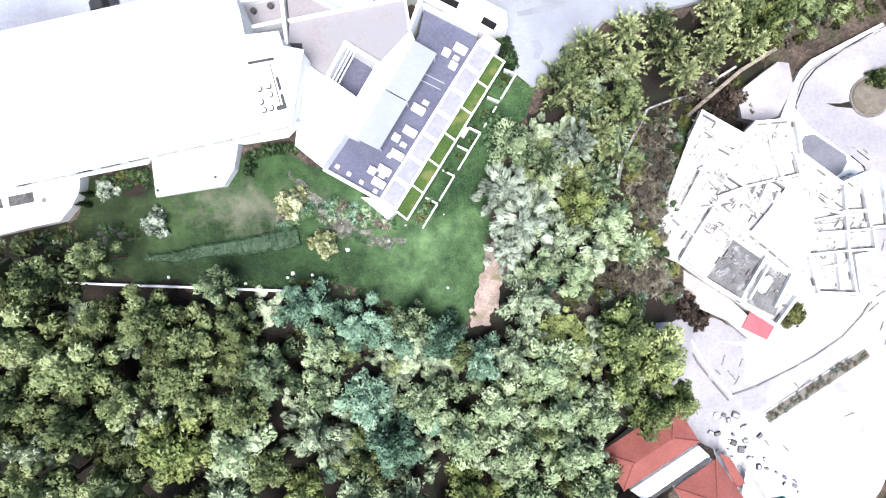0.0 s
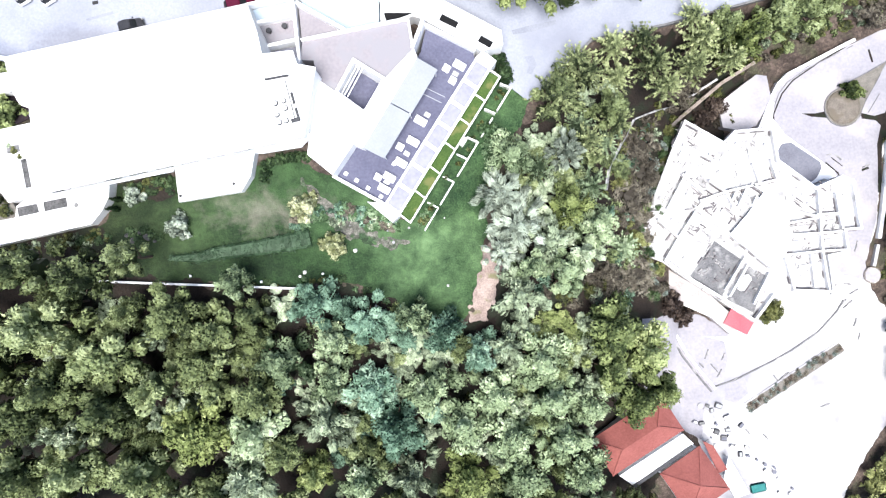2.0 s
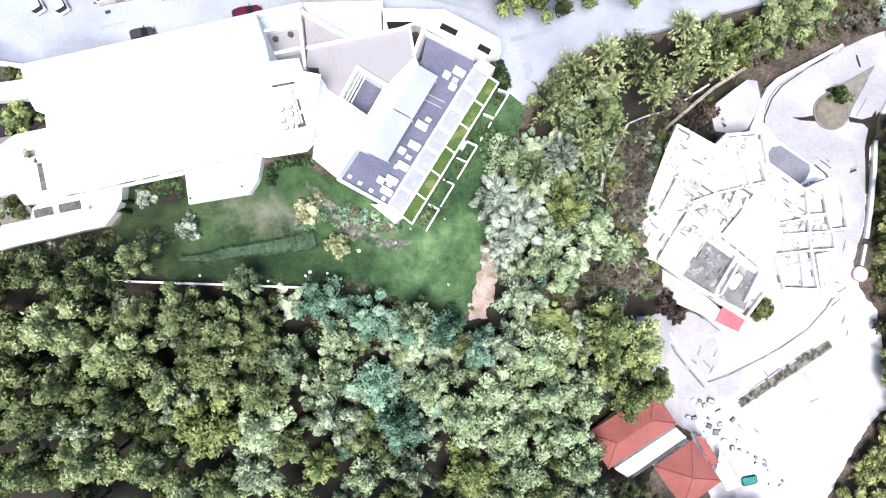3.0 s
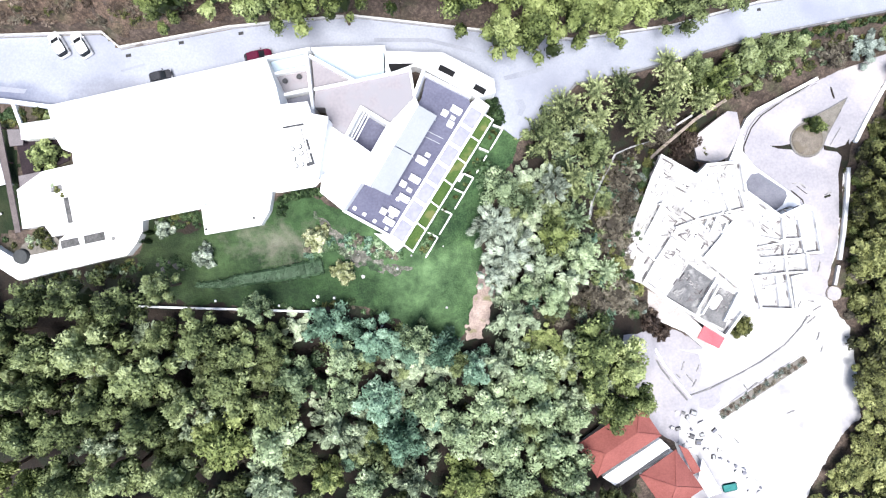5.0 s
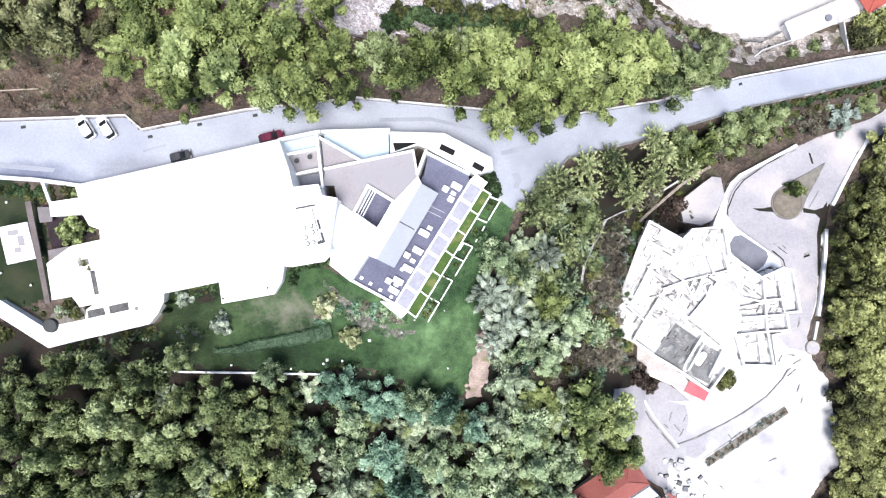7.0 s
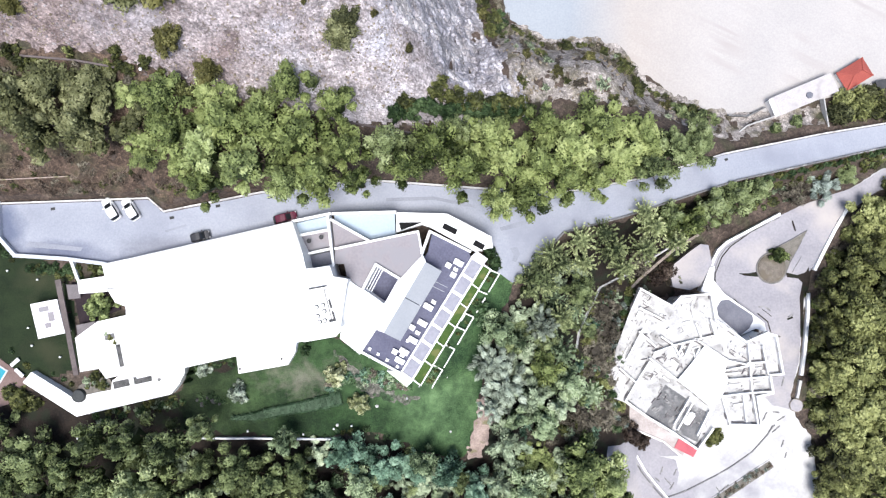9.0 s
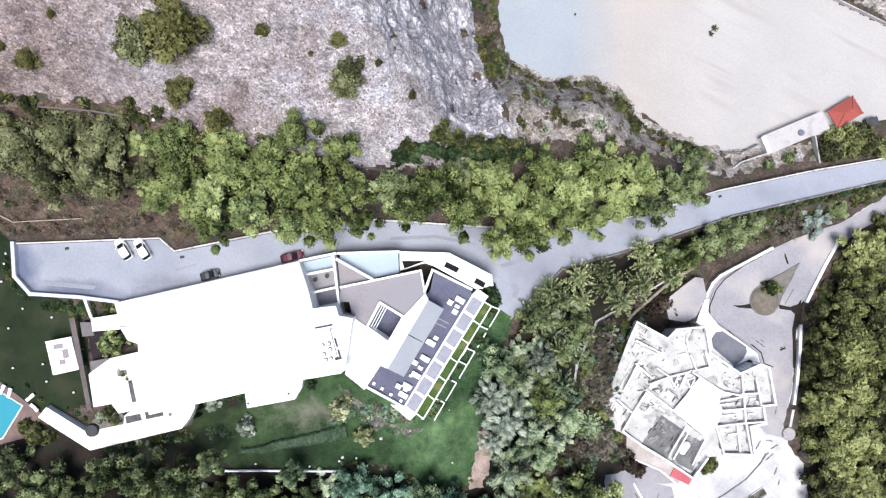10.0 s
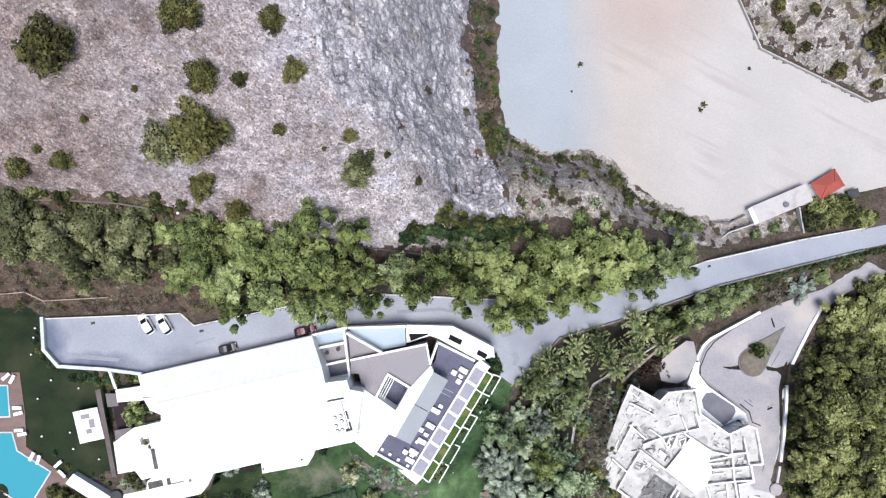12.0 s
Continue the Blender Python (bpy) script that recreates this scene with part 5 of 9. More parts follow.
EAST = [
    (81.4, 31.5, -13.0, 5.3, 7), (85.9, 28.2, -12.5, 5.3, 7), (78.9, 24.1, -11.3, 4.6, 7), (82.1, 22.0, -10.7, 5.8, 7), (74.1, 17.0, -9.3, 4.8, 7),
    (77.8, 13.8, -9.3, 5.8, 7), (81.6, 15.9, -9.0, 5.2, 7), (73.4, 8.6, -10.1, 4.6, 7), (77.2, 5.3, -10.6, 5.8, 7), (82.4, 6.4, -10.5, 5.2, 7),
    (74.0, 0.0, -11.4, 4.8, 7), (77.8, -3.3, -11.9, 5.9, 7), (83.0, -2.2, -11.8, 5.3, 7), (75.5, -7.6, -12.5, 4.7, 7), (79.5, -12.1, -13.2, 6.0, 7),
    (84.7, -11.0, -13.0, 5.3, 7), (76.0, -15.4, -13.6, 4.7, 7), (86.2, 35.7, -13.0, 4.7, 7), (71.7, 3.3, -11.0, 3.1, 7),
]
EAST_S = [
    (73.2, -5.3, -12.2, 4.1, 7), (73.6, -13.0, -13.3, 4.7, 7), (73.1, -20.8, -14.2, 4.6, 7), (75.8, -26.7, -14.7, 4.2, 7), (74.0, -33.5, -15.0, 4.8, 7),
    (69.2, -34.4, -15.0, 3.5, 7), (71.7, 2.2, -11.1, 3.7, 7), (76.3, -17.9, -14.0, 3.8, 7),
]

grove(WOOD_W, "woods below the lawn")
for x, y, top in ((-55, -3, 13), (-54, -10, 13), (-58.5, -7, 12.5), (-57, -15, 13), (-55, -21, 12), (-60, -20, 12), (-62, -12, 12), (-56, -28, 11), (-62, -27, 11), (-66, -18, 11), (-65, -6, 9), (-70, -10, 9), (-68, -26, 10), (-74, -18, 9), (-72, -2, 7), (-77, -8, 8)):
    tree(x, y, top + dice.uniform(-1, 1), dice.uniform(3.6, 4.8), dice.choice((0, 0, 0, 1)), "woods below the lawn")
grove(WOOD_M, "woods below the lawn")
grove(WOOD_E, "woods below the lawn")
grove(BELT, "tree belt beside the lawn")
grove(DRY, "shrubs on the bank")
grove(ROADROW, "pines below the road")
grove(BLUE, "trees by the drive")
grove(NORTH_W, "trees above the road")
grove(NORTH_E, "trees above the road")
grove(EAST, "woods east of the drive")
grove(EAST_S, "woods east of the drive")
for k, (x, y) in enumerate([(86, 30.5), (91, 35), (92, 27), (86, 22), (91.5, 19), (85, 12), (91, 9), (86, 2), (92, -1), (87, -8), (93, -11), (97, 30), (97, 14), (98, 4), (89.5, 36.0), (82, -19), (79, -26), (80, -34), (74, -39), (68, -41), (88, -18)]):
    tree(x, y, -9.5 - 0.08 * abs(y - 12) - dice.uniform(0, 1.5), dice.uniform(4.6, 5.8), 7, "woods east of the drive")
for x, y, top in ((-74, 47, 22), (-80.5, 49, 22.5), (-87, 47, 23), (-93, 50, 23.5), (-75, 53.5, 21.5), (-83, 54.5, 22), (-91, 55.5, 22), (-98, 46, 23), (-68, 53, 21)):
    tree(x, y, top, dice.uniform(4.0, 5.2), 9, "trees above the road")
for k in range(24):
    x = -54 + 3.4 * k
    tree(x + dice.uniform(-1, 1), -35.5 - 3.5 * (k % 2) + dice.uniform(-1, 1), float(np.interp(x, [-54, -25, 0, 28], [11, 4, -1.5, -5])) + dice.uniform(-1, 1), dice.uniform(3.4, 4.6), dice.choice((0, 0, 2, 3) if x > -30 else (0, 0, 0, 1)), "woods below the lawn")
for x, y, top, r in ((-28.6, -31.6, 6.5, 4.2), (-33.6, -32.4, 8.0, 4.2), (-21.0, -26.6, 4.0, 3.4), (-54.0, -14.6, 12.5, 3.8)):
    tree(x, y, top, r, 0, "woods below the lawn")
for x, y, top, r, kind in ((27.6, -37.4, -9.0, 3.2, 0), (31.4, -39.6, -10.0, 3.0, 9), (35.6, -43.6, -11.0, 3.0, 9), (41.0, -43.2, -12.0, 3.0, 0), (45.4, -42.4, -13.0, 2.8, 0), (49.2, -43.0, -13.6, 2.8, 7)):
    tree(x, y, top, r, kind, "woods below the lawn")
understorey(WOOD_W, "woods below the lawn", 30, (0, 0, 0, 3), 1)
understorey(WOOD_M, "woods below the lawn", 26, (0, 2, 3), 2)
understorey(WOOD_E, "woods below the lawn", 22, (0, 1, 3), 3)
understorey(BELT, "tree belt beside the lawn", 16, (6, 3, 0), 4)
understorey(EAST + EAST_S, "woods east of the drive", 34, (7, 7, 7), 5, (0.5, 2.0))
understorey(NORTH_W, "trees above the road", 16, (9, 1, 1), 6)
understorey(NORTH_E, "trees above the road", 14, (0, 1), 7)

# ---------------------------------------------------------------- the villa
villa = thing("villa", -30, 16, 0, "large white flat-roofed modern villa with terraces and a roof deck", "house")
UPPER = [(-50.4, 20.3), (-49.7, 18.2), (-49.6, 16.2), (-48.0, 6.9), (-16.8, 13.7), (-15.5, 21.8), (-17.7, 22.2), (-18.2, 23.8), (-21.8, 23.4), (-22.4, 26.2)]
EAVE = [(-49.2, 6.5), (-41.2, 8.15), (-33.5, 9.7), (-33.2, 10.4), (-24.2, 12.1), (-22.5, 11.9), (-17.6, 12.7), (-16.0, 14.4), (-47.0, 12.0)]
LOWER = [(-50.4, 20.3), (-49.7, 18.2), (-49.6, 16.2), (-48.4, 9.6), (-33.6, 12.8), (-17.4, 16.2), (-15.5, 21.8), (-17.7, 22.2), (-18.2, 23.8), (-21.8, 23.4), (-22.4, 26.2)]
DIAG = [(-16.1, 21.8), (-13.6, 20.0), (-10.0, 17.4), (-7.5, 21.7), (-3.8, 25.6), (-3.3, 24.5), (-10.2, 13.0), (-11.4, 13.5), (-14.1, 9.5), (-17.3, 12.1), (-17.0, 15.0)]
SOUTHWING = [(-35.2, 13.4), (-34.3, 6.2), (-26.2, 7.6), (-25.0, 9.6), (-24.0, 15.6)]


def roof_block(poly, low, heights):
    """A prism whose top has a height for each corner."""
    bm = bmesh.new()
    base = [bm.verts.new((x, y, low)) for x, y in poly]
    top = [bm.verts.new((x, y, z)) for (x, y), z in zip(poly, heights)]
    bm.faces.new(base)
    bm.faces.new(top)
    for k in range(len(poly)):
        q = (k + 1) % len(poly)
        bm.faces.new((base[k], base[q], top[q], top[k]))
    return bm


part("upper_storey", prism(UPPER, 4.3, 7.3), WHITE, villa)
part("lower_storey", prism(LOWER, -6, 4.3), WHITE, villa)
part("north_wing", roof_block([(-51.5, 25.3), (-50.5, 20.2), (-22.4, 26.2), (-24.8, 31.2)], -3, [2.9, 7.2, 7.2, 2.9]), WHITE, villa)
part("north_wing", prism([(-55.6, 24.4), (-54.6, 20.6), (-50.5, 20.2), (-51.5, 25.3)], -3, 2.9), WHITE, villa)
part("west_wing", prism([(-54.6, 20.5), (-53.3, 18.3), (-50.0, 17.0), (-50.3, 20.3)], -3, 3.3), WHITE, villa)
part("south_eave", prism(EAVE, 4.35, 4.8), WHITE, villa, "thin white slab overhanging the ground floor")
for x, y in ((-27.2, 8.6), (-34.1, 7.0)):
    part("drain_cover", disc(x, y, 0.3, 0.4, 0.2), GRILLE, villa, "dark round drain cover")
part("east_wing", prism(DIAG, -6, 2.3), WHITE, villa)
part("south_wing", prism(SOUTHWING, -5, 0.35), WHITE, villa)


def curb(poly, z, name, wide=0.35, high=0.3, material=WHITE, low=0.1, closed=True):
    """A low upstand round a roof or terrace, one part for each side."""
    for a, b in zip(poly, poly[1:] + poly[:1] if closed else poly[1:]):
        part(name, bar(a, b, wide, z - low, z + high, grow=wide * 0.3), material, villa)


curb(UPPER[1:-1], 7.3, "parapet", 0.3, 0.12, closed=False)
for k in range(10):
    a, b = along((-48.0, 6.9), (-16.8, 13.7), k / 10 + 0.016), along((-48.0, 6.9), (-16.8, 13.7), k / 10 + 0.084)
    part("ribbon_window", bar(a, b, 0.08, 6.0, 6.75), CARGLASS, villa, "narrow dark window under the roof edge")
# roof plant
chimneys = [(-20.2, 17.6), (-19.2, 17.9), (-19.0, 17.0), (-20.0, 16.2), (-19.7, 15.3), (-18.9, 15.5)]
for x, y in chimneys:
    vent = thing("chimney_vent", x, y, 7.3, "round grey pipe vent standing on the white roof", "vent", "vents on the villa roof")
    part("flashing", disc(x, y, 7.3, 7.42, 0.36), GRILLE, vent)
    part("pipe", disc(x, y, 7.42, 7.6, 0.24), METAL, vent)
    part("cap", disc(x, y, 7.6, 7.68, 0.25, 0.21), WHITE, vent)
duct = thing("ventilation_duct", -18.2, 17, 7.3, "long white ventilation duct with grey grilles on the roof", "duct")
part("duct_box", bar((-18.6, 20.3), (-17.4, 15.6), 0.6, 7.3, 7.7), WHITE, duct)
for f in (0.05, 0.55):
    a, b = along((-18.25, 19.0), (-17.2, 15.3), f), along((-18.25, 19.0), (-17.2, 15.3), f + 0.38)
    part("grille", bar(a, b, 0.3, 7.4, 7.82), GRILLE, duct, "dark grey louvred grille")
part("duct_end", bar((-21.4, 20.4), (-18.6, 20.9), 0.2, 7.3, 7.7), GRILLE, duct)
part("duct_side", bar((-18.95, 20.3), (-17.75, 15.6), 0.12, 7.3, 7.75), GRILLE, duct)
part("duct_end", bar((-18.2, 15.4), (-17.2, 15.7), 0.4, 7.3, 7.8), GRILLE, duct)

# middle terrace with its sunken court
TERRACE = [(-18.0, 26.7), (-4.5, 29.4), (-3.8, 25.6), (-7.5, 21.7), (-11.4, 24.1), (-13.6, 20.0), (-16.1, 21.8), (-16.6, 24.2), (-18.2, 24.2)]
part("terrace_base", prism(TERRACE, -6, 1.9), LILAC, villa, "lilac-grey paved roof terrace")
curb(TERRACE[:2], 1.9, "terrace_wall", 0.35, 0.55, closed=False)
curb([(-4.5, 29.4), (-3.9, 25.8)], 1.9, "terrace_wall", 0.3, 0.5, closed=False)
PIT = [(-11.4, 24.1), (-7.5, 21.7), (-10.0, 17.4), (-13.6, 20.0)]
part("court_floor", prism(PIT, -6, -2.2), DECK, villa, "dark floor of the sunken court")
curb(PIT, 2.3, "court_wall", 0.4, 0.25, low=4.4)
for k in range(3):
    a, b = along(PIT[0], PIT[3], 0.05), along(PIT[0], PIT[3], 0.95)
    shift = 0.55 + 0.42 * k
    n = Vector((b[1] - a[1], a[0] - b[0])).normalized() * -shift
    part("louvre_blade", bar((a[0] + n.x, a[1] + n.y), (b[0] + n.x, b[1] + n.y), 0.12, 1.5, 1.75), WHITE, villa)

# north courts between the roof and the road
COURTS = [
    ("court_floor", [(-24.5, 30.9), (-19.4, 32.0), (-19.1, 29.9), (-24.1, 28.9)], PALEBLUE, 1.2),
    ("court_floor", [(-24.1, 28.7), (-19.1, 29.7), (-18.8, 27.0), (-23.4, 26.0)], LILAC, 1.3),
    ("court_floor", [(-23.2, 25.4), (-18.9, 26.3), (-18.4, 23.9), (-22.3, 23.0)], PITGREY, 0.9),
    ("court_floor", [(-18.6, 31.2), (-12.8, 28.1), (-18.2, 26.9)], LILAC, 1.2),
    ("pale_roof", [(-18.4, 32.2), (-8.4, 32.4), (-8.3, 29.0), (-12.4, 28.2), (-18.3, 31.5)], PALEBLUE, 0.4),
]
for name, poly, material, z in COURTS:
    part(name, prism(poly, -5, z), material, villa)
for a, b in (((-24.8, 31.2), (-18.8, 32.4)), ((-24.2, 28.8), (-19.0, 29.8)), ((-23.4, 25.7), (-18.7, 26.7)), ((-19.2, 32.2), (-18.3, 24.2)), ((-18.6, 31.4), (-12.6, 28.0)), ((-18.3, 32.4), (-8.2, 32.6)), ((-22.3, 23.2), (-18.3, 24.0))):
    part("court_wall", bar(a, b, 0.4, -3, 2.5, grow=0.15), WHITE, villa)
for x, y in ((-22.3, 28.0), (-20.3, 28.6)):
    pot = thing("planter", x, y, 1.3, "round black planter pot standing on the terrace", "planter", "black pots on the terrace")
    part("pot", disc(x, y, 1.3, 1.95, 0.26, 0.38), BLACK, pot)
    part("soil", disc(x, y, 1.95, 1.98, 0.3), GRILLE, pot)

# white forecourt beside the road
FORE = [(-8.2, 32.5), (0.2, 32.2), (7.4, 28.4), (7.6, 26.7), (5.0, 26.0), (3.5, 26.8), (-2.3, 30.0), (-3.9, 30.6), (-8.2, 29.3)]
part("forecourt", prism(FORE, -7, -0.4), WHITE, villa)
# Stairwell and light wells are flat plates with their darkness painted on.
part("stair_opening", prism([(-7.8, 31.0), (-3.8, 31.0), (-7.4, 29.7)], -0.6, -0.38), VOID, villa, "stairwell opening, its dark painted as a flat black plate")
for a, b in (((-0.4, 30.4), (1.8, 29.3)), ((4.7, 27.6), (6.3, 26.7))):
    part("light_well", bar(a, b, 0.95, -0.6, -0.37), VOID, villa, "light well, its dark painted as a flat black bar")
    s = Vector((b[1] - a[1], a[0] - b[0])).normalized() * 0.6
    for q in (1, -1):
        part("well_kerb", bar((a[0] + q * s.x, a[1] + q * s.y), (b[0] + q * s.x, b[1] + q * s.y), 0.25, -0.6, -0.1), WHITE, villa)
for a, b in zip(FORE[:4], FORE[1:4]):
    part("forecourt_wall", bar(a, b, 0.35, -7, 0.1, grow=0.1), WHITE, villa)

# the deck, its awnings, the glass strip and the garden frames
DECKPOLY = [(-2.3, 29.2), (3.9, 26.0), (4.2, 25.0), (-7.7, 6.1), (-14.1, 9.5), (-9.6, 16.5), (-3.0, 26.0)]
part("deck", prism(DECKPOLY, -6, -1.15), DECK, villa, "slate-blue boarded roof deck")
for k in range(1, 26):
    f = k / 26
    a, b = along((-2.3, 29.2), (-14.1, 9.5), f), along((3.9, 26.2), (-7.7, 6.2), f)
    if 0.3 < f < 0.36:
        part("deck_joint", bar(along(a, b, 0.02), along(a, b, 0.98), 0.10, -1.15, -1.12), CANVAS, villa)
for a, b, z in (((-2.5, 29.4), (4.0, 26.1), 0.1), ((-14.3, 9.6), (-7.6, 5.9), -0.5), ((-2.6, 29.4), (-3.9, 25.9), 2.2)):
    part("deck_wall", bar(a, b, 0.4, -6, z, grow=0.2), WHITE, villa)
awnings = thing("awning", -5.3, 18, -1.15, "two long grey canvas awning panels over the deck", "awning")
A0, A1, B0, B1 = (-3.4, 24.5), (-10.3, 13.0), (-0.7, 22.9), (-7.5, 11.6)
for f, g in ((0.0, 0.495), (0.505, 1.0)):
    quad = [along(A0, A1, f), along(B0, B1, f), along(B0, B1, g), along(A0, A1, g)]
    part("panel", prism(quad, 2.0, 2.12), AWNING, awnings)
for f in (0.02, 0.5, 0.98):
    p = along(B0, B1, f)
    part("post", disc(p[0] - 0.15, p[1] + 0.1, -1.15, 2.0, 0.06, n=8), WHITE, awnings)
G0, G1, H0, H1 = (4.35, 25.1), (-7.6, 6.0), (6.2, 23.9), (-5.8, 4.7)
strip = thing("skylight", -0.7, 15, -1.3, "frosted glass roof strip in white frames along the deck", "glass roof")
part("bed", prism([G0, H0, H1, G1], -6, -1.2), CANVAS, strip)
for k in range(7):
    f, g = k / 7 + 0.012, (k + 1) / 7 - 0.012
    part("pane", prism([along(G0, G1, f), along(H0, H1, f), along(H0, H1, g), along(G0, G1, g)], -1.02, -0.98), GLASS, strip)
for k in range(8):
    part("mullion", bar(along(G0, G1, k / 7), along(H0, H1, k / 7), 0.5, -1.1, -0.9), WHITE, strip)
for a, b in ((G0, G1), (H0, H1)):
    part("rail", bar(a, b, 0.3, -1.2, -0.8), WHITE, strip)
part("end_slab", prism([(-10.0, 6.3), (-7.5, 6.1), (-5.7, 4.5), (-6.7, 3.6)], -6, -0.85), WHITE, strip)
part("end_slab", prism([(4.2, 25.2), (5.2, 26.1), (7.0, 24.8), (6.2, 23.8)], -6, -0.7), WHITE, strip)
# garden beds in white frames
K0, K1 = (7.55, 23.0), (-4.4, 3.6)
frames = thing("raised_garden", 1, 13, -6.5, "row of white concrete frames with grass beds between them", "planter frame")
part("bed_soil", prism([along(H0, H1, 0.01), K0, K1, H1], -8, -2.32), BEDGRASS, frames, "bright green grass in the beds")
part("long_beam", bar(K0, K1, 0.22, -2.3, -2.0, grow=0.1), WHITE, frames)
for k in range(7):
    part("cross_beam", bar(along(H0, H1, k / 6), along(K0, K1, k / 6), 0.22, -2.3, -2.0), WHITE, frames)
L0, L1 = (9.25, 22.2), (-2.6, 2.6)
outer = [(0.0, 0.16, 1), (0.21, 0.34, 0), (0.38, 0.62, 0), (0.66, 0.82, 1), (0.84, 1.0, 1)]
M0, M1 = (7.75, 22.8), (-4.1, 3.4)
for f, g, shut in outer:
    part("outer_beam", bar(along(L0, L1, f), along(L0, L1, g), 0.2, -6.8, -4.9), WHITE, frames)
for f in (0.0, 0.18, 0.38, 0.5, 0.66, 0.84, 1.0):
    part("cross_beam", bar(along(M0, M1, f), along(L0, L1, f), 0.2, -6.6, -4.9), WHITE, frames)
part("white_step", block(2.6, 14.9, -6.5, -4.6, 1.3, 0.9, 58), WHITE, frames)


def low_seat(x, y, turn, label, sx=1.15, sy=1.0, material=CUSHION):
    name = "sofa" if sy > 1.3 else "armchair"
    ob = thing(name, x, y, -1.15, label, name, "seats on the deck")
    part("seat", block(x, y, -1.15, -0.72, sx, sy, turn, bevel=0.05), material, ob)
    c, s = math.cos(radians(turn)), math.sin(radians(turn))
    part("backrest", block(x + c * sx * 0.4, y + s * sx * 0.4, -0.72, -0.4, sx * 0.2, sy, turn, bevel=0.03), material, ob)


def coffee_table(x, y, turn):
    ob = thing("coffee_table", x, y, -1.15, "low slatted grey coffee table on the deck", "table", "coffee tables on the deck")
    part("tabletop", block(x, y, -0.78, -0.72, 0.8, 0.6, turn, bevel=0.01), METAL, ob)
    c, s = math.cos(radians(turn)), math.sin(radians(turn))
    for u in (-0.35, 0.35):
        for v in (-0.25, 0.25):
            part("leg", block(x + c * u - s * v, y + s * u + c * v, -1.15, -0.78, 0.05, 0.05, turn), METAL, ob)


for x, y in [(2.1, 24.2), (-3.0, 16.9), (-4.0, 14.2), (-5.6, 11.4), (-7.1, 9.5), (-7.8, 8.0)]:
    low_seat(x, y, 60, "wide white cushioned sofa on the blue deck", 0.95, 1.65)
for x, y in [(0.4, 23.8), (1.2, 22.2), (-5.7, 13.5), (-8.6, 9.5)]:
    low_seat(x, y, 60, "white cushioned armchair on the blue deck", 0.9, 0.95)
for x, y in [(1.6, 23.1), (-2.1, 17.7), (-4.8, 12.6), (-7.4, 8.9)]:
    coffee_table(x, y, -30)
for x, y in [(-12.8, 10.0), (-11.4, 9.1), (-9.9, 8.1), (-8.2, 7.0), (-6.5, 11.3)]:
    ob = thing("deck_lantern", x, y, -1.15, "small square white lantern standing on the deck", "lantern", "lanterns on the deck")
    part("box", block(x, y, -1.15, -0.7, 0.5, 0.5, 60, bevel=0.03), CUSHION, ob)
    part("lid", block(x, y, -0.7, -0.66, 0.24, 0.24, 60), METAL, ob)


# west terraces and the long white walk
west = thing("west_terrace", -55, 10, 0.7, "white walled terraces with planting beds at the villa's end", "terrace")
part("terrace_block", prism([(-60.0, 12.6), (-56.4, 15.2), (-51.3, 16.3), (-48.4, 15.0), (-48.6, 7.4), (-55.0, 6.0), (-56.2, 7.6), (-59.2, 7.1)], -1, 2.8), WHITE, west)
part("long_walk", prism([(-67.3, 7.1), (-60.6, 2.9), (-54.4, 4.1), (-54.2, 5.6), (-50.0, 8.6), (-42.4, 8.6), (-42.5, 6.7), (-43.4, 4.9), (-44.7, 3.3), (-60.0, -0.2), (-68.7, 5.4)], -2, 2.4), WHITE, west)
part("drain_cover", disc(-46.6, 5.7, 2.3, 2.46, 0.3), DARKFLOOR, west)
part("canopy_slab", prism([(-59.6, 21.9), (-54.6, 22.6), (-54.8, 20.0), (-59.3, 19.7)], 0.7, 2.8), WHITE, west)
part("gravel_court", prism([(-60.4, 2.9), (-59.6, 4.8), (-56.2, 7.4), (-54.3, 5.4), (-54.5, 4.1)], -1, 2.3), HEDGESOIL, west, "grey gravel court with low plants")
for poly in ([(-54.1, 5.4), (-51.6, 5.9), (-51.3, 4.8), (-53.9, 4.2)], [(-50.8, 6.1), (-47.9, 6.7), (-47.7, 5.5), (-50.6, 4.9)]):
    part("planting_bed", prism(poly, 2.3, 2.45), BEDGRAVEL, west, "dark gravel planting bed")
part("planting_slot", bar((-53.1, 11.5), (-52.4, 7.9), 0.7, 2.7, 2.87), BEDGRAVEL, west, "narrow gravel bed")
part("planting_slot", bar((-55.2, 12.6), (-53.6, 12.9), 0.9, 2.7, 2.86), DARKFLOOR, west, "square gravel bed")
part("ball_seat", disc(-59.5, 3.2, 2.2, 3.0, 1.15, 1.0, 18), BLACKPOT, west, "round dark grey planter")

gazebo = thing("gazebo", -64.4, 15.6, 1.0, "white square flat-roofed garden gazebo on the lawn", "gazebo")
GZ = [(-67.1, 18.1), (-62.8, 18.9), (-61.5, 13.4), (-65.8, 12.5)]
part("roof", prism(GZ, 2.75, 3.0), WHITE, gazebo)
for x, y in GZ:
    cx, cy = -64.3, 15.7
    part("post", disc(x + (cx - x) * 0.06, y + (cy - y) * 0.06, 0.3, 2.75, 0.1, n=8), WHITE, gazebo)
for x, y, sx, sy in ((-64.9, 17.3, 1.6, 0.8), (-63.7, 16.1, 1.0, 1.5), (-64.2, 14.7, 1.0, 0.8)):
    part("roof_patch", block(x, y, 2.98, 3.03, sx, sy, 10), LILAC, gazebo, "grey patch on the white roof")
pergola = thing("pergola", -61.2, 14.5, 1.0, "dark timber pergola walkway beside the gazebo", "pergola")
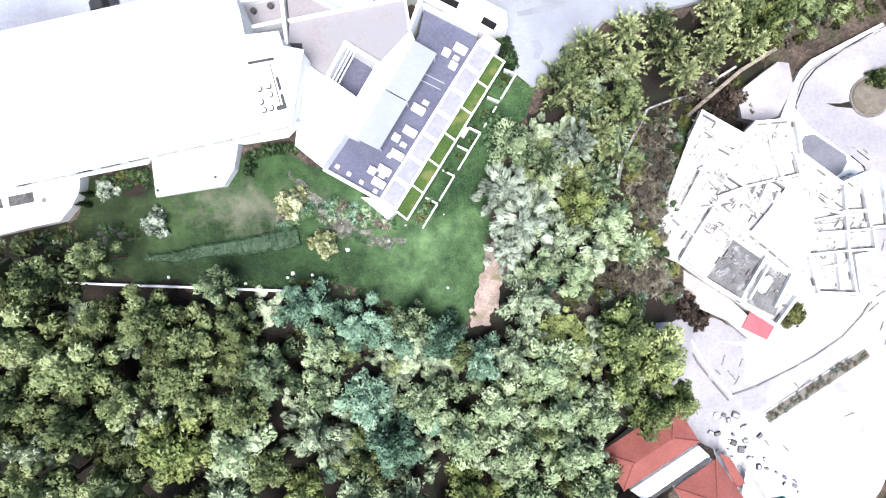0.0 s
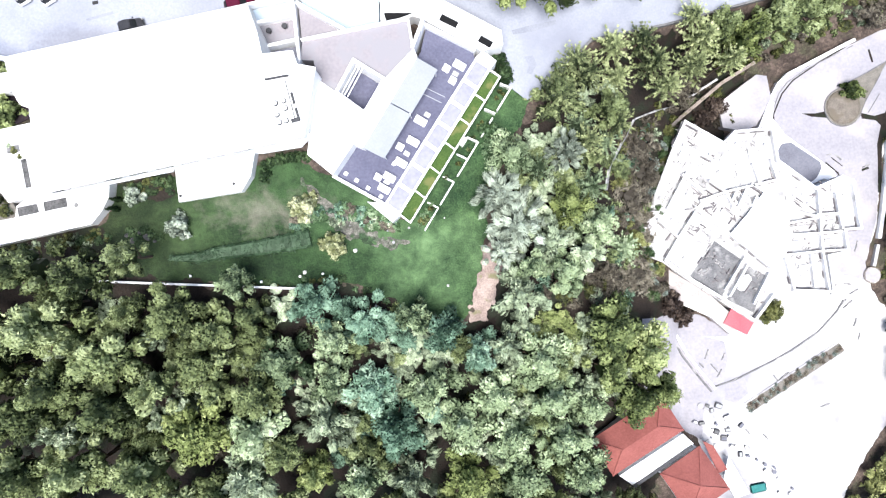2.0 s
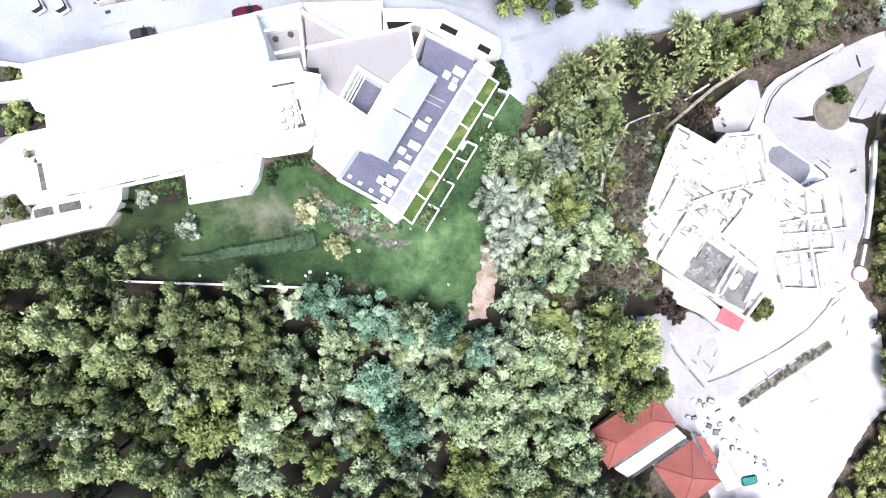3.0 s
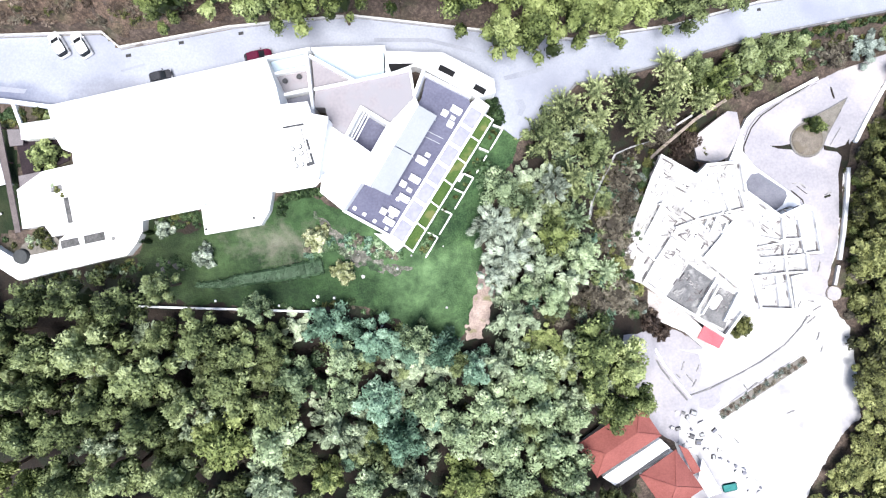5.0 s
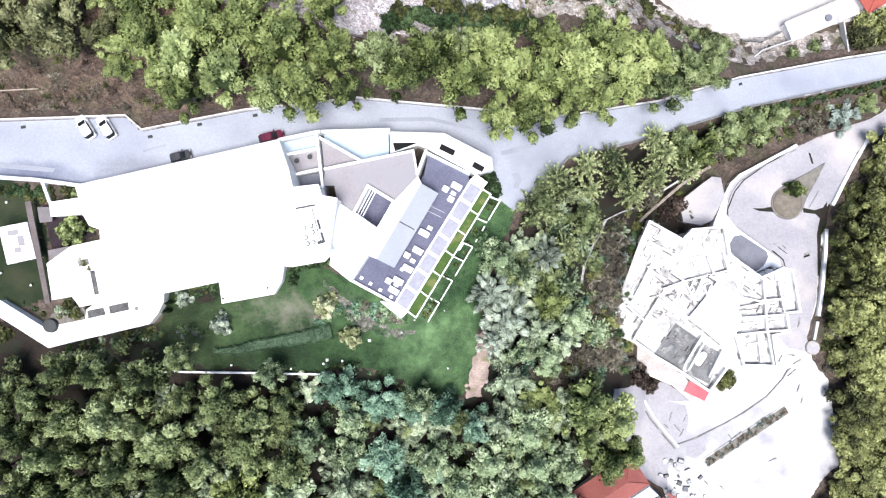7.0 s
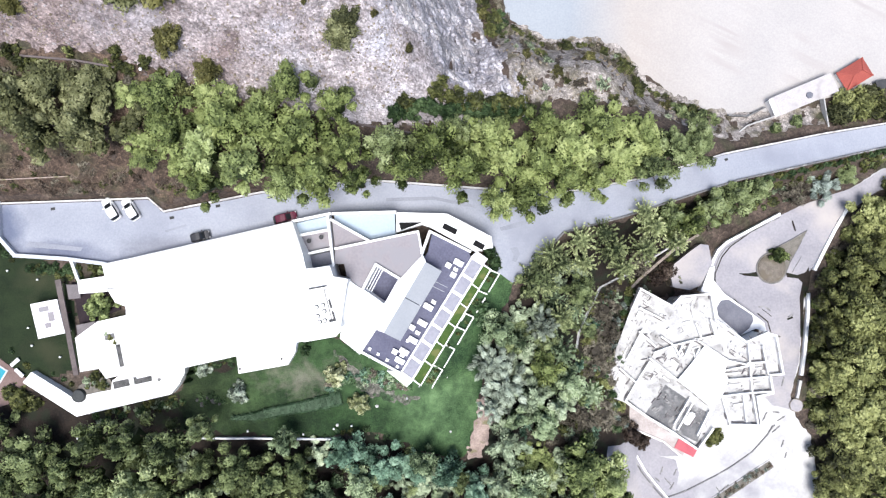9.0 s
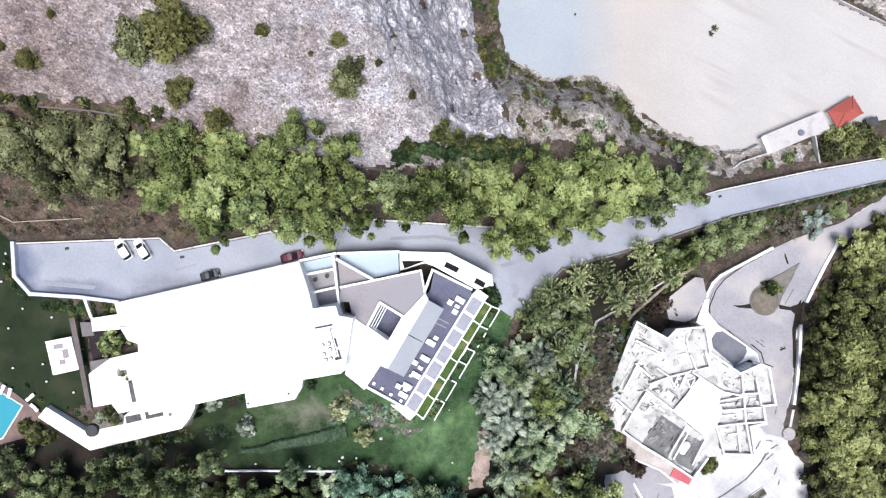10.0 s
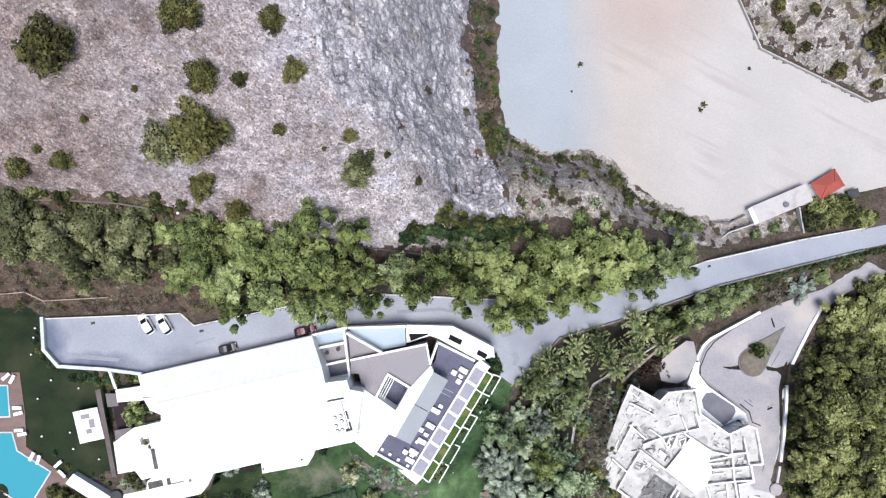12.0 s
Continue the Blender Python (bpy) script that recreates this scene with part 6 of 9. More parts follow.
part("beam", bar((-62.7, 22.0), (-61.2, 14.0), 0.9, 2.7, 2.95), BEAMBROWN, pergola)
part("beam", bar((-61.2, 14.2), (-59.8, 6.6), 0.8, 2.7, 2.92), BEAMBROWN, pergola)
for f in (0.03, 0.35, 0.66, 0.97):
    p = along((-62.7, 22.0), (-59.8, 6.6), f)
    part("post", block(p[0], p[1], 0.2, 2.7, 0.2, 0.2), WOODDARK, pergola)
part("side_roof", prism([(-61.6, 21.2), (-59.4, 21.2), (-59.3, 19.0), (-61.2, 18.8)], 2.2, 2.4), WOODGREY, pergola)
part("side_roof", prism([(-60.0, 14.6), (-57.0, 15.2), (-56.8, 13.6), (-59.8, 13.0)], 2.2, 2.4), WOODGREY, pergola)
part("floor", prism([(-61.5, 21.5), (-53.8, 21.5), (-53.5, 17.0), (-60.0, 14.0)], 0.2, 0.95), PLUM, pergola)

# pool garden
POOLDECK = [(-100, 24.9), (-77.6, 24.9), (-76.6, 17.4), (-76.4, 11.6), (-68.4, 5.4), (-71.9, 1.6), (-100, -6)]
structure("pool_deck", prism(POOLDECK, -1, 1.0), PAVER, "red-brown paved deck round the swimming pools", "paving")
for poly in ([(-98, 22.6), (-79.7, 22.6), (-79.3, 17.0), (-98, 16.4)], [(-98, 14.2), (-78.9, 14.2), (-78.0, 10.9), (-72.0, 7.1), (-75.4, 1.6), (-77.2, 1.3), (-80.8, 3.7), (-98, 8)]):
    pool = thing("swimming_pool", poly[1][0], poly[1][1], 1.0, "turquoise swimming pool with a pale stone rim", "pool", "swimming pools")
    part("water", prism(poly, 0.9, 1.02), POOLWATER, pool)
    for a, b in zip(poly, poly[1:]):
        part("rim", bar(a, b, 0.26, 0.95, 1.08, grow=0.1), CONCRETE, pool)


def pool_lounger(x, y, turn):
    ob = thing("sun_lounger", x, y, 1.0, "white sun lounger beside the pool", "sun lounger", "loungers beside the pool")
    part("frame", block(x, y, 1.2, 1.32, 1.75, 0.58, turn, bevel=0.03), CUSHION, ob)
    c, s = math.cos(radians(turn)), math.sin(radians(turn))
    part("backrest", block(x + c * 0.6, y + s * 0.6, 1.32, 1.5, 0.6, 0.56, turn, bevel=0.03), CUSHION, ob)
    for u in (-0.8, 0.8):
        for v in (-0.26, 0.26):
            part("leg", block(x + c * u - s * v, y + s * u + c * v, 1.0, 1.2, 0.06, 0.06, turn), METAL, ob)


for x, y, turn in ((-77.9, 18.6, 0), (-77.7, 17.6, 15), (-77.6, 14.6, 5), (-77.0, 13.9, 10), (-75.3, 9.9, 60), (-74.1, 9.3, 70), (-70.6, 8.5, 40), (-69.9, 6.8, -40), (-79.9, 24.2, 40), (-78.8, 23.7, 60)):
    pool_lounger(x, y, turn)

for x, y in ((-71.8, 23.5), (-66.9, 22.0), (-74.2, 20.2), (-68.5, 14.1), (-73.5, 13.5), (-67.8, 11.2), (-63.3, 9.3), (-70.5, 25.9), (-75.4, 28.1), (-75.0, 31.1), (-74.7, 32.8), (-60.5, -4.0), (-19.0, -3.5), (-16.1, -3.2), (-24.0, -4.2), (-33.0, -3.4)):
    g = spot(x, y)
    lamp = thing("garden_lamp", x, y, g, "white globe garden lamp on a short post", "lamp", "globe lamps on the lawn")
    part("post", disc(x, y, g - 0.1, g + 0.35, 0.05, n=8), METAL, lamp)
    bm = bmesh.new()
    bmesh.ops.create_icosphere(bm, subdivisions=2, radius=0.19, matrix=Matrix.Translation((x, y, g + 0.5)))
    part("globe", bm, CUSHION, lamp)


# ---------------------------------------------------------------- walls and fences
def wall_run(name, points, wide, up, material, label, category, down=1.0, height=road_height):
    ob = thing(name, points[0][0], points[0][1], float(height(points[0][0])), label, category)
    for a, b in zip(points, points[1:]):
        za, zb = float(height(a[0])), float(height(b[0]))
        part("wall_section", bar(a, b, wide, (za - down, zb - down), (za + up, zb + up), grow=wide * 0.4), material, ob)
    return ob


def shifted(points, dy):
    return [(x, y + dy) for x, y in points]


wall_run("retaining_wall", shifted(ROAD_N[:4], 0.2), 0.22, 1.0, STAINED, "low stained white wall above the parking bay", "wall")
wall_run("retaining_wall", shifted(ROAD_N[3:6], 0.2), 0.3, 0.8, CONCRETE, "low pale wall along the road below the trees", "wall")
wall_run("retaining_wall", shifted(ROAD_N[5:9], 0.2), 0.28, 0.6, CONCRETE, "low pale kerb wall along the road below the trees", "wall")
wall_run("retaining_wall", shifted(ROAD_N[8:11], 0.2), 0.24, 0.8, STAINED, "low stained white wall along the lower road", "wall")
wall_run("parking_wall", [(-73.3, 34.6), (-73.0, 29.0), (-70.4, 26.0), (-62.2, 25.4), (-55.6, 24.5)], 0.6, 0.9, BAYWALL, "pale blue-grey wall round the parking bay", "wall")
wall_run("garden_wall", [(-61.2, 25.2), (-60.2, 22.4), (-59.4, 20.4)], 0.45, 1.0, WHITE, "white garden wall at the parking bay", "wall")
wall_run("road_parapet", [(17.5, 26.0), (20.7, 29.3), (31.6, 32.0), (42.0, 35.2), (53.7, 38.8), (71.1, 42.6), (85.0, 45.6)], 0.3, 0.5, DARKFLOOR, "low dark kerb wall along the road's lower edge", "wall")
for k, (x, y) in enumerate([(-64.5, 33.6), (-45.0, 32.0), (-37.5, 33.9), (-29.0, 35.3), (51.5, 42.6)]):
    z = float(road_height(x))
    box = thing("drain_grate", x, y, z, "small dark drain grate at the road's edge", "drain", "drain grates along the road")
    part("grate", block(x, y, z - 0.05, z + 0.05, 0.75, 0.45, 12, bevel=0.02), BLACK, box)

fence = thing("fence", -32, -4.3, spot(-32, -4.3), "white rail fence at the lower edge of the lawn", "fence")
F0, F1 = (-44.5, -4.0), (-19.5, -5.1)
for k in range(15):
    p = along(F0, F1, k / 14)
    g = spot(*p)
    part("post", block(p[0], p[1], g - 0.2, g + 0.95, 0.12, 0.12), WHITE, fence)
for k in range(14):
    a, b = along(F0, F1, k / 14), along(F0, F1, (k + 1) / 14)
    ga, gb = spot(*a), spot(*b)
    for up in (0.85, 0.4):
        part("rail", bar(a, b, 0.26, (ga + up, gb + up), (ga + up + 0.12, gb + up + 0.12)), WHITE, fence)

ob = thing("fence", 28.2, 19.3, spot(28.2, 19.3), "pale wire fence on a thin concrete foot along the slope", "fence")
SLOPEFENCE = [(23.4, 8.6), (24.0, 11.9), (28.2, 19.3), (31.4, 20.7), (35.0, 21.8)]
for a, b in zip(SLOPEFENCE, SLOPEFENCE[1:]):
    n = max(2, int(math.dist(a, b) / 2.2))
    for k in range(n):
        p, q = along(a, b, k / n), along(a, b, (k + 1) / n)
        gp, gq = spot(*p), spot(*q)
        part("footing", bar(p, q, 0.2, (gp - 0.5, gq - 0.5), (gp + 0.35, gq + 0.35)), CONCRETE, ob)
        part("post", block(p[0], p[1], gp, gp + 1.7, 0.08, 0.08), METAL, ob)
        for up in (1.62, 1.1):
            part("rail", bar(p, q, 0.05, (gp + up, gq + up), (gp + up + 0.05, gq + up + 0.05)), METAL, ob)
DITCHWALL = surface("mossy_brown_concrete", (0.17, 0.138, 0.118), (0.31, 0.262, 0.232), 1.5, fine=8, bump=0.4, third=(0.12, 0.11, 0.07), third_size=0.8, third_from=0.56)
for points, wide, up, material, label in (([(34.6, 18.6), (37.0, 20.7), (39.4, 22.7), (43.2, 25.9), (48.2, 29.0)], 0.5, 0.75, DITCHWALL, "rough brown concrete wall along the ditch on the slope"), ([(37.6, 23.3), (40.0, 24.9), (42.4, 26.4)], 0.3, 0.7, CONCRETE, "thin pale concrete wall beside the ditch")):
    ob = thing("retaining_wall", points[0][0], points[0][1], spot(*points[0]), label, "wall")
    for a, b in zip(points, points[1:]):
        za, zb = max(spot(*a), -18.9), max(spot(*b), -18.9)
        part("wall_section", bar(a, b, wide, (za - 2.2, zb - 2.2), (za + up, zb + up), grow=0.1), material, ob)

# footpath rails on the west bank
ob = thing("handrail", -70, 39, 6, "thin pale pipe along the path on the bank", "handrail")
for a, b in zip([(-80, 39.0), (-73.2, 39.5), (-70.8, 37.9), (-59.5, 38.4)], [(-73.2, 39.5), (-70.8, 37.9), (-59.5, 38.4)]):
    part("pipe", bar(a, b, 0.17, (spot(*a) + 0.9, spot(*b) + 0.9), (spot(*a) + 1.1, spot(*b) + 1.1), grow=0.06), EARTHTAN, ob)
    for p in (a, along(a, b, 0.5)):
        part("support", block(p[0], p[1], spot(*p) - 0.3, spot(*p) + 0.95, 0.12, 0.12), CONCRETE, ob)

points = [(-70, 54.4), (-60, 54.2), (-53, 53.8), (-46.4, 52.6), (-37.6, 50.8), (-29, 49.0), (-20.3, 47.5), (-13.6, 46.5), (-5.1, 45.4), (3, 45.0)]
ob = thing("retaining_wall", -46.4, 52.6, spot(-46.4, 52.6), "low dark stone wall along the foot of the hill", "wall")
for a, b in zip(points, points[1:]):
    part("wall_section", bar(a, b, 0.28, (spot(*a) - 1.5, spot(*b) - 1.5), (spot(*a) + 0.5, spot(*b) + 0.5), grow=0.15), BEAMBROWN, ob)
for x, y in ((-67.3, 53.1), (-43.0, 52.1)):
    g = spot(x, y)
    post = thing("path_lamp", x, y, g, "small white lamp on a post at the hill's foot", "lamp", "path lamps")
    part("post", disc(x, y, g - 0.2, g + 2.2, 0.05, n=8), METAL, post)
    bm = bmesh.new()
    bmesh.ops.create_icosphere(bm, subdivisions=2, radius=0.24, matrix=Matrix.Translation((x, y, g + 2.4)))
    part("globe", bm, CUSHION, post)

# quarry fence
ob = thing("quarry_fence", 64.8, 87.4, LOT_Z, "concrete block wall along the quarry edge", "wall")
for a, b in (((60.3, 98.0), (64.8, 87.4)), ((64.8, 87.4), (87.0, 76.2)), ((52, 130), (60.3, 98.0))):
    part("wall_section", bar(a, b, 0.24, LOT_Z - 0.3, LOT_Z + 0.9, grow=0.1), SLABGREY, ob)


# ---------------------------------------------------------------- the unfinished house
shell = thing("unfinished_house", 46, 4, YARD_Z, "roofless whitewashed concrete house shell with open rooms", "house")
FLOOR_Z, TOP_Z = -14.0, -13.0
SLAB = [(35.6, 19.2), (41.5, 15.6), (43.2, 17.5), (48.8, 18.0), (49.6, 13.0), (55.2, 9.0), (59.0, 10.8), (60.7, 10.3), (61.9, 3.1), (59.5, 2.9), (60.0, -0.4), (57.2, -1.0), (57.9, -6.3), (48.9, -6.8), (46.1, -10.8), (36.6, -4.7), (32.7, -1.9), (27.6, 0.2), (30.7, 6.2), (34.2, 15.4)]
part("floor_slab", prism(SLAB, FLOOR_Z - 0.35, FLOOR_Z), SHELLFLOOR, shell)
part("lower_storey", prism([(p[0] + (46 - p[0]) * 0.04, p[1] + (4 - p[1]) * 0.04) for p in SLAB], YARD_Z - 2.5, FLOOR_Z - 0.35), SHELLWALL, shell)
OUTERWALL = [[(35.8, 19.0), (41.5, 15.8), (43.2, 17.5), (48.7, 18.0), (49.5, 13.2), (55.1, 9.1), (59.0, 10.8), (60.6, 10.2), (61.8, 3.2), (59.4, 3.0), (59.9, -0.3), (57.0, -0.9), (57.7, -6.2), (51.9, -6.0)], [(35.8, 19.0), (34.2, 15.5)], [(32.9, -1.6), (36.7, -4.4), (41.6, -7.4), (46.0, -10.5), (48.8, -6.8)]]
INNER = [
    [(35.7, 15.5), (40.4, 13.0)], [(36.0, 11.4), (33.2, 6.2)], [(35.5, 11.1), (38.5, 8.4)], [(38.2, 7.3), (41.8, 8.6), (49.5, 10.4)], [(39.5, 10.2), (41.8, 8.6)],
    [(37.4, 6.2), (45.2, 0.1), (48.4, -2.6)], [(37.3, 5.6), (34.8, 1.8), (32.9, -1.4)], [(31.9, 4.4), (34.8, 1.8)], [(45.8, 9.7), (51.8, 5.7), (55.4, 4.9)], [(45.9, 12.6), (46.9, 9.9)], [(48.6, 13.2), (49.5, 10.2)],
]
INNER_EAST = [
    [(55.5, 8.7), (56.1, 0.0), (57.1, -5.8)], [(58.2, 8.2), (59.1, 3.2)], [(55.4, 5.2), (58.4, 5.4)], [(51.2, 3.9), (55.4, 4.7)], [(51.8, 2.2), (58.9, 2.7)], [(50.6, -0.8), (56.1, -0.2), (59.9, 0.0)], [(50.6, -1.0), (51.9, -5.8)], [(54.5, -0.5), (55.0, -5.4)],
    [(44.6, -1.2), (41.8, -5.8)], [(45.0, -2.3), (42.4, -6.8)], [(48.2, -3.6), (46.0, -7.9)], [(41.8, 8.6), (43.0, 6.4)], [(43.6, 9.0), (42.6, 7.0)], [(45.0, 9.2), (43.8, 6.6)],
]
for line in OUTERWALL:
    for a, b in zip(line, line[1:]):
        part("outer_wall", bar(a, b, 0.36, FLOOR_Z, TOP_Z, grow=0.18), SHELLWALL, shell)
for k, line in enumerate(INNER + INNER_EAST):
    for a, b in zip(line, line[1:]):
        part("partition_wall", bar(a, b, 0.28, FLOOR_Z, TOP_Z - 0.06 - 0.02 * (k % 5), grow=0.15), SHELLWALL, shell)
for poly in ([(40.4, 1.3), (44.4, -1.5), (41.5, -6.9), (36.6, -4.1)], [(45.2, -2.4), (48.2, -3.9), (46.2, -9.4), (42.2, -7.4)]):
    part("dark_floor", prism(poly, FLOOR_Z - 0.05, FLOOR_Z + 0.03), DARKFLOOR, shell, "bare dark stained concrete floor")
part("plaster_mound", block(44.6, -4.9, FLOOR_Z, FLOOR_Z + 0.9, 1.2, 2.6, -35, bevel=0.25), SHELLWALL, shell, "white mound of plaster")
part("upper_slab", prism([(47.4, 8.5), (51.6, 5.5), (51.0, 3.6), (51.8, 2.2), (50.5, -0.9), (48.3, -2.5), (42.4, 2.3), (44.9, 5.2)], TOP_Z - 0.35, TOP_Z - 0.1), WHITE, shell, "bright white roof slab over the middle rooms")
part("side_terrace", prism([(27.8, 0.0), (31.0, -1.8), (33.0, -2.0), (41.1, -7.0), (45.5, -11.0), (44.6, -13.2), (41.1, -10.2), (32.2, -6.4)], YARD_Z - 1.5, -17.6), PINKSLAB, shell, "pinkish bare concrete side terrace")
for a, b in (((30.9, -1.9), (32.2, -6.2)), ((32.2, -6.3), (41.1, -10.2)), ((41.1, -10.2), (44.6, -13.2))):
    part("terrace_kerb", bar(a, b, 0.3, -18.2, -17.3), SHELLWALL, shell)
HEAPS = [(37.3, 6.3, 9, 0.6), (39.6, 6.2, 8, 0.5), (42.0, 5.8, 6, 0.35), (38.8, 8.3, 7, 0.5), (36.8, 10.4, 5, 0.3), (37.9, 3.0, 8, 0.5), (30.9, 5.4, 7, 0.5), (40.2, 14.0, 4, 0.3), (37.0, 16.6, 7, 0.5), (30.4, 3.6, 6, 0.5), (33.9, 1.8, 6, 0.5), (54.6, 3.5, 7, 0.6), (52.7, -0.8, 4, 0.5), (56.6, 9.3, 4, 0.4), (55.6, 7.8, 4, 0.4), (43.4, 4.4, 5, 0.6), (53.6, 6.2, 5, 0.6), (39.6, -1.2, 7, 0.8), (42.0, -3.6, 7, 0.7), (46.4, -5.6, 8, 0.7), (40.0, -4.6, 6, 0.8)]
OPENINGS = [[(43.2, 7.9), (44.3, 8.4), (44.8, 7.2), (43.8, 6.6)], [(45.4, 7.9), (46.6, 8.3), (47.0, 6.4), (45.9, 5.8)]]
# loose rubble in the rooms
rubble = random.Random(8)
debris, planks = bmesh.new(), bmesh.new()
for k in range(620):
    x, y = rubble.uniform(29, 61), rubble.uniform(-10, 18)
    if float(edge(np.array([x]), np.array([y]), SLAB)[0]) > -0.7 or (36 < x < 48.5 and -8.5 < y < 1.8):
        continue
    s = rubble.uniform(0.08, 0.3)
    if k % 5 or math.sin(x * 1.1 + 2) * math.sin(y * 0.9) < 0.1:
        block(x, y, FLOOR_Z, FLOOR_Z + s * 0.7, s, s * rubble.uniform(0.5, 1.6), rubble.uniform(0, 180), debris)
    else:
        block(x, y, FLOOR_Z, FLOOR_Z + 0.12, rubble.uniform(0.25, 1.1), rubble.uniform(0.05, 0.11), rubble.choice((-35, 55, 10, 100, rubble.uniform(0, 180))), planks)
for x0, y0 in ((36.6, 17.4), (35.6, 13.6), (37.6, 3.2), (39.4, 2.0), (43.4, 7.0), (33.2, 8.0), (38.6, 9.8), (45.4, 7.8), (52.4, 3.2), (54.0, 0.6), (54.4, -2.0), (56.8, 5.0), (38.8, -3.4), (40.6, -2.0), (42.6, -4.4), (46.6, -4.6), (47.2, -6.0), (40.0, 0.2), (58.2, 3.8), (46.0, 15.4)):
    for k in range(11):
        x, y = x0 + rubble.gauss(0, 0.7), y0 + rubble.gauss(0, 0.7)
        block(x, y, FLOOR_Z, FLOOR_Z + rubble.uniform(0.08, 0.3), rubble.uniform(0.1, 0.7), rubble.uniform(0.06, 0.2), rubble.choice((-35, 55, rubble.uniform(0, 180))), planks)
# dark strips standing in for shade lines at the walls' feet, and heaps of broken boards
dark_strips = bmesh.new()
for line in OUTERWALL + INNER + INNER_EAST:
    for a, b in zip(line, line[1:]):
        long = math.dist(a, b)
        side = ((b[1] - a[1]) / long, (a[0] - b[0]) / long)
        for side_sign in (1, -1):
            at = rubble.uniform(0.0, 0.8)
            while at < long - 0.5:
                run = min(rubble.uniform(0.5, 2.4), long - at - 0.2)
                if rubble.random() < 0.5 and run > 0.2:
                    off = side_sign * rubble.uniform(0.24, 0.34)
                    p, q = along(a, b, at / long), along(a, b, (at + run) / long)
                    bar((p[0] + side[0] * off, p[1] + side[1] * off), (q[0] + side[0] * (off + rubble.uniform(-0.04, 0.06)), q[1] + side[1] * off), rubble.uniform(0.06, 0.13), FLOOR_Z, FLOOR_Z + rubble.uniform(0.1, 0.6), dark_strips)
                at += run + rubble.uniform(0.3, 1.4)
for x0, y0, n, reach in HEAPS:
    for k in range(n):
        x, y = x0 + rubble.gauss(0, reach), y0 + rubble.gauss(0, reach)
        block(x, y, FLOOR_Z, FLOOR_Z + rubble.uniform(0.1, 0.45), rubble.uniform(0.3, 1.3), rubble.uniform(0.05, 0.14), rubble.choice((-35, 55, -35, 55, 8, rubble.uniform(0, 180))), dark_strips)
tagged(part("dark_strips", dark_strips, WOODGREY), "dark strips put in for the shade along the unfinished walls, with heaps of broken boards", "timber", kind="stuff")
# No hole is cut: the shade down each opening is a dark plate.
for poly in OPENINGS:
    part("floor_opening", prism(poly, FLOOR_Z - 0.1, FLOOR_Z + 0.05), DARKFLOOR, shell, "stair opening in the slab, its dark painted on a flat plate")
    for a, b in zip(poly, poly[1:] + poly[:1]):
        part("opening_kerb", bar(a, b, 0.18, FLOOR_Z, FLOOR_Z + 0.35, grow=0.08), SHELLWALL, shell)
tagged(part("rubble", debris, SLABGREY), "scattered grey rubble in the open rooms", "rubble", kind="stuff")
tagged(part("planks", planks, WOODPALE), "scattered weathered timber in the open rooms", "timber", kind="stuff")
# low brick rows, sills and bare column stubs
SILLS_WEST = [(36.6, 17.0, 2.4, 0.2, -33, 0.25), (37.4, 16.0, 2.0, 0.2, -33, 0.2), (35.6, 14.2, 1.3, 0.9, 62, 0.5), (34.2, 10.5, 0.2, 2.2, -27, 0.3), (33.0, 7.4, 0.2, 1.8, -27, 0.3), (42.0, 5.4, 1.6, 0.5, -40, 0.5), (43.2, 6.6, 1.4, 0.3, 55, 0.5), (44.6, 7.6, 0.4, 1.8, -25, 0.6), (46.2, 7.0, 0.4, 1.8, -25, 0.6), (39.0, 3.6, 1.6, 0.3, -38, 0.4)]
SILLS_EAST = [(38.0, 2.6, 1.2, 0.3, 52, 0.4), (40.4, 2.4, 1.4, 0.35, -38, 0.5), (52.6, 3.3, 2.6, 0.3, 5, 0.5), (53.0, 1.2, 3.0, 0.25, 5, 0.4), (53.8, -2.4, 2.0, 0.3, 8, 0.4), (57.6, 4.2, 1.0, 0.3, 5, 0.4), (57.3, 1.4, 1.2, 0.25, 5, 0.4), (45.4, 14.6, 0.25, 2.4, 12, 0.5), (44.4, 12.8, 1.8, 0.25, 12, 0.4), (31.5, 3.0, 0.25, 1.8, -30, 0.3)]
for x, y, sx, sy, turn, up in SILLS_WEST + SILLS_EAST:
    part("low_sill", block(x, y, FLOOR_Z, FLOOR_Z + up, sx, sy, turn), SHELLWALL, shell)
for x, y in ((37.0, 13.0), (39.6, 14.2), (41.0, 11.6), (34.0, 4.4), (36.2, 8.2), (50.2, 11.6), (52.6, 9.0), (54.2, 6.8), (47.8, 15.6), (43.6, 15.8)):
    part("column_stub", block(x, y, FLOOR_Z, FLOOR_Z + 0.6, 0.32, 0.32, -33), SHELLWALL, shell)
awn = thing("red_awning", 45.5, -11, -20, "faded red awning on posts beside the house shell", "awning")
part("cloth", prism([(44.2, -9.0), (48.0, -10.6), (46.6, -13.1), (43.0, -11.3)], -17.5, -17.4), PINKROOF, awn)
for x, y in ((44.4, -9.3), (47.6, -10.7), (46.5, -12.8), (43.3, -11.2)):
    part("post", disc(x, y, YARD_Z - 0.2, -17.5, 0.06, n=8), METAL, awn)
tank = thing("covered_pit", 55, 13, -18.2, "dark grey covered cistern set in a white apron", "cistern")
part("apron", prism([(50.4, 22.8), (48.6, 18.3), (49.4, 17.8), (49.8, 13.4), (55.3, 9.4), (59.0, 11.0), (61.1, 10.4), (60.6, 12.2), (57.4, 14.6), (53.0, 17.8), (51.0, 20.4), (51.3, 22.9)], YARD_Z - 1, -18.2), WHITE, tank)
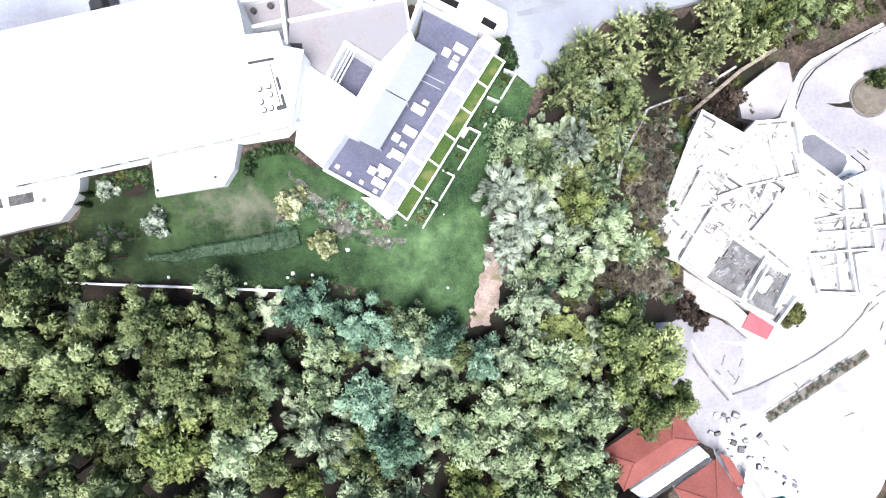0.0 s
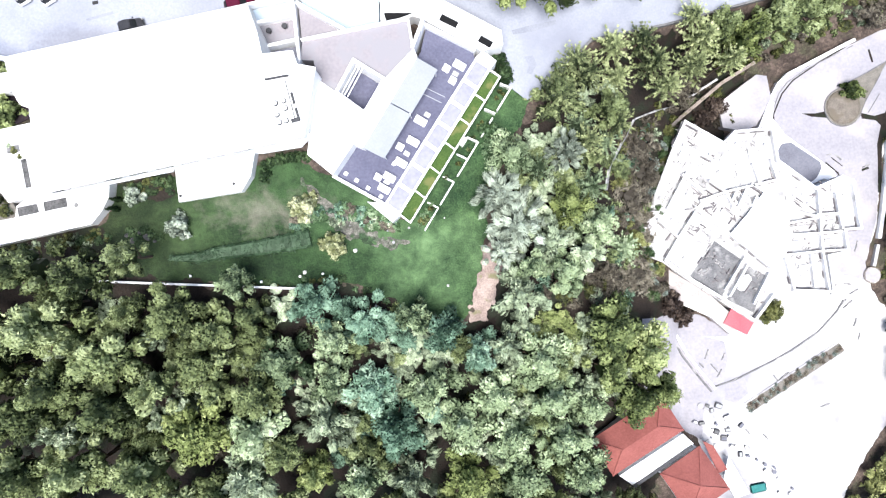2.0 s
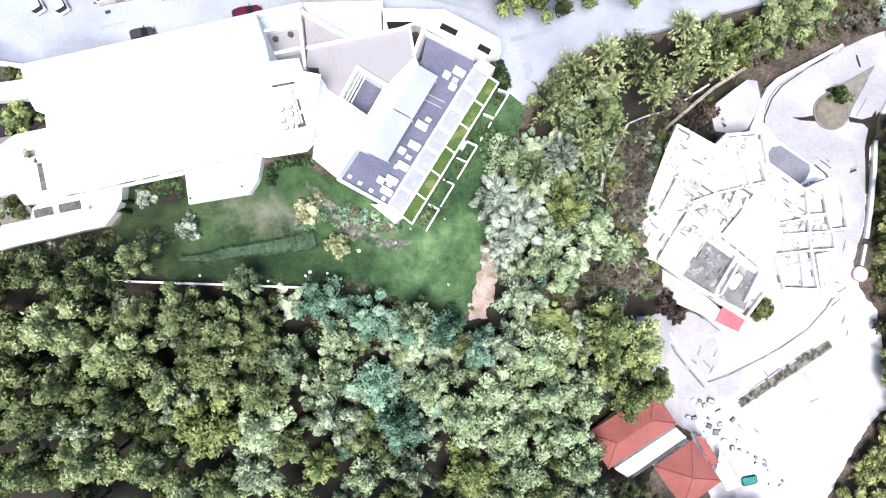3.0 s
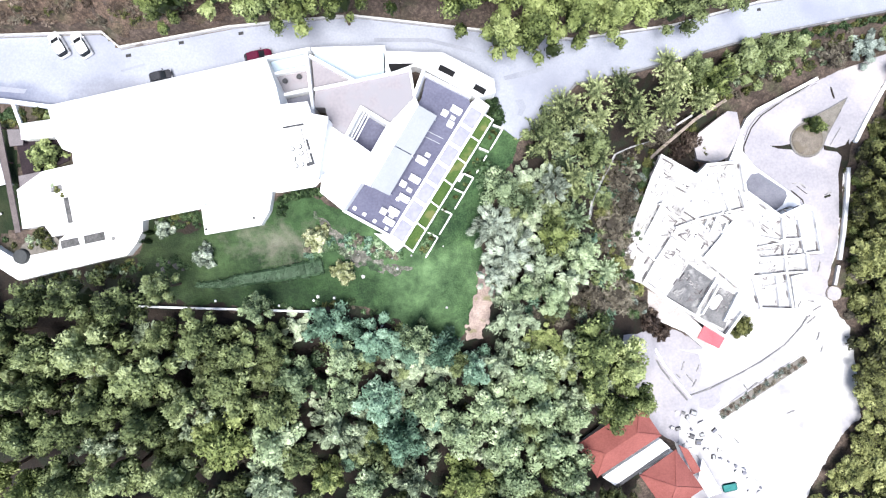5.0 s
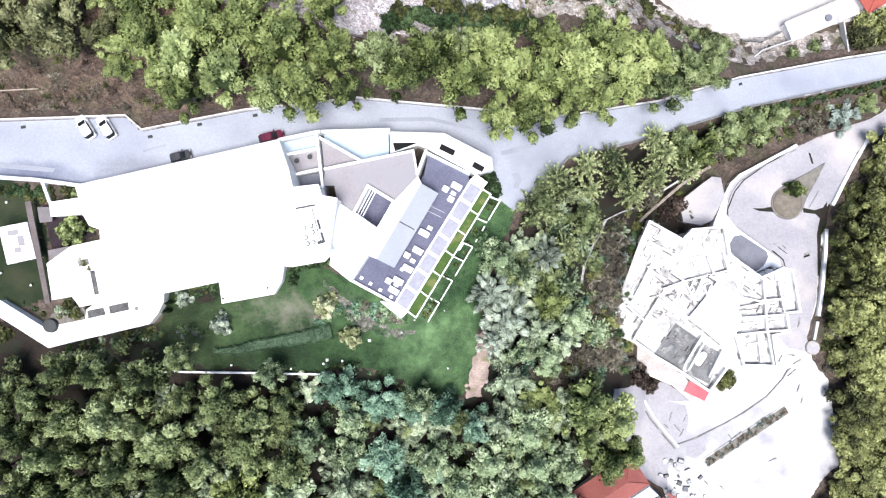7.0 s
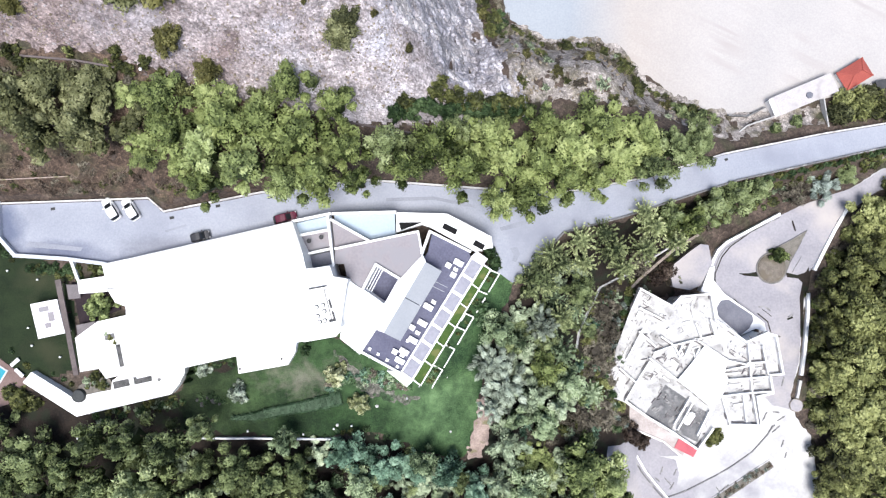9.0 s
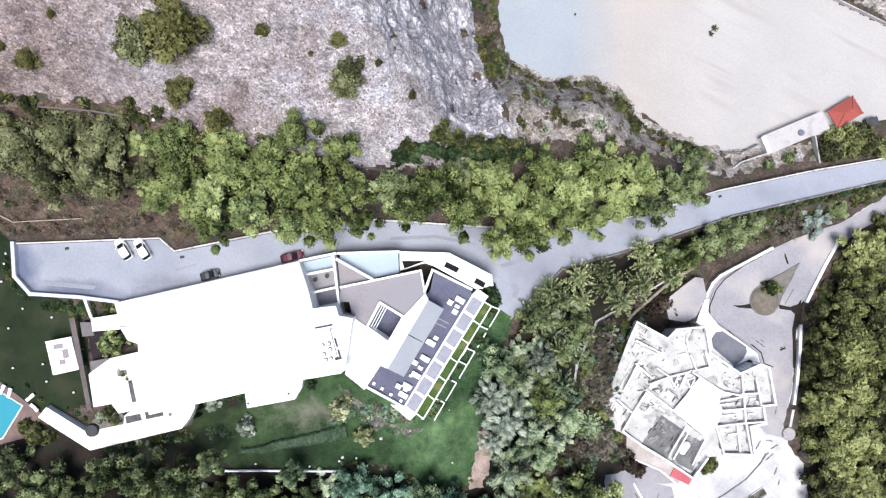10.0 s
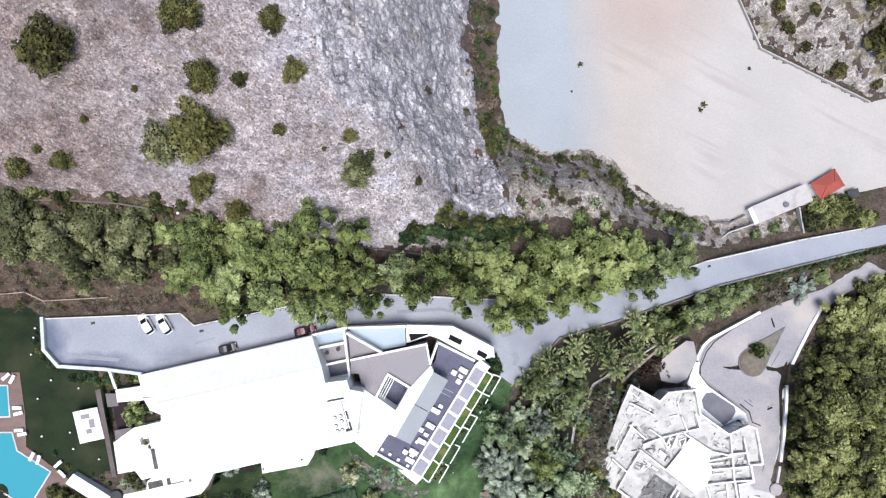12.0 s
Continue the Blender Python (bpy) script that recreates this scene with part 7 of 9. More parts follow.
part("cover", prism([(51.6, 15.1), (52.4, 16.4), (53.8, 16.6), (58.3, 13.6), (58.5, 12.6), (57.7, 11.1), (56.0, 9.8), (51.9, 13.4)], -18.4, -18.05), PITGREY, tank, "dark grey cover")
wall_run("drive_wall", [(64.2, 32.8), (59.6, 30.4), (56.9, 29.0), (54.0, 27.5), (52.4, 26.0), (51.4, 24.1), (50.7, 21.6), (51.0, 19.3), (53.4, 17.2), (57.2, 14.2), (60.8, 11.8)], 0.5, 1.2, WHITE, "curved white wall along the drive", "wall", height=lambda x: YARD_Z)
wall_run("drive_kerb", [(64.6, 32.2), (60.0, 29.9), (56.8, 28.2), (54.2, 26.4), (52.9, 24.6), (52.1, 22.4), (51.8, 20.6), (52.5, 18.8), (54.8, 16.8), (58.0, 14.4)], 0.12, 0.12, DARKFLOOR, "thin dark kerb along the drive's inner edge", "kerb", height=lambda x: YARD_Z)
wall_run("drive_wall", [(77.6, 34.0), (75.0, 29.6), (72.7, 25.2), (71.2, 22.2)], 0.6, 0.7, WHITE, "broken white wall along the drive below the woods", "wall", height=lambda x: YARD_Z)
wall_run("drive_wall", [(69.9, 17.4), (69.7, 13.0), (69.0, 6.0), (68.4, 2.0)], 0.55, 0.7, WHITE, "broken white wall along the drive below the woods", "wall", height=lambda x: YARD_Z)
wall_run("drive_wall", [(68.2, 0.6), (67.6, -2.4)], 0.5, 0.6, CONCRETE, "crumbling stub of wall along the drive", "wall", height=lambda x: YARD_Z)

isle = thing("traffic_island", 64, 23.5, YARD_Z, "raised stone-edged island with bushes in the drive", "island")
ISLE = [(63.0 + 2.95 * math.cos(a), 22.4 + 2.95 * math.sin(a)) for a in (2.2 + 0.3 * k for k in range(14))] + [(66.6, 23.6), (68.1, 26.2), (69.9, 29.7), (66.8, 27.9), (63.6, 26.3)]
part("soil_mound", prism(ISLE, YARD_Z - 0.2, YARD_Z + 0.2), HEDGESOIL, isle, "grey tapering paved tip")
bm = bmesh.new()
bmesh.ops.create_uvsphere(bm, u_segments=20, v_segments=8, radius=1.0, matrix=Matrix.Translation((63.0, 22.5, YARD_Z + 0.15)) @ Matrix.Diagonal((2.75, 2.75, 0.6, 1)))
part("crown_soil", bm, ISLESOIL, isle, "rounded heap of grey-brown earth and dry grass")
for a, b in zip(ISLE, ISLE[1:] + ISLE[:1]):
    part("kerb_stone", bar(a, b, 0.1, YARD_Z - 0.2, YARD_Z + 0.24, grow=0.04), DARKFLOOR, isle)
GUTTERS = [[(63.4, 32.0), (59.3, 29.6), (55.1, 26.7), (53.4, 24.6), (52.1, 21.4), (52.1, 19.8), (53.5, 17.7)], [(55.8, 16.5), (58.8, 13.4)], [(60.3, 13.7), (62.2, 12.1), (62.8, 9.9), (64.5, 9.2)], [(61.2, 14.5), (62.9, 13.2)], [(66.1, 12.6), (66.9, 12.9)], [(76.3, 31.6), (74.1, 28.8), (72.1, 25.6)], [(68.8, 24.6), (67.0, 21.6)]]
for k, line in enumerate(GUTTERS):
    wall_run("gutter", line, (0.2, 0.14, 0.2, 0.12, 0.35, 0.4, 0.1)[k], 0.07, FOREST if k < 6 else DARKFLOOR, "thin dark line of dirt along the drive's edge", "gutter", height=lambda x: YARD_Z)
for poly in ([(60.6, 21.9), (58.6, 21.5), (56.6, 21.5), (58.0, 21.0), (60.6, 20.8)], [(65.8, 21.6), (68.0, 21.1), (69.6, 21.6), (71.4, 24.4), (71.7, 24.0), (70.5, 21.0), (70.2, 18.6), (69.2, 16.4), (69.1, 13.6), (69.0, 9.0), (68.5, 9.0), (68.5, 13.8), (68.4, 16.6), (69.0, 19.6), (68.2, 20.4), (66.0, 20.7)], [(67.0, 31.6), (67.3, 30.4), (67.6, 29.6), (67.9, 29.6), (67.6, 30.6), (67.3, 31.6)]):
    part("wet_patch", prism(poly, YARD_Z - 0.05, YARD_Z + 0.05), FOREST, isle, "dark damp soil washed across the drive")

# yard hedge, kerbs and lower houses
wall_run("yard_kerb", [(42.4, -21.6), (45.8, -20.5), (51.8, -17.5), (54.8, -15.8), (58.9, -13.0), (61.9, -9.7), (62.9, -8.0)], 0.22, 0.15, DARKFLOOR, "thin dark kerb line across the yard", "kerb", height=lambda x: YARD_Z)
wall_run("yard_wall", [(35.8, -12.2), (38.2, -16.4), (40.4, -19.2), (42.5, -21.7)], 0.35, 0.6, WHITE, "stepped white wall at the yard's edge", "wall", height=lambda x: YARD_Z)
wall_run("yard_kerb", [(35.2, -12.6), (37.6, -16.8), (39.8, -19.6), (42.0, -22.2)], 0.22, 0.5, DARKFLOOR, "dark weathered kerb behind the stepped wall", "kerb", height=lambda x: YARD_Z)
strip_bed = thing("planting_strip", 56, -20, YARD_Z, "long raised planting strip with a brown dry hedge in the yard", "flower bed")
part("kerb", bar((47.8, -25.0), (62.8, -15.2), 2.0, YARD_Z - 0.3, YARD_Z + 0.12), CONCRETE, strip_bed)
part("soil", bar((48.0, -24.9), (62.6, -15.3), 1.5, YARD_Z, YARD_Z + 0.16), HEDGESOIL, strip_bed)
wall_run("yard_kerb", [(41.0, -25.0), (46.4, -29.8), (54.5, -36.8)], 0.25, 0.3, SLABGREY, "low grey kerb wall across the cluttered yard", "kerb", height=lambda x: YARD_Z)
structure("pavement", prism([(43.6, 23.4), (46.4, 25.6), (48.6, 27.2), (50.2, 27.0), (50.9, 23.5), (48.6, 19.3), (46.6, 18.4), (43.4, 19.0), (42.9, 21.4)], -22, -18.4), DRIVEWAY, "lilac-grey paving behind the curved wall", "pavement")
structure("pavement", prism([(36.6, -12.8), (40.0, -13.4), (44.2, -14.4), (44.8, -17.0), (44.2, -19.8), (42.8, -21.4), (40.6, -19.0), (38.4, -16.4)], YARD_Z - 0.2, YARD_Z + 0.02), DRIVEWAY, "grey stained corner of the concrete yard", "pavement")
structure("pavement", prism([(44.4, -21.0), (47.4, -20.2), (48.0, -22.6), (46.0, -24.2), (44.2, -23.6)], YARD_Z - 0.2, YARD_Z + 0.02), DRIVEWAY, "grey worn patch in the concrete yard", "pavement")
well = thing("well_cover", 67.4, -4.0, YARD_Z, "round beige concrete well cover beside the drive", "well")
part("ring", disc(67.4, -4.0, YARD_Z - 0.2, YARD_Z + 0.4, 1.3, n=24), BANKSOIL, well)
part("lid", disc(67.4, -4.0, YARD_Z + 0.4, YARD_Z + 0.46, 1.15, n=24), DRIVEWAY, well)
for x, y, long, turn in ((41.4, -16.4, 1.6, 70), (42.6, -18.6, 1.8, -50), (43.4, -19.4, 1.5, 60), (44.0, -16.8, 1.3, 65), (40.6, -18.2, 1.0, -45), (45.8, -20.4, 1.2, 20), (53.4, -20.0, 2.4, 38), (52.6, -20.6, 2.2, -52), (60.0, -24.5, 1.6, 20), (47.8, -28.6, 1.0, -50), (50.6, -29.4, 1.2, -45), (63.6, -8.6, 2.0, 40), (64.8, -11.4, 1.4, 70), (65.4, -13.6, 1.2, 75), (66.6, 13.2, 1.2, 20), (62.2, 14.6, 1.4, -40), (60.8, 15.0, 0.8, 10), (61.4, -6.2, 2.0, 60), (63.6, -5.4, 1.3, -10), (64.6, -6.6, 1.6, 30), (62.8, -8.4, 1.8, 45), (65.0, 0.6, 1.8, 75)):
    plank = thing("plank", x, y, YARD_Z, "weathered grey timber plank lying in the yard", "plank", "planks in the yard")
    part("board", block(x, y, YARD_Z, YARD_Z + 0.1, long, 0.18, turn), DARKFLOOR, plank)
    part("batten", block(x + 0.12, y + 0.1, YARD_Z + 0.1, YARD_Z + 0.16, long * 0.55, 0.12, turn + 16), WOODPALE, plank)
draped("ramp", sheet(np.arange(28, 45, 0.4), np.arange(-32, -10, 0.4), 0.16, None, None, lambda x, y: edge(x, y, [(30.0, -7.4), (32.4, -6.6), (41.0, -10.4), (45.2, -13.6), (38.4, -13.6), (38.4, -16.8), (42.6, -21.9), (41.2, -25.0), (40.4, -30.0), (32.5, -25.0), (30.0, -18.0)]) + 0.4 * ragged(x, y)), DRIVEWAY, "grey concrete ramp below the trees", "pavement")


def hip_house(x0, y0, x1, y1, wide, low, eave, ridge, label, tiles=None):
    """A tiled house whose ridge runs from one point to the other."""
    ob = thing("house", x0, y0, low, label, "house", "red-roofed houses")
    a, b = Vector((x0, y0)), Vector((x1, y1))
    d = (b - a).normalized()
    s = Vector((-d.y, d.x)) * wide / 2
    c = [a + s, a - s, b - s, b + s]
    inset = [p + (q - p) * 0.05 for p, q in zip(c, [c[2], c[3], c[0], c[1]])]
    part("wall", prism([tuple(p) for p in inset], low, eave), WHITE, ob)
    r0, r1 = a + d * wide / 2, b - d * wide / 2
    if (b - a).length <= wide:
        r0 = r1 = (a + b) / 2
    ends = [(r0.x, r0.y, ridge), (r1.x, r1.y, ridge)]
    cz = [(p.x, p.y, eave) for p in c]
    for quad in ([cz[0], cz[1], ends[0]], [cz[1], cz[2], ends[1], ends[0]], [cz[2], cz[3], ends[1]], [cz[3], cz[0], ends[0], ends[1]]):
        bm = bmesh.new()
        pts = []
        for p in quad:
            if p not in pts:
                pts.append(p)
        top = [bm.verts.new(p) for p in pts]
        under = [bm.verts.new((p[0], p[1], p[2] - 0.15)) for p in pts]
        bm.faces.new(top)
        bm.faces.new(under[::-1])
        for i in range(len(pts)):
            j = (i + 1) % len(pts)
            bm.faces.new((top[i], top[j], under[j], under[i]))
        part("roof_slope", bm, tiles or TERRACOTTA, ob)
    for p, q in ((cz[0], ends[0]), (cz[1], ends[0]), (cz[2], ends[1]), (cz[3], ends[1])):
        part("ridge_tiles", bar(p, q, 0.25, (p[2] - 0.05, q[2] - 0.05), (p[2] + 0.1, q[2] + 0.1)), tiles or TERRACOTTA, ob)
    return ob


hip_house(23.6, -31.2, 34.2, -24.3, 6.4, -22, -14.6, -12.6, "house with a red tiled hip roof among the trees")
hip_house(34.85, -37.0, 40.85, -32.8, 7.95, -23, -15.4, -12.8, "small house with a red tiled hip roof")
part("flat_roof", prism([(26.4, -34.0), (36.0, -27.7), (37.6, -29.2), (28.4, -35.4)], -22, -15.2), WHITE, thing("annex", 33, -29, -22, "white flat-roofed annex between the red roofs", "house"))

part("side_slope", prism([(39.6, -29.2), (41.2, -30.0), (43.4, -33.6), (42.0, -34.2)], -17.2, -17.0), TERRACOTTA, thing("lean_to", 41.5, -31.8, -17.2, "low red-tiled lean-to beside the small house", "roof"))
# No gutter here: a dark bar stands for the shade between two roofs.
part("gutter", bar((28.6, -35.6), (37.4, -29.5), 0.5, -15.9, -15.1), GRILLE, thing("gutter", 33, -32.4, -15.9, "dark bar put in for the shaded gap between the annex and the red roof", "gutter"))

# quarry office
OFFICEROOF = surface("stained_roof_felt", (0.36, 0.335, 0.34), (0.47, 0.445, 0.45), 2.5, fine=8, bump=0.15, third=(0.30, 0.28, 0.285), third_size=0.4, third_from=0.54, gap=0.15)
office = thing("quarry_office", 67.6, 55, LOT_Z, "long white flat-roofed site office at the quarry's edge", "building")
part("wall", prism([(61.2, 54.2), (72.6, 58.9), (74.1, 55.8), (62.5, 51.2)], LOT_Z - 1, -16.4), WHITE, office)
part("roof", prism([(61.0, 54.4), (72.7, 59.2), (74.3, 55.8), (62.4, 50.9)], -16.4, -16.2), OFFICEROOF, office, "pale pinkish-grey stained flat roof")
part("roof_edge", bar((61.3, 54.3), (62.6, 51.2), 0.9, -16.4, -16.08), WHITE, office)
part("roof_hatch", disc(68.6, 55.0, -16.2, -15.9, 0.6), PITGREY, office)
hip_house(75.2, 57.6, 80.2, 60.6, 4.0, LOT_Z, -17.0, -15.6, "small hut with a bright red hip roof at the quarry gate", HUTRED)
bin_box = thing("skip", 83.0, 57.2, LOT_Z, "dark metal skip beside the gate hut", "skip")
part("body", block(83.0, 57.2, LOT_Z - 0.2, LOT_Z + 1.3, 2.2, 1.6, 15, bevel=0.05), CARGREY, bin_box)
part("rim", block(83.0, 57.2, LOT_Z + 1.3, LOT_Z + 1.4, 2.3, 1.7, 15), GRILLE, bin_box)
wall_run("site_wall", [(52.6, 46.0), (57.0, 49.4), (62.4, 51.2)], 0.25, 0.4, SLABGREY, "low grey concrete wall beside the site office", "wall", height=lambda x: -16.6)
wall_run("site_wall", [(54.0, 51.6), (57.6, 51.4), (60.8, 53.0)], 0.25, 0.5, DARKFLOOR, "low dark wall at the quarry floor's edge", "wall", height=lambda x: -17.9)
wall_run("site_wall", [(71.6, 54.4), (72.4, 49.2)], 0.25, 0.4, SLABGREY, "low grey concrete wall beside the site office", "wall", height=lambda x: -16.9)


# ---------------------------------------------------------------- cars
def car(x, y, turn, paint, label, long=4.3, wide=1.8):
    g = float(road_height(x))
    ob = thing("car", x, y, g, label, "car", "parked cars")
    place = Matrix.Translation((x, y, g)) @ Matrix.Rotation(radians(turn), 4, "Z")

    def loft(sections, material, name, bm_label=""):
        bm = bmesh.new()
        rings = []
        for u, half, z0, z1, taper in sections:
            rings.append([bm.verts.new(place @ Vector((u * long, v, z))) for v, z in ((-half, z0), (half, z0), (half, (z0 + z1) / 2 + 0.08), (half * taper, z1), (-half * taper, z1), (-half, (z0 + z1) / 2 + 0.08))])
        for p, q in zip(rings, rings[1:]):
            for k in range(6):
                bm.faces.new((p[k], p[(k + 1) % 6], q[(k + 1) % 6], q[k]))
        bm.faces.new(rings[0])
        bm.faces.new(rings[-1])
        return part(name, bm, material, ob, bm_label)

    h = wide / 2
    loft([(-0.5, h * 0.62, 0.38, 0.66, 0.8), (-0.485, h * 0.8, 0.28, 0.8, 0.84), (-0.44, h * 0.93, 0.22, 0.9, 0.86), (-0.2, h, 0.2, 0.95, 0.88), (0.15, h, 0.2, 0.93, 0.88), (0.34, h * 0.97, 0.2, 0.85, 0.86), (0.43, h * 0.88, 0.2, 0.79, 0.84), (0.475, h * 0.74, 0.25, 0.72, 0.82), (0.5, h * 0.5, 0.35, 0.6, 0.8)], paint, "body")
    loft([(-0.47, h * 0.66, 0.88, 0.93, 0.9), (-0.42, h * 0.8, 0.88, 1.2, 0.78), (-0.36, h * 0.86, 0.88, 1.38, 0.74), (0.02, h * 0.88, 0.88, 1.42, 0.74), (0.14, h * 0.86, 0.88, 1.2, 0.78), (0.25, h * 0.72, 0.88, 0.93, 0.85)], CARGLASS, "glazing", "dark tinted car windows")
    loft([(-0.375, h * 0.62, 1.3, 1.36, 0.92), (-0.34, h * 0.74, 1.36, 1.44, 0.92), (-0.15, h * 0.79, 1.38, 1.49, 0.93), (0.02, h * 0.76, 1.36, 1.46, 0.92), (0.065, h * 0.62, 1.32, 1.38, 0.92)], paint, "roof")
    for v in (-1, 1):
        p = [place @ Vector((u * long, v * w_, z)) for u, w_, z in ((0.02, h * 0.68, 1.44), (0.25, h * 0.74, 0.94))]
        bm = bmesh.new()
        for q in p:
            bmesh.ops.create_cube(bm, size=0.09, matrix=Matrix.Translation(q))
        bmesh.ops.convex_hull(bm, input=bm.verts[:])
        part("pillar", bm, paint, ob)
    for u in (-0.31, 0.31):
        for v in (-1, 1):
            bm = bmesh.new()
            bmesh.ops.create_cone(bm, cap_ends=True, segments=14, radius1=0.31, radius2=0.31, depth=0.2, matrix=place @ Matrix.Translation((u * long, v * (h - 0.1), 0.31)) @ Matrix.Rotation(radians(90), 4, "X"))
            wheel = part("wheel", bm, BLACK, ob)
            bm = bmesh.new()
            bmesh.ops.create_cone(bm, cap_ends=True, segments=12, radius1=0.19, radius2=0.19, depth=0.03, matrix=place @ Matrix.Translation((u * long, v * (h + 0.005), 0.31)) @ Matrix.Rotation(radians(90), 4, "X"))
            part("rim", bm, METAL, wheel, "grey metal wheel rim")
    for v in (-1, 1):
        bm = bmesh.new()
        bmesh.ops.create_cube(bm, size=1, matrix=place @ Matrix.Translation((0.455 * long, v * h * 0.6, 0.66)) @ Matrix.Diagonal((0.2, 0.3, 0.14, 1)))
        part("headlight", bm, METAL, ob)
        bm = bmesh.new()
        bmesh.ops.create_cube(bm, size=1, matrix=place @ Matrix.Translation((0.16 * long, v * (h + 0.08), 0.95)) @ Matrix.Diagonal((0.14, 0.2, 0.12, 1)))
        part("mirror", bm, paint, ob)


car(-54.7, 33.4, 122, CARWHITE, "white hatchback parked at the wall of the bay", 4.0, 1.75)
car(-51.5, 33.4, 122, CARWHITE, "white hatchback parked beside another at the wall", 4.0, 1.75)
car(-40.2, 28.9, 14, CARGREY, "dark grey car parked against the villa", 3.3, 1.5)
car(-26.4, 31.9, 14, CARRED, "dark red car parked by the villa's corner", 4.0, 1.55)


# ---------------------------------------------------------------- shrubs, bushes and stones
BUSHES = [puff_mesh(70 + k, 1.0, 1.1, 12, 3, 0.27, 24, 0.15) for k in range(4)]
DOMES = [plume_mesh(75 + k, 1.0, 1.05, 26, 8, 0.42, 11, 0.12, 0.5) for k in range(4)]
SMALL = [puff_mesh(85 + k, 1.0, 1.0, 7, 2, 0.38, 18, 0.22) for k in range(3)]
TUFTS = [crown_mesh(80 + k, 1.0, 0.9, 7, 6, 9, 0.19, 0.34, True) for k in range(3)]


def stem_mesh():
    bm = bmesh.new()
    bmesh.ops.create_cone(bm, cap_ends=False, segments=5, radius1=0.16, radius2=0.06, depth=1.0, matrix=Matrix.Translation((0, 0, 0.5)))
    me = bpy.data.meshes.new("stem")
    bm.to_mesh(me)
    bm.free()
    me.materials.append(BARK)
    return me


STEM = stem_mesh()


def bush(x, y, r, tall, paint, label, group, name="bush", meshes=BUSHES, z=None):
    g = spot(x, y) if z is None else z
    ob = thing(name, x, y, g, label, "bush", group)
    if meshes is BUSHES and r < 1.25:
        meshes = SMALL
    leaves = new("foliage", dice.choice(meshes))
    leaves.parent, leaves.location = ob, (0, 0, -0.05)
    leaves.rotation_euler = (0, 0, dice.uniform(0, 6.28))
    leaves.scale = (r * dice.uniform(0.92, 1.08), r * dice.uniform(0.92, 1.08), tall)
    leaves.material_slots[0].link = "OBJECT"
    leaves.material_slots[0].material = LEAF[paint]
    for k in range(2):
        stem = new("stem", STEM)
        stem.parent, stem.scale, stem.location = ob, (0.4 * r, 0.4 * r, tall * 0.6), (0.12 * k, 0.06 * k, -0.1)


HILLBUSH = [(-59.0, 75.9, 4.7), (-40.3, 81.5, 3.2), (-37.7, 72.5, 2.8), (-32.5, 72.5, 1.3), (-27.7, 81.8, 2.2), (-24.6, 74.1, 2.1), (-26.9, 65.0, 1.2), (-38.4, 64.2, 4.7), (-43.6, 62.2, 3.3), (-65.5, 59.0, 2.0), (-59.0, 60.0, 1.8), (-62.0, 61.5, 0.8), (-39.3, 56.2, 2.4), (-34.8, 52.9, 2.1), (-16.2, 64.5, 1.3), (-15.8, 58.6, 2.8), (-14.7, 60.6, 2.3), (-5.6, 58.0, 0.9), (-55.0, 66.0, 0.7), (-47.5, 70.5, 0.6), (-20.5, 62.5, 0.5), (-10.6, 62.0, 0.7)]
for x, y, r in HILLBUSH:
    bush(x, y, r * 1.2, r * 1.1, 13 if (x, y) in ((-43.6, 62.2), (-15.8, 58.6), (-14.7, 60.6)) else 12, "dark olive rounded bush on the stony hill", "bushes on the hill", "bush", DOMES)
for x, y, r in ((-1.5, 51.6, 2.2), (1.5, 51.0, 2.6), (5.0, 50.0, 2.6), (-6.5, 49.8, 2.2), (9.0, 50.6, 2.8), (12.5, 51.0, 2.4), (-0.5, 53.6, 1.6)):
    bush(x, y, r, r * 0.9, 7, "dark dense bush at the foot of the rock", "bushes at the foot of the rock")
SCRUB = [(7.4, 70.1, 1.8), (9.0, 84.7, 1.4), (6.8, 92.0, 1.6), (23.0, 64.3, 1.8), (14.0, 59.9, 1.3), (31.9, 59.8, 1.9), (3.5, 73.5, 1.4), (46.4, 52.0, 2.4), (41.5, 53.2, 1.5), (8.6, 66.5, 1.9), (11.5, 66.6, 1.6), (17.0, 61.0, 1.4), (26.0, 60.5, 1.7), (36.0, 55.5, 1.8), (49.0, 50.6, 1.6), (30.0, 63.2, 1.4), (19.5, 57.0, 1.5), (34.5, 60.0, 1.3)]
for k, (x, y, r) in enumerate(SCRUB):
    bush(x, y, r, r * 0.8, (12, 7, 4, 7)[k % 4], "low scrub bush on the bank above the quarry", "scrub on the quarry bank")
for x, y, r in ((74.6, 51.4, 3.0), (78.2, 53.0, 3.8), (81.6, 52.8, 3.4), (84.6, 52.2, 2.6), (75.6, 54.2, 2.8), (80.6, 55.6, 2.4), (87.2, 52.4, 1.4)):
    bush(x, y, r, r * 1.2, (9, 12, 13)[int(x) % 3], "dark olive bush beside the site office", "bushes by the site office", "bush", DOMES)
for x, y, r in ((69.5, 91.0, 1.8), (73.5, 87.4, 1.5), (80.0, 82.6, 2.2), (88.0, 88.0, 5.0), (92.0, 93.0, 5.5), (86.0, 96.0, 4.5), (67.5, 95.5, 2.0), (74.0, 94.0, 1.6), (88.0, 79.6, 1.6), (94.0, 86.0, 4.0)):
    bush(x, y, r, r * 0.9, 12, "dark brownish-green bush beyond the quarry wall", "bushes beyond the quarry wall")
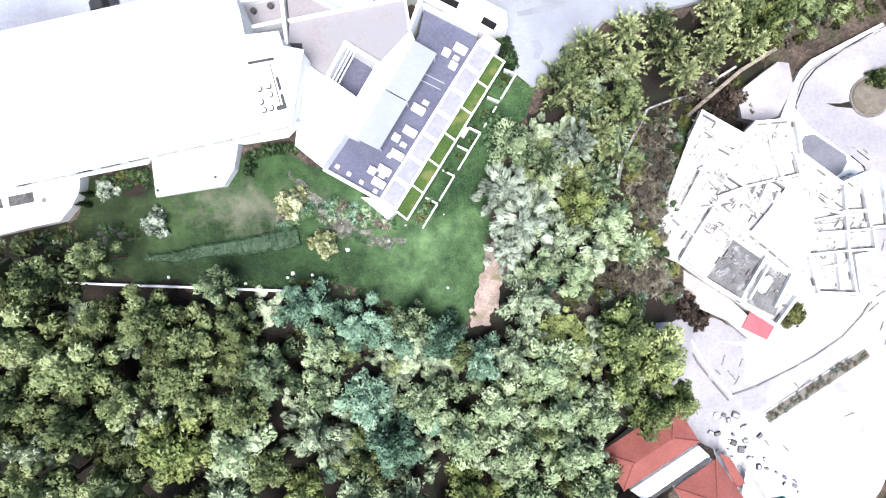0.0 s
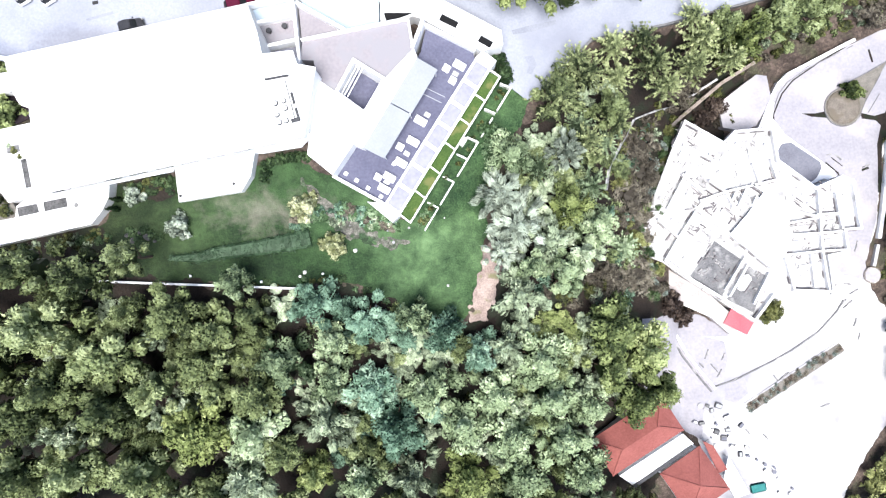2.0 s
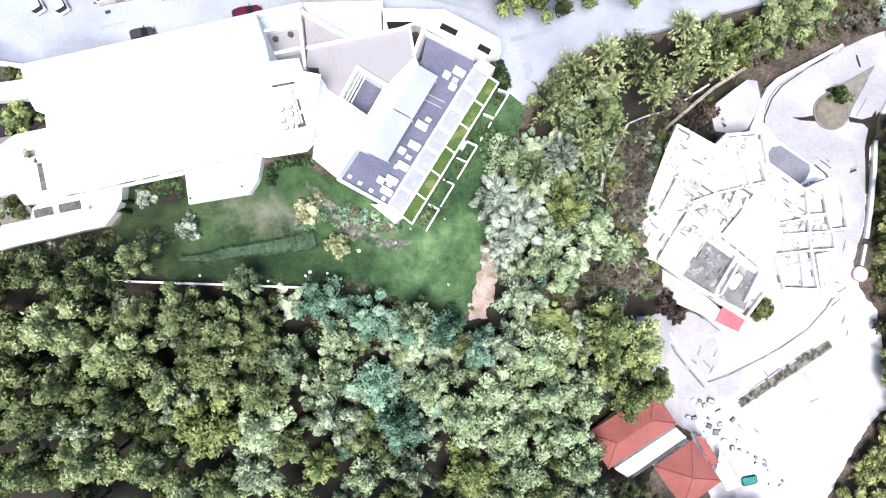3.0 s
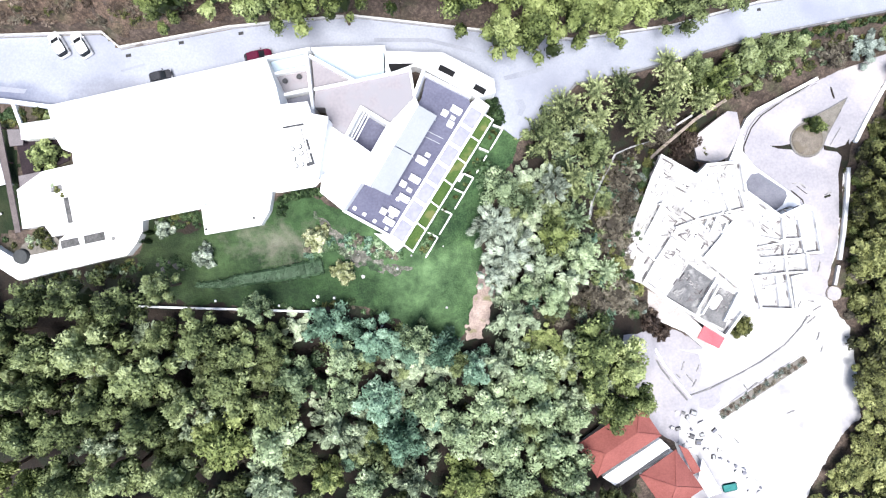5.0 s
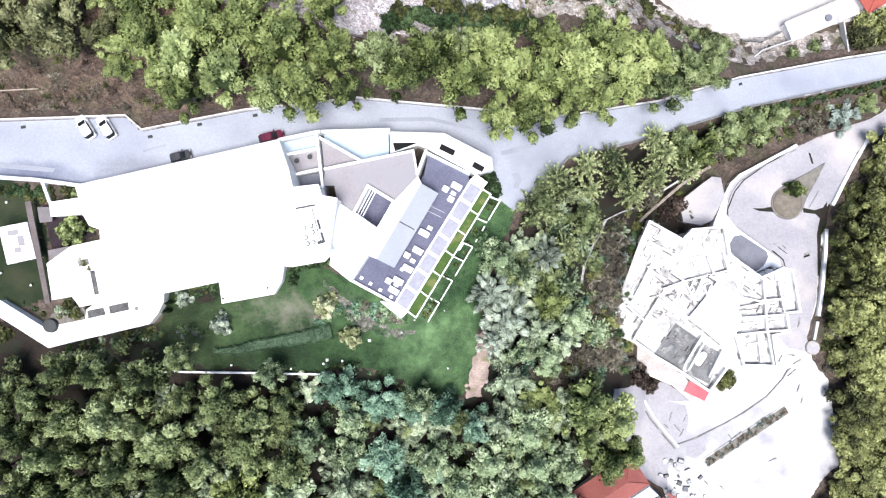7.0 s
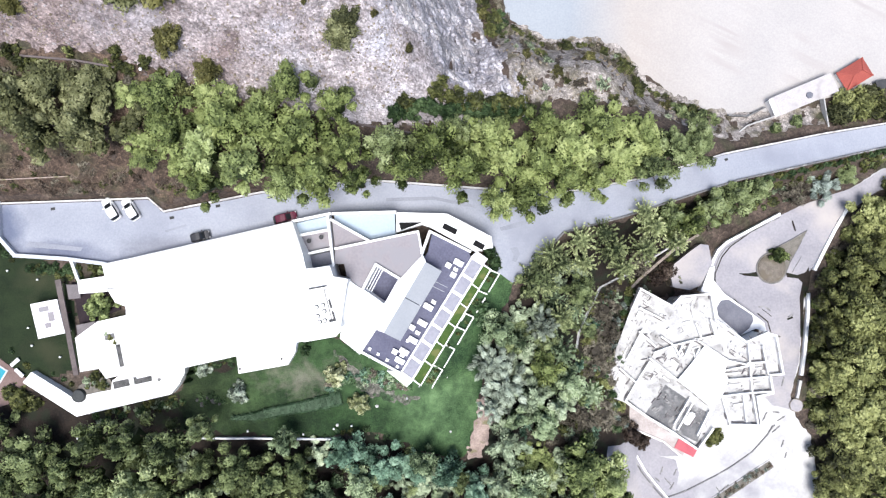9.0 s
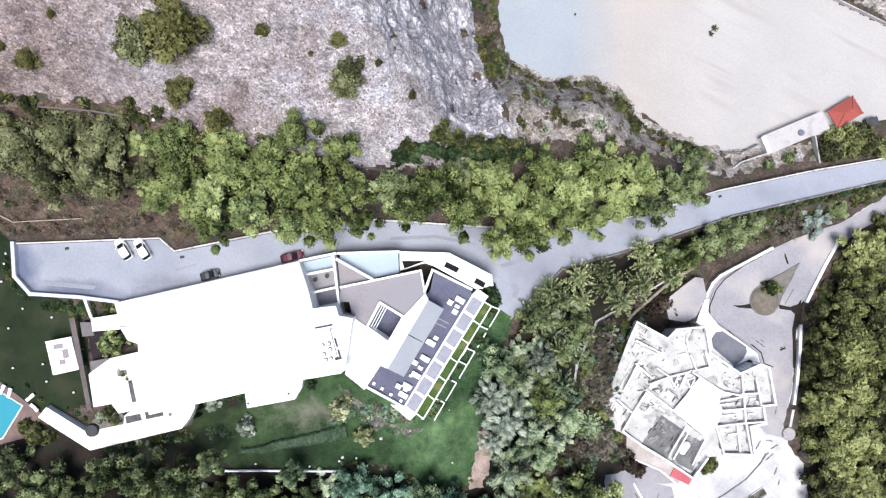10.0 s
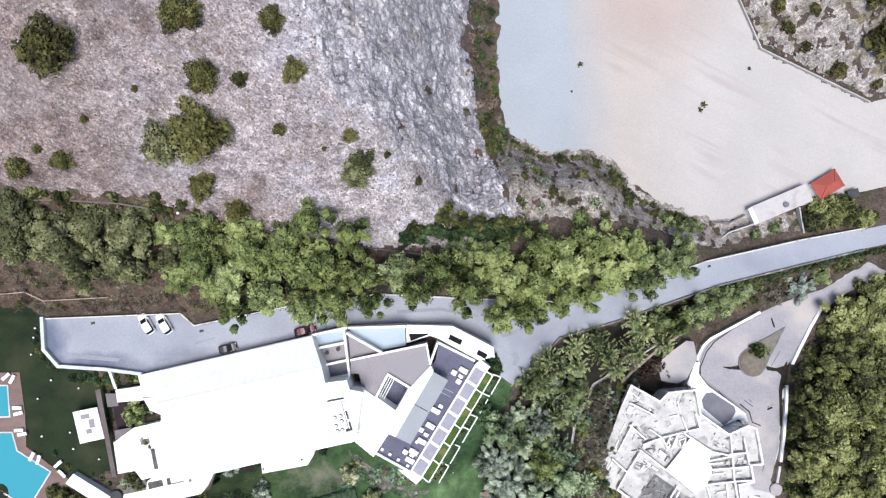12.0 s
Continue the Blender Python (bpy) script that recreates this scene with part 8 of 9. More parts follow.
for x, y, r, p, label in ((-18.6, 5.6, 2.4, 8, "cream-flowering shrub on the lawn"), (-14.8, 0.8, 2.3, 8, "cream-flowering shrub on the lawn"), (-34.4, 3.0, 2.2, 5, "silver-blue shrub on the lawn"), (-40.0, 7.0, 1.7, 5, "grey-green shrub against the villa wall"), (-56.3, 17.6, 2.8, 14, "yellow-green tree in the terrace court"), (50.6, -9.6, 2.6, 7, "dark clipped tree beside the house shell"), (34.6, -8.4, 2.6, 18, "dark plum-brown bush below the terrace"), (37.4, -10.4, 2.2, 18, "dark plum-brown bush below the terrace"), (42.3, 22.0, 2.4, 18, "dark brown bush above the house shell"), (40.4, 20.4, 1.8, 18, "dark brown bush above the house shell"), (44.6, 20.4, 1.6, 7, "dark bush above the house shell"), (63.9, 24.9, 2.0, 1, "green bush on the traffic island"), (65.7, 24.6, 1.2, 14, "green bush on the traffic island"), (7.6, 26.0, 1.6, 16, "dark bush at the forecourt's corner"), (5.6, 27.4, 1.3, 16, "dark bush at the forecourt wall"), (3.0, 28.6, 1.2, 16, "dark bush at the forecourt wall"), (8.4, 24.2, 1.7, 16, "dark bush at the forecourt's corner"), (6.6, 14.0, 1.6, 11, "slender bright green sapling on the lawn"), (6.2, 16.4, 1.8, 11, "slender bright green sapling on the lawn"), (7.2, 12.2, 1.4, 11, "slender green sapling on the lawn")):
    bush(x, y, r, r * 1.3, p, label, "shrubs round the villa", "shrub")


def clipped_hedge(points, wide, tall, label):
    """A long low hedge with rounded shoulders: a lumpy body under small leaves; wide is a width for each point."""
    ob = thing("hedge", points[0][0], points[0][1], spot(*points[0]), label, "hedge")
    rng = np.random.default_rng(77)
    path, half = [], []
    for (a, b), (u, v) in zip(zip(points, points[1:]), zip(wide, wide[1:])):
        for k in range(8):
            path.append(along(a, b, k / 8)), half.append((u + (v - u) * k / 8) / 2)
    body, rings, verts = bmesh.new(), [], []
    for k, ((x, y), h) in enumerate(zip(path, half)):
        nx, ny = path[min(k + 1, len(path) - 1)][0] - path[max(k - 1, 0)][0], path[min(k + 1, len(path) - 1)][1] - path[max(k - 1, 0)][1]
        size = math.hypot(nx, ny)
        side, g = (-ny / size, nx / size), spot(x, y)
        ring = []
        for u, z in ((-1, -0.2), (-1, 0.6), (-0.7, 0.95), (0, 1.0), (0.7, 0.95), (1, 0.6), (1, -0.2)):
            r = h * rng.uniform(0.9, 1.08)
            ring.append(body.verts.new((x + side[0] * u * r, y + side[1] * u * r, g + tall * z * rng.uniform(0.93, 1.05))))
        rings.append(ring)
        for q in range(26):
            u = rng.uniform(-1.02, 1.02)
            c = np.array([x + side[0] * u * h + rng.normal() * 0.2, y + side[1] * u * h + rng.normal() * 0.2, g + tall * (1.02 - 0.3 * max(0, abs(u) - 0.7) / 0.3)])
            d, e = rng.normal(size=3) * (0.12, 0.12, 0.04), rng.normal(size=3) * (0.12, 0.12, 0.04)
            verts.extend([c - d, c + d, c + e])
    for p, q in zip(rings, rings[1:]):
        for k in range(6):
            body.faces.new((p[k], p[k + 1], q[k + 1], q[k]))
    body.faces.new(rings[0]), body.faces.new(rings[-1])
    foliage = [part("body", body, LEAF[20], ob)]
    bm = bmesh.new()
    for k in range(0, len(verts), 3):
        bm.faces.new([bm.verts.new(v) for v in verts[k:k + 3]])
    foliage.append(part("leaves", bm, LEAF[20], ob))
    for piece in foliage:
        piece.data.attributes.new("tone", "FLOAT", "FACE").data.foreach_set("value", (0.12 + 0.34 * rng.random(len(piece.data.polygons))).tolist())


clipped_hedge([(-35.2, -1.1), (-32.0, -1.0), (-29.3, -0.4), (-24.9, 0.2), (-20.5, 1.0), (-17.4, 1.7)], [0.7, 1.3, 1.7, 2.0, 2.3, 2.4], 0.8, "long low clipped grey-green hedge across the lawn")
for k in range(8):
    f = k / 7
    bush(-23.6 + 5.4 * f, 11.3 + 1.1 * f + 0.3 * math.sin(3 * f), 0.95, 1.3, 16, "dark clipped hedge along the white wall", "hedge at the wall", "hedge_bush")
for k in range(80):
    f, g = dice.random(), dice.random()
    x, y = -20 + 13.5 * f, 2.6 + 2.6 * g + 1.6 * math.sin(3 * f) * (1 - f)
    bush(x, y, dice.uniform(0.4, 1.0), dice.uniform(0.3, 0.7), dice.choice((11, 2, 11, 2, 3, 4)), "low leafy ground cover plant on the bank", "planting on the bank", "plant")
for k in range(46):
    f = dice.random()
    bush(-41.0 + 5.6 * f + dice.uniform(-0.4, 0.4), 7.6 + 1.2 * f + dice.uniform(-1.2, 0.8), dice.uniform(0.4, 0.9), dice.uniform(0.4, 0.9), dice.choice((16, 16, 7)), "dark planting along the villa wall", "planting at the wall", "plant")
for k in range(44):
    f = dice.random()
    bush(-58.3 + 15.0 * f, -0.9 + 3.4 * f + dice.uniform(-1.2, 0.5), dice.uniform(0.5, 0.9), dice.uniform(0.5, 1.0), dice.choice((16, 16, 7, 3)), "dark planting below the white walk", "planting below the walk", "plant")
for k in range(34):
    f = dice.random()
    bush(-68.5 + 12.6 * f, 24.4 - 0.9 * f - (0.6 + 2.6 * f) * dice.random(), dice.uniform(0.6, 1.1), dice.uniform(0.6, 1.3), dice.choice((16, 16, 7)), "dark garden shrub below the parking wall", "shrubs below the parking wall", "shrub")
for k in range(12):
    bush(-58.6 + 4.0 * dice.random(), 4.4 + 1.3 * dice.random(), dice.uniform(0.25, 0.5), dice.uniform(0.4, 0.7), dice.choice((7, 3)), "small plant in the gravel bed", "plants in the beds", "plant", z=2.5)
for k in range(230):
    x = dice.uniform(-92, -32)
    y = float(np.interp(x, [-80, -46, -30], [36.5, 36.0, 37.5])) + dice.random() ** 1.3 * (9 if x < -45 else 4)
    bush(x, y, dice.uniform(0.5, 1.3), dice.uniform(0.4, 1.0), dice.choice((15, 15, 7, 15, 4)), "dry brown scrub on the bank above the road", "scrub above the road", "dry_scrub", TUFTS)
for k in range(40):
    x = dice.uniform(-52, 30)
    y = dice.uniform(-33, -7) if x < 20 else dice.uniform(-12, 12)
    bush(x, y, dice.uniform(0.7, 1.5), dice.uniform(0.6, 1.4), dice.choice((4, 7, 0, 4)), "undergrowth bush beneath the trees", "undergrowth", "shrub", TUFTS)
for k in range(64):
    p = along((48.2, -24.8), (62.4, -15.4), (k + dice.random()) / 64)
    bush(p[0] + dice.uniform(-0.6, 0.6), p[1] + dice.uniform(-0.6, 0.6), dice.uniform(0.3, 0.6), dice.uniform(0.15, 0.35), dice.choice((4, 15, 4, 19)), "dry hedge plant in the yard's planting strip", "hedge in the yard", "plant", TUFTS, z=YARD_Z + 0.15)
for k in range(90):
    y = -7 + 26 * (k + dice.random()) / 90
    x = float(np.interp(y, [-7, 0, 8, 15, 19], [32.6, 28.6, 31.4, 34.6, 37.6])) + dice.uniform(-2.6, 2.4)
    bush(x, y, dice.uniform(0.7, 1.6), dice.uniform(0.8, 2.0), dice.choice((4, 7, 4, 19, 16, 9)), "grey-green scrub bush beside the house shell", "scrub beside the house shell", "scrub_bush", DOMES)
for k in range(110):
    y = -8 + 40 * (k + dice.random()) / 110
    x = float(np.interp(y, [-8, 5, 17, 24, 32], [68.6, 69.8, 70.4, 73.2, 78.4])) + dice.uniform(0.6, 4.2)
    bush(x, y, dice.uniform(0.8, 1.7), dice.uniform(1.0, 2.4), dice.choice((9, 1, 9, 7, 4)), "olive green bush between the drive and the woods", "bushes beside the drive", "olive_bush", DOMES)
for k in range(70):
    x = 50 + 40 * (k + dice.random()) / 70
    y = float(np.interp(x, *zip(*ROAD_S))) - dice.uniform(0.7, 1.3)
    bush(x, y, dice.uniform(0.5, 0.9), dice.uniform(0.9, 1.5), dice.choice((16, 16, 7)), "dark green hedge bush along the road's lower edge", "hedge below the road", "hedge_bush")
for k in range(80):
    x = dice.uniform(45, 86)
    lo, hi = float(np.interp(x, [45, 62, 72, 80, 88], [28, 34, 35.5, 41, 44])), float(np.interp(x, *zip(*ROAD_S))) - 1.6
    bush(x, dice.uniform(min(lo, hi - 0.5), hi), dice.uniform(0.6, 1.5), dice.uniform(0.6, 1.6), dice.choice((7, 4, 0, 7, 3)), "tangled shrub between the road and the drive", "shrubs between road and drive", "shrub")
QEDGE = [(9.6, 88), (9.6, 76), (12.4, 69.6), (19.2, 65.6), (29.2, 65.8), (34.0, 62.8), (38.4, 57.0), (46.8, 53.2), (54.0, 51.2)]
for a, b in zip(QEDGE, QEDGE[1:]):
    for k in range(int(math.dist(a, b) / 0.9)):
        p = along(a, b, (k + dice.random()) * 0.9 / math.dist(a, b))
        bush(p[0] + dice.uniform(-0.8, 0.5), p[1] - dice.uniform(0.0, 1.4), dice.uniform(0.5, 1.2), dice.uniform(0.4, 1.0), dice.choice((7, 4, 7, 4, 4)), "dark scrub along the quarry floor's edge", "scrub along the quarry edge", "scrub_bush")
for k in range(110):
    x, y = dice.uniform(8, 58), dice.uniform(48, 68)
    if float(edge(np.array([x]), np.array([y]), QBANK)[0]) > -0.5 or float(edge(np.array([x]), np.array([y]), LOT)[0]) < 1:
        continue
    bush(x, y, dice.uniform(0.5, 1.5), dice.uniform(0.4, 1.1), dice.choice((4, 3, 4, 7, 4)), "dry scrub on the pale bank above the quarry", "scrub on the quarry bank", "shrub", TUFTS)
for x, y, r in ((44.0, 51.6, 2.2), (47.6, 50.8, 2.6), (50.4, 50.6, 2.0), (33.6, 60.4, 2.2), (36.0, 57.0, 2.0), (9.0, 69.0, 2.4), (10.6, 66.8, 2.2), (7.6, 73.0, 1.8), (62.5, 48.9, 1.5), (66.5, 50.0, 1.6)):
    bush(x, y, r, r * 0.8, dice.choice((7, 0)), "leafy green bush on the quarry bank", "scrub on the quarry bank", "bush")
for k in range(22):
    f = dice.random()
    p = along(along(M0, M1, f), along(L0, L1, f), dice.uniform(0.25, 0.75))
    bush(p[0], p[1], dice.uniform(0.35, 0.7), dice.uniform(0.4, 0.9), dice.choice((7, 11, 7, 0)), "small dark plant inside the white garden frames", "plants in the frames", "plant", z=max(spot(*p), -6.6))
for k in range(46):
    x, y = dice.uniform(31, 51), dice.uniform(20, 31)
    if y > 19 + (x - 30) * 0.62 + 2 or float(outside(np.array([x]), np.array([y]), YARD)[0]) < 1.5 or (45 < x and y < 28):
        continue
    bush(x, y, dice.uniform(0.7, 1.6), dice.uniform(0.8, 1.8), dice.choice((7, 4, 7, 0)), "dark undergrowth bush above the house shell", "undergrowth above the shell", "bush")
for k in range(95):
    x, y = dice.uniform(23, 32.5), dice.uniform(-8, 19)
    if float(edge(np.array([x]), np.array([y]), SLAB)[0]) < 1.0 or x > 27.5 + max(0, (y - 2) * 0.35) + 1.5:
        continue
    bush(x, y, dice.uniform(0.8, 1.8), dice.uniform(0.8, 1.8), dice.choice((4, 7, 3, 2, 4, 0)), "tangled grey-green undergrowth beside the house shell", "undergrowth beside the shell", "undergrowth_bush", TUFTS if k % 2 else BUSHES)
# Dark bushes added to fill the shaded strip between hill and trees.
for k in range(70):
    x = dice.uniform(-95, -34)
    y = float(np.interp(x, [-95, -65, -48, -34], [57, 55.5, 54.5, 51])) - dice.uniform(-0.5, 3.5)
    bush(x, y, dice.uniform(0.8, 1.9), dice.uniform(0.8, 1.8), dice.choice((7, 7, 9, 4)), "dark bush at the foot of the stony hill", "bushes at the hill's foot", "bush")
for k in range(70):
    x, y = dice.uniform(13, 31), dice.uniform(-15, 0)
    if y < -6 and x > 27:
        continue
    bush(x, y, dice.uniform(0.8, 1.7), dice.uniform(0.8, 1.8), dice.choice((4, 7, 3, 2, 4)), "tangled twiggy undergrowth between the trees", "undergrowth between the trees", "undergrowth_bush", TUFTS if k % 2 else BUSHES)
for x, y, r in ((27.4, 84.6, 0.7), (52.9, 76.0, 0.8), (52.2, 75.0, 0.6), (62.5, 83.5, 0.5), (25.6, 79.0, 0.3)):
    bush(x, y, r, r * 0.6, 7, "small dark weed clump on the quarry floor", "weeds on the quarry floor", "weed_clump", TUFTS, z=LOT_Z)
for x, y, r, p in ((-74.6, 31.8, 0.7, 16), (-74.9, 30.3, 0.9, 16), (-74.2, 28.8, 0.9, 7), (-73.4, 27.4, 0.9, 16), (-72.2, 26.2, 0.8, 16), (-71.2, 25.2, 0.6, 7)):
    bush(x, y, r, r * 1.1, p, "dark green bush against the parking wall", "bushes along the parking wall")
for x, y, r, p in ((-65.2, 23.6, 1.0, 16), (-63.4, 22.8, 1.1, 7), (-62.2, 23.6, 1.0, 16), (-66.8, 24.2, 0.7, 7), (-64.0, 24.3, 0.8, 16), (-71.4, 10.4, 0.7, 16), (-68.9, 7.9, 0.8, 7), (-64.6, 6.6, 0.5, 16), (-62.9, 5.6, 0.6, 16), (-61.6, 4.8, 0.6, 7)):
    bush(x, y, r, r * 1.1, p, "dark leafy garden plant at the lawn's edge", "planting round the pool lawn", "plant")
for x, y, r, p in ((-69.6, 2.4, 2.4, 7), (-71.2, 3.6, 1.8, 7), (-67.4, 1.6, 1.5, 7), (-55.6, 4.9, 1.0, 7), (-56.9, 5.4, 0.6, 3), (-54.3, 12.6, 0.7, 7), (-53.6, 11.8, 0.5, 7), (-55.0, 13.2, 0.5, 3), (-58.4, 5.6, 0.7, 3), (-57.4, 6.2, 0.6, 3), (-61.6, 22.4, 0.9, 7), (-57.6, 24.0, 1.3, 7), (-56.4, 23.4, 1.1, 0)):
    bush(x, y, r, r * 0.9, p, "dark garden bush at the villa's west end", "plants at the west end", "bush", z=2.7 if -59 < x < -53 and y < 14 else None)
for k in range(75):
    y = dice.uniform(66, 100)
    x = float(np.interp(y, [66, 76, 100], [7.6, 5.0, 4.2])) + dice.uniform(0, 5.2)
    bush(x, y, dice.uniform(0.6, 1.5), dice.uniform(0.5, 1.2), dice.choice((15, 4, 7, 15, 16)), "brown and olive scrub in the gully below the crag", "scrub in the gully", "gully_scrub", TUFTS if k % 3 else BUSHES)
for k in range(20):
    x = -9 + 23.5 * (k + dice.random()) / 20
    bush(x, 48.6 + 0.04 * (x + 9) + dice.uniform(-0.6, 0.8), dice.uniform(1.3, 2.0), dice.uniform(1.6, 2.4), 16, "dark dense bush in a row at the foot of the rock", "bushes at the foot of the rock")
for x, y, r in ((7.6, -0.4, 0.9), (8.2, -1.2, 0.8), (7.2, -1.4, 0.6)):
    bush(x, y, r, 0.9, 14, "yellow flowering weeds beside the earth path", "weeds beside the path", "plant")
for k in range(16):
    f = k / 15
    bush(-26 + 21 * f + dice.uniform(-0.5, 0.5), float(np.interp(f, [0, 0.6, 0.8, 1], [-4.6, -4.2, -6.2, -8.4])) + dice.uniform(-0.5, 0.5), dice.uniform(0.5, 0.9), dice.uniform(0.4, 0.9), dice.choice((16, 4, 11, 7)), "low plant along the lawn's lower edge", "planting below the lawn", "plant")
clutter = random.Random(21)
for k in range(20):
    p = along((40.6, -24.6), (55.0, -37.2), clutter.random())
    x, y = p[0] + clutter.gauss(-0.3, 0.9), p[1] + clutter.gauss(-0.4, 0.9)
    pail = thing("pail", x, y, YARD_Z, "dark builder's pail standing in the yard", "pail", "pails in the yard")
    h, r = clutter.uniform(0.25, 0.6), clutter.uniform(0.12, 0.35)
    part("body", disc(x, y, YARD_Z - 0.05, YARD_Z + h, r * 0.85, r, n=9), clutter.choice((GRILLE, DARKFLOOR, PITGREY, METAL)), pail)
    part("rim", disc(x, y, YARD_Z + h, YARD_Z + h + 0.03, r * 1.1, n=9), clutter.choice((METAL, PITGREY)), pail)
canopy = thing("canopy", 44.8, -35.6, YARD_Z, "stretched white canvas canopy on poles beside the small house", "canopy")
part("cloth", prism([(43.9, -31.8), (45.4, -34.4), (47.2, -37.6), (45.0, -38.4), (43.2, -35.4)], -18.1, -18.0), CUSHION, canopy)
for x, y in ((43.9, -32.1), (46.9, -37.5), (45.1, -38.1), (43.4, -35.4)):
    part("pole", disc(x, y, YARD_Z - 0.2, -18.1, 0.05, n=8), METAL, canopy)
tarp = thing("tarpaulin", 49.4, -37.4, YARD_Z, "crumpled teal tarpaulin lying in the yard", "tarpaulin")
part("sheet", block(49.4, -37.4, YARD_Z - 0.05, YARD_Z + 0.35, 2.6, 1.5, 12, bevel=0.2), surface("teal_tarpaulin", (0.02, 0.13, 0.125), (0.04, 0.2, 0.19), 0.6, fine=5, bump=0.6), tarp)
for k in range(18):
    x, y = clutter.uniform(39, 47), clutter.uniform(-33, -24)
    s, t = clutter.uniform(0.35, 1.1), clutter.uniform(0, 180)
    crate = thing("crate", x, y, YARD_Z, "grey crate standing in the yard clutter", "crate", "clutter in the yard")
    part("box", block(x, y, YARD_Z - 0.3, YARD_Z + s * 0.5, s, s * clutter.uniform(0.5, 1.0), t, bevel=0.03), clutter.choice((METAL, DARKFLOOR, GRILLE, PITGREY)), crate)
    part("lid", block(x, y, YARD_Z + s * 0.5, YARD_Z + s * 0.5 + 0.06, s * 0.8, s * 0.45, t), clutter.choice((METAL, DARKFLOOR, CANVAS, PITGREY)), crate)
for k in range(26):
    x, y = dice.uniform(67.5, 71), dice.uniform(-8, 22)
    bush(x + 2.2, y, dice.uniform(0.5, 1.1), dice.uniform(0.5, 1.0), dice.choice((4, 7, 0)), "scrub beside the drive wall", "scrub beside the drive", "shrub", TUFTS)


def stone_mesh(seed):
    rng = np.random.default_rng(seed)
    bm = bmesh.new()
    bmesh.ops.create_icosphere(bm, subdivisions=1, radius=0.5)
    for v in bm.verts:
        v.co *= rng.uniform(0.75, 1.15)
        v.co.z *= 0.7
    me = bpy.data.meshes.new("stone")
    bm.to_mesh(me)
    bm.free()
    me.materials.append(CONCRETE)
    return me


STONES = [stone_mesh(90 + k) for k in range(4)]
for x, y, s in ((-11.9, -0.1, 0.9), (-6.8, 1.0, 0.8), (-9.2, -7.6, 0.6), (0.6, -4.9, 0.6), (-18.5, -3.0, 0.8), (0.1, 4.4, 0.5), (-4.7, 3.0, 0.6), (-7.6, 2.6, 0.5), (-12.6, 3.2, 0.6)):
    ob = new("stone", dice.choice(STONES))
    ob.location, ob.scale, ob.rotation_euler = (x, y, spot(x, y) + 0.1 * s), (s * 0.75, s * 0.75, s * 0.75), (0, 0, dice.uniform(0, 6))
    tagged(ob, "pale weathered boulder lying on the lawn", "stone", "boulders on the lawn")
DARKSTONE = surface("dark_boulder", (0.03, 0.03, 0.032), (0.12, 0.118, 0.115), 0.8, fine=6, bump=0.6)
for x, y in ((-42.4, 5.3), (-42.0, 6.5)):
    bush(x, y, 0.55, 4.6, 16, "slim dark cypress at the end of the white walk", "cypresses at the walk", "cypress", z=-0.6)
bush(-56.7, 6.3, 1.3, 1.3, 7, "round green bush in the gravel court", "bushes in the court", z=2.3)
bush(-23.6, 9.9, 1.2, 1.6, 16, "dark round bush at the corner of the white slab", "hedge at the wall")
for x, y, r in ((-40.4, 1.2, 1.0), (-38.6, 1.6, 1.2), (-39.6, 2.2, 0.9), (-41.2, 1.9, 0.8), (-37.6, 1.2, 0.7)):
    ob = new("stone", dice.choice(STONES))
    ob.location, ob.scale, ob.rotation_euler = (x, y, spot(x, y) + 0.1 * r), (r, r * 0.8, r), (0, 0, dice.uniform(0, 6))
    ob.material_slots[0].link = "OBJECT"
    ob.material_slots[0].material = DARKSTONE
    tagged(ob, "dark weathered boulder in a rockery on the lawn", "stone", "rockery on the lawn")
    bush(x + 0.6, y + 0.4, 0.9, 0.7, 16, "dark plant in the rockery on the lawn", "plants in the rockery", "plant")


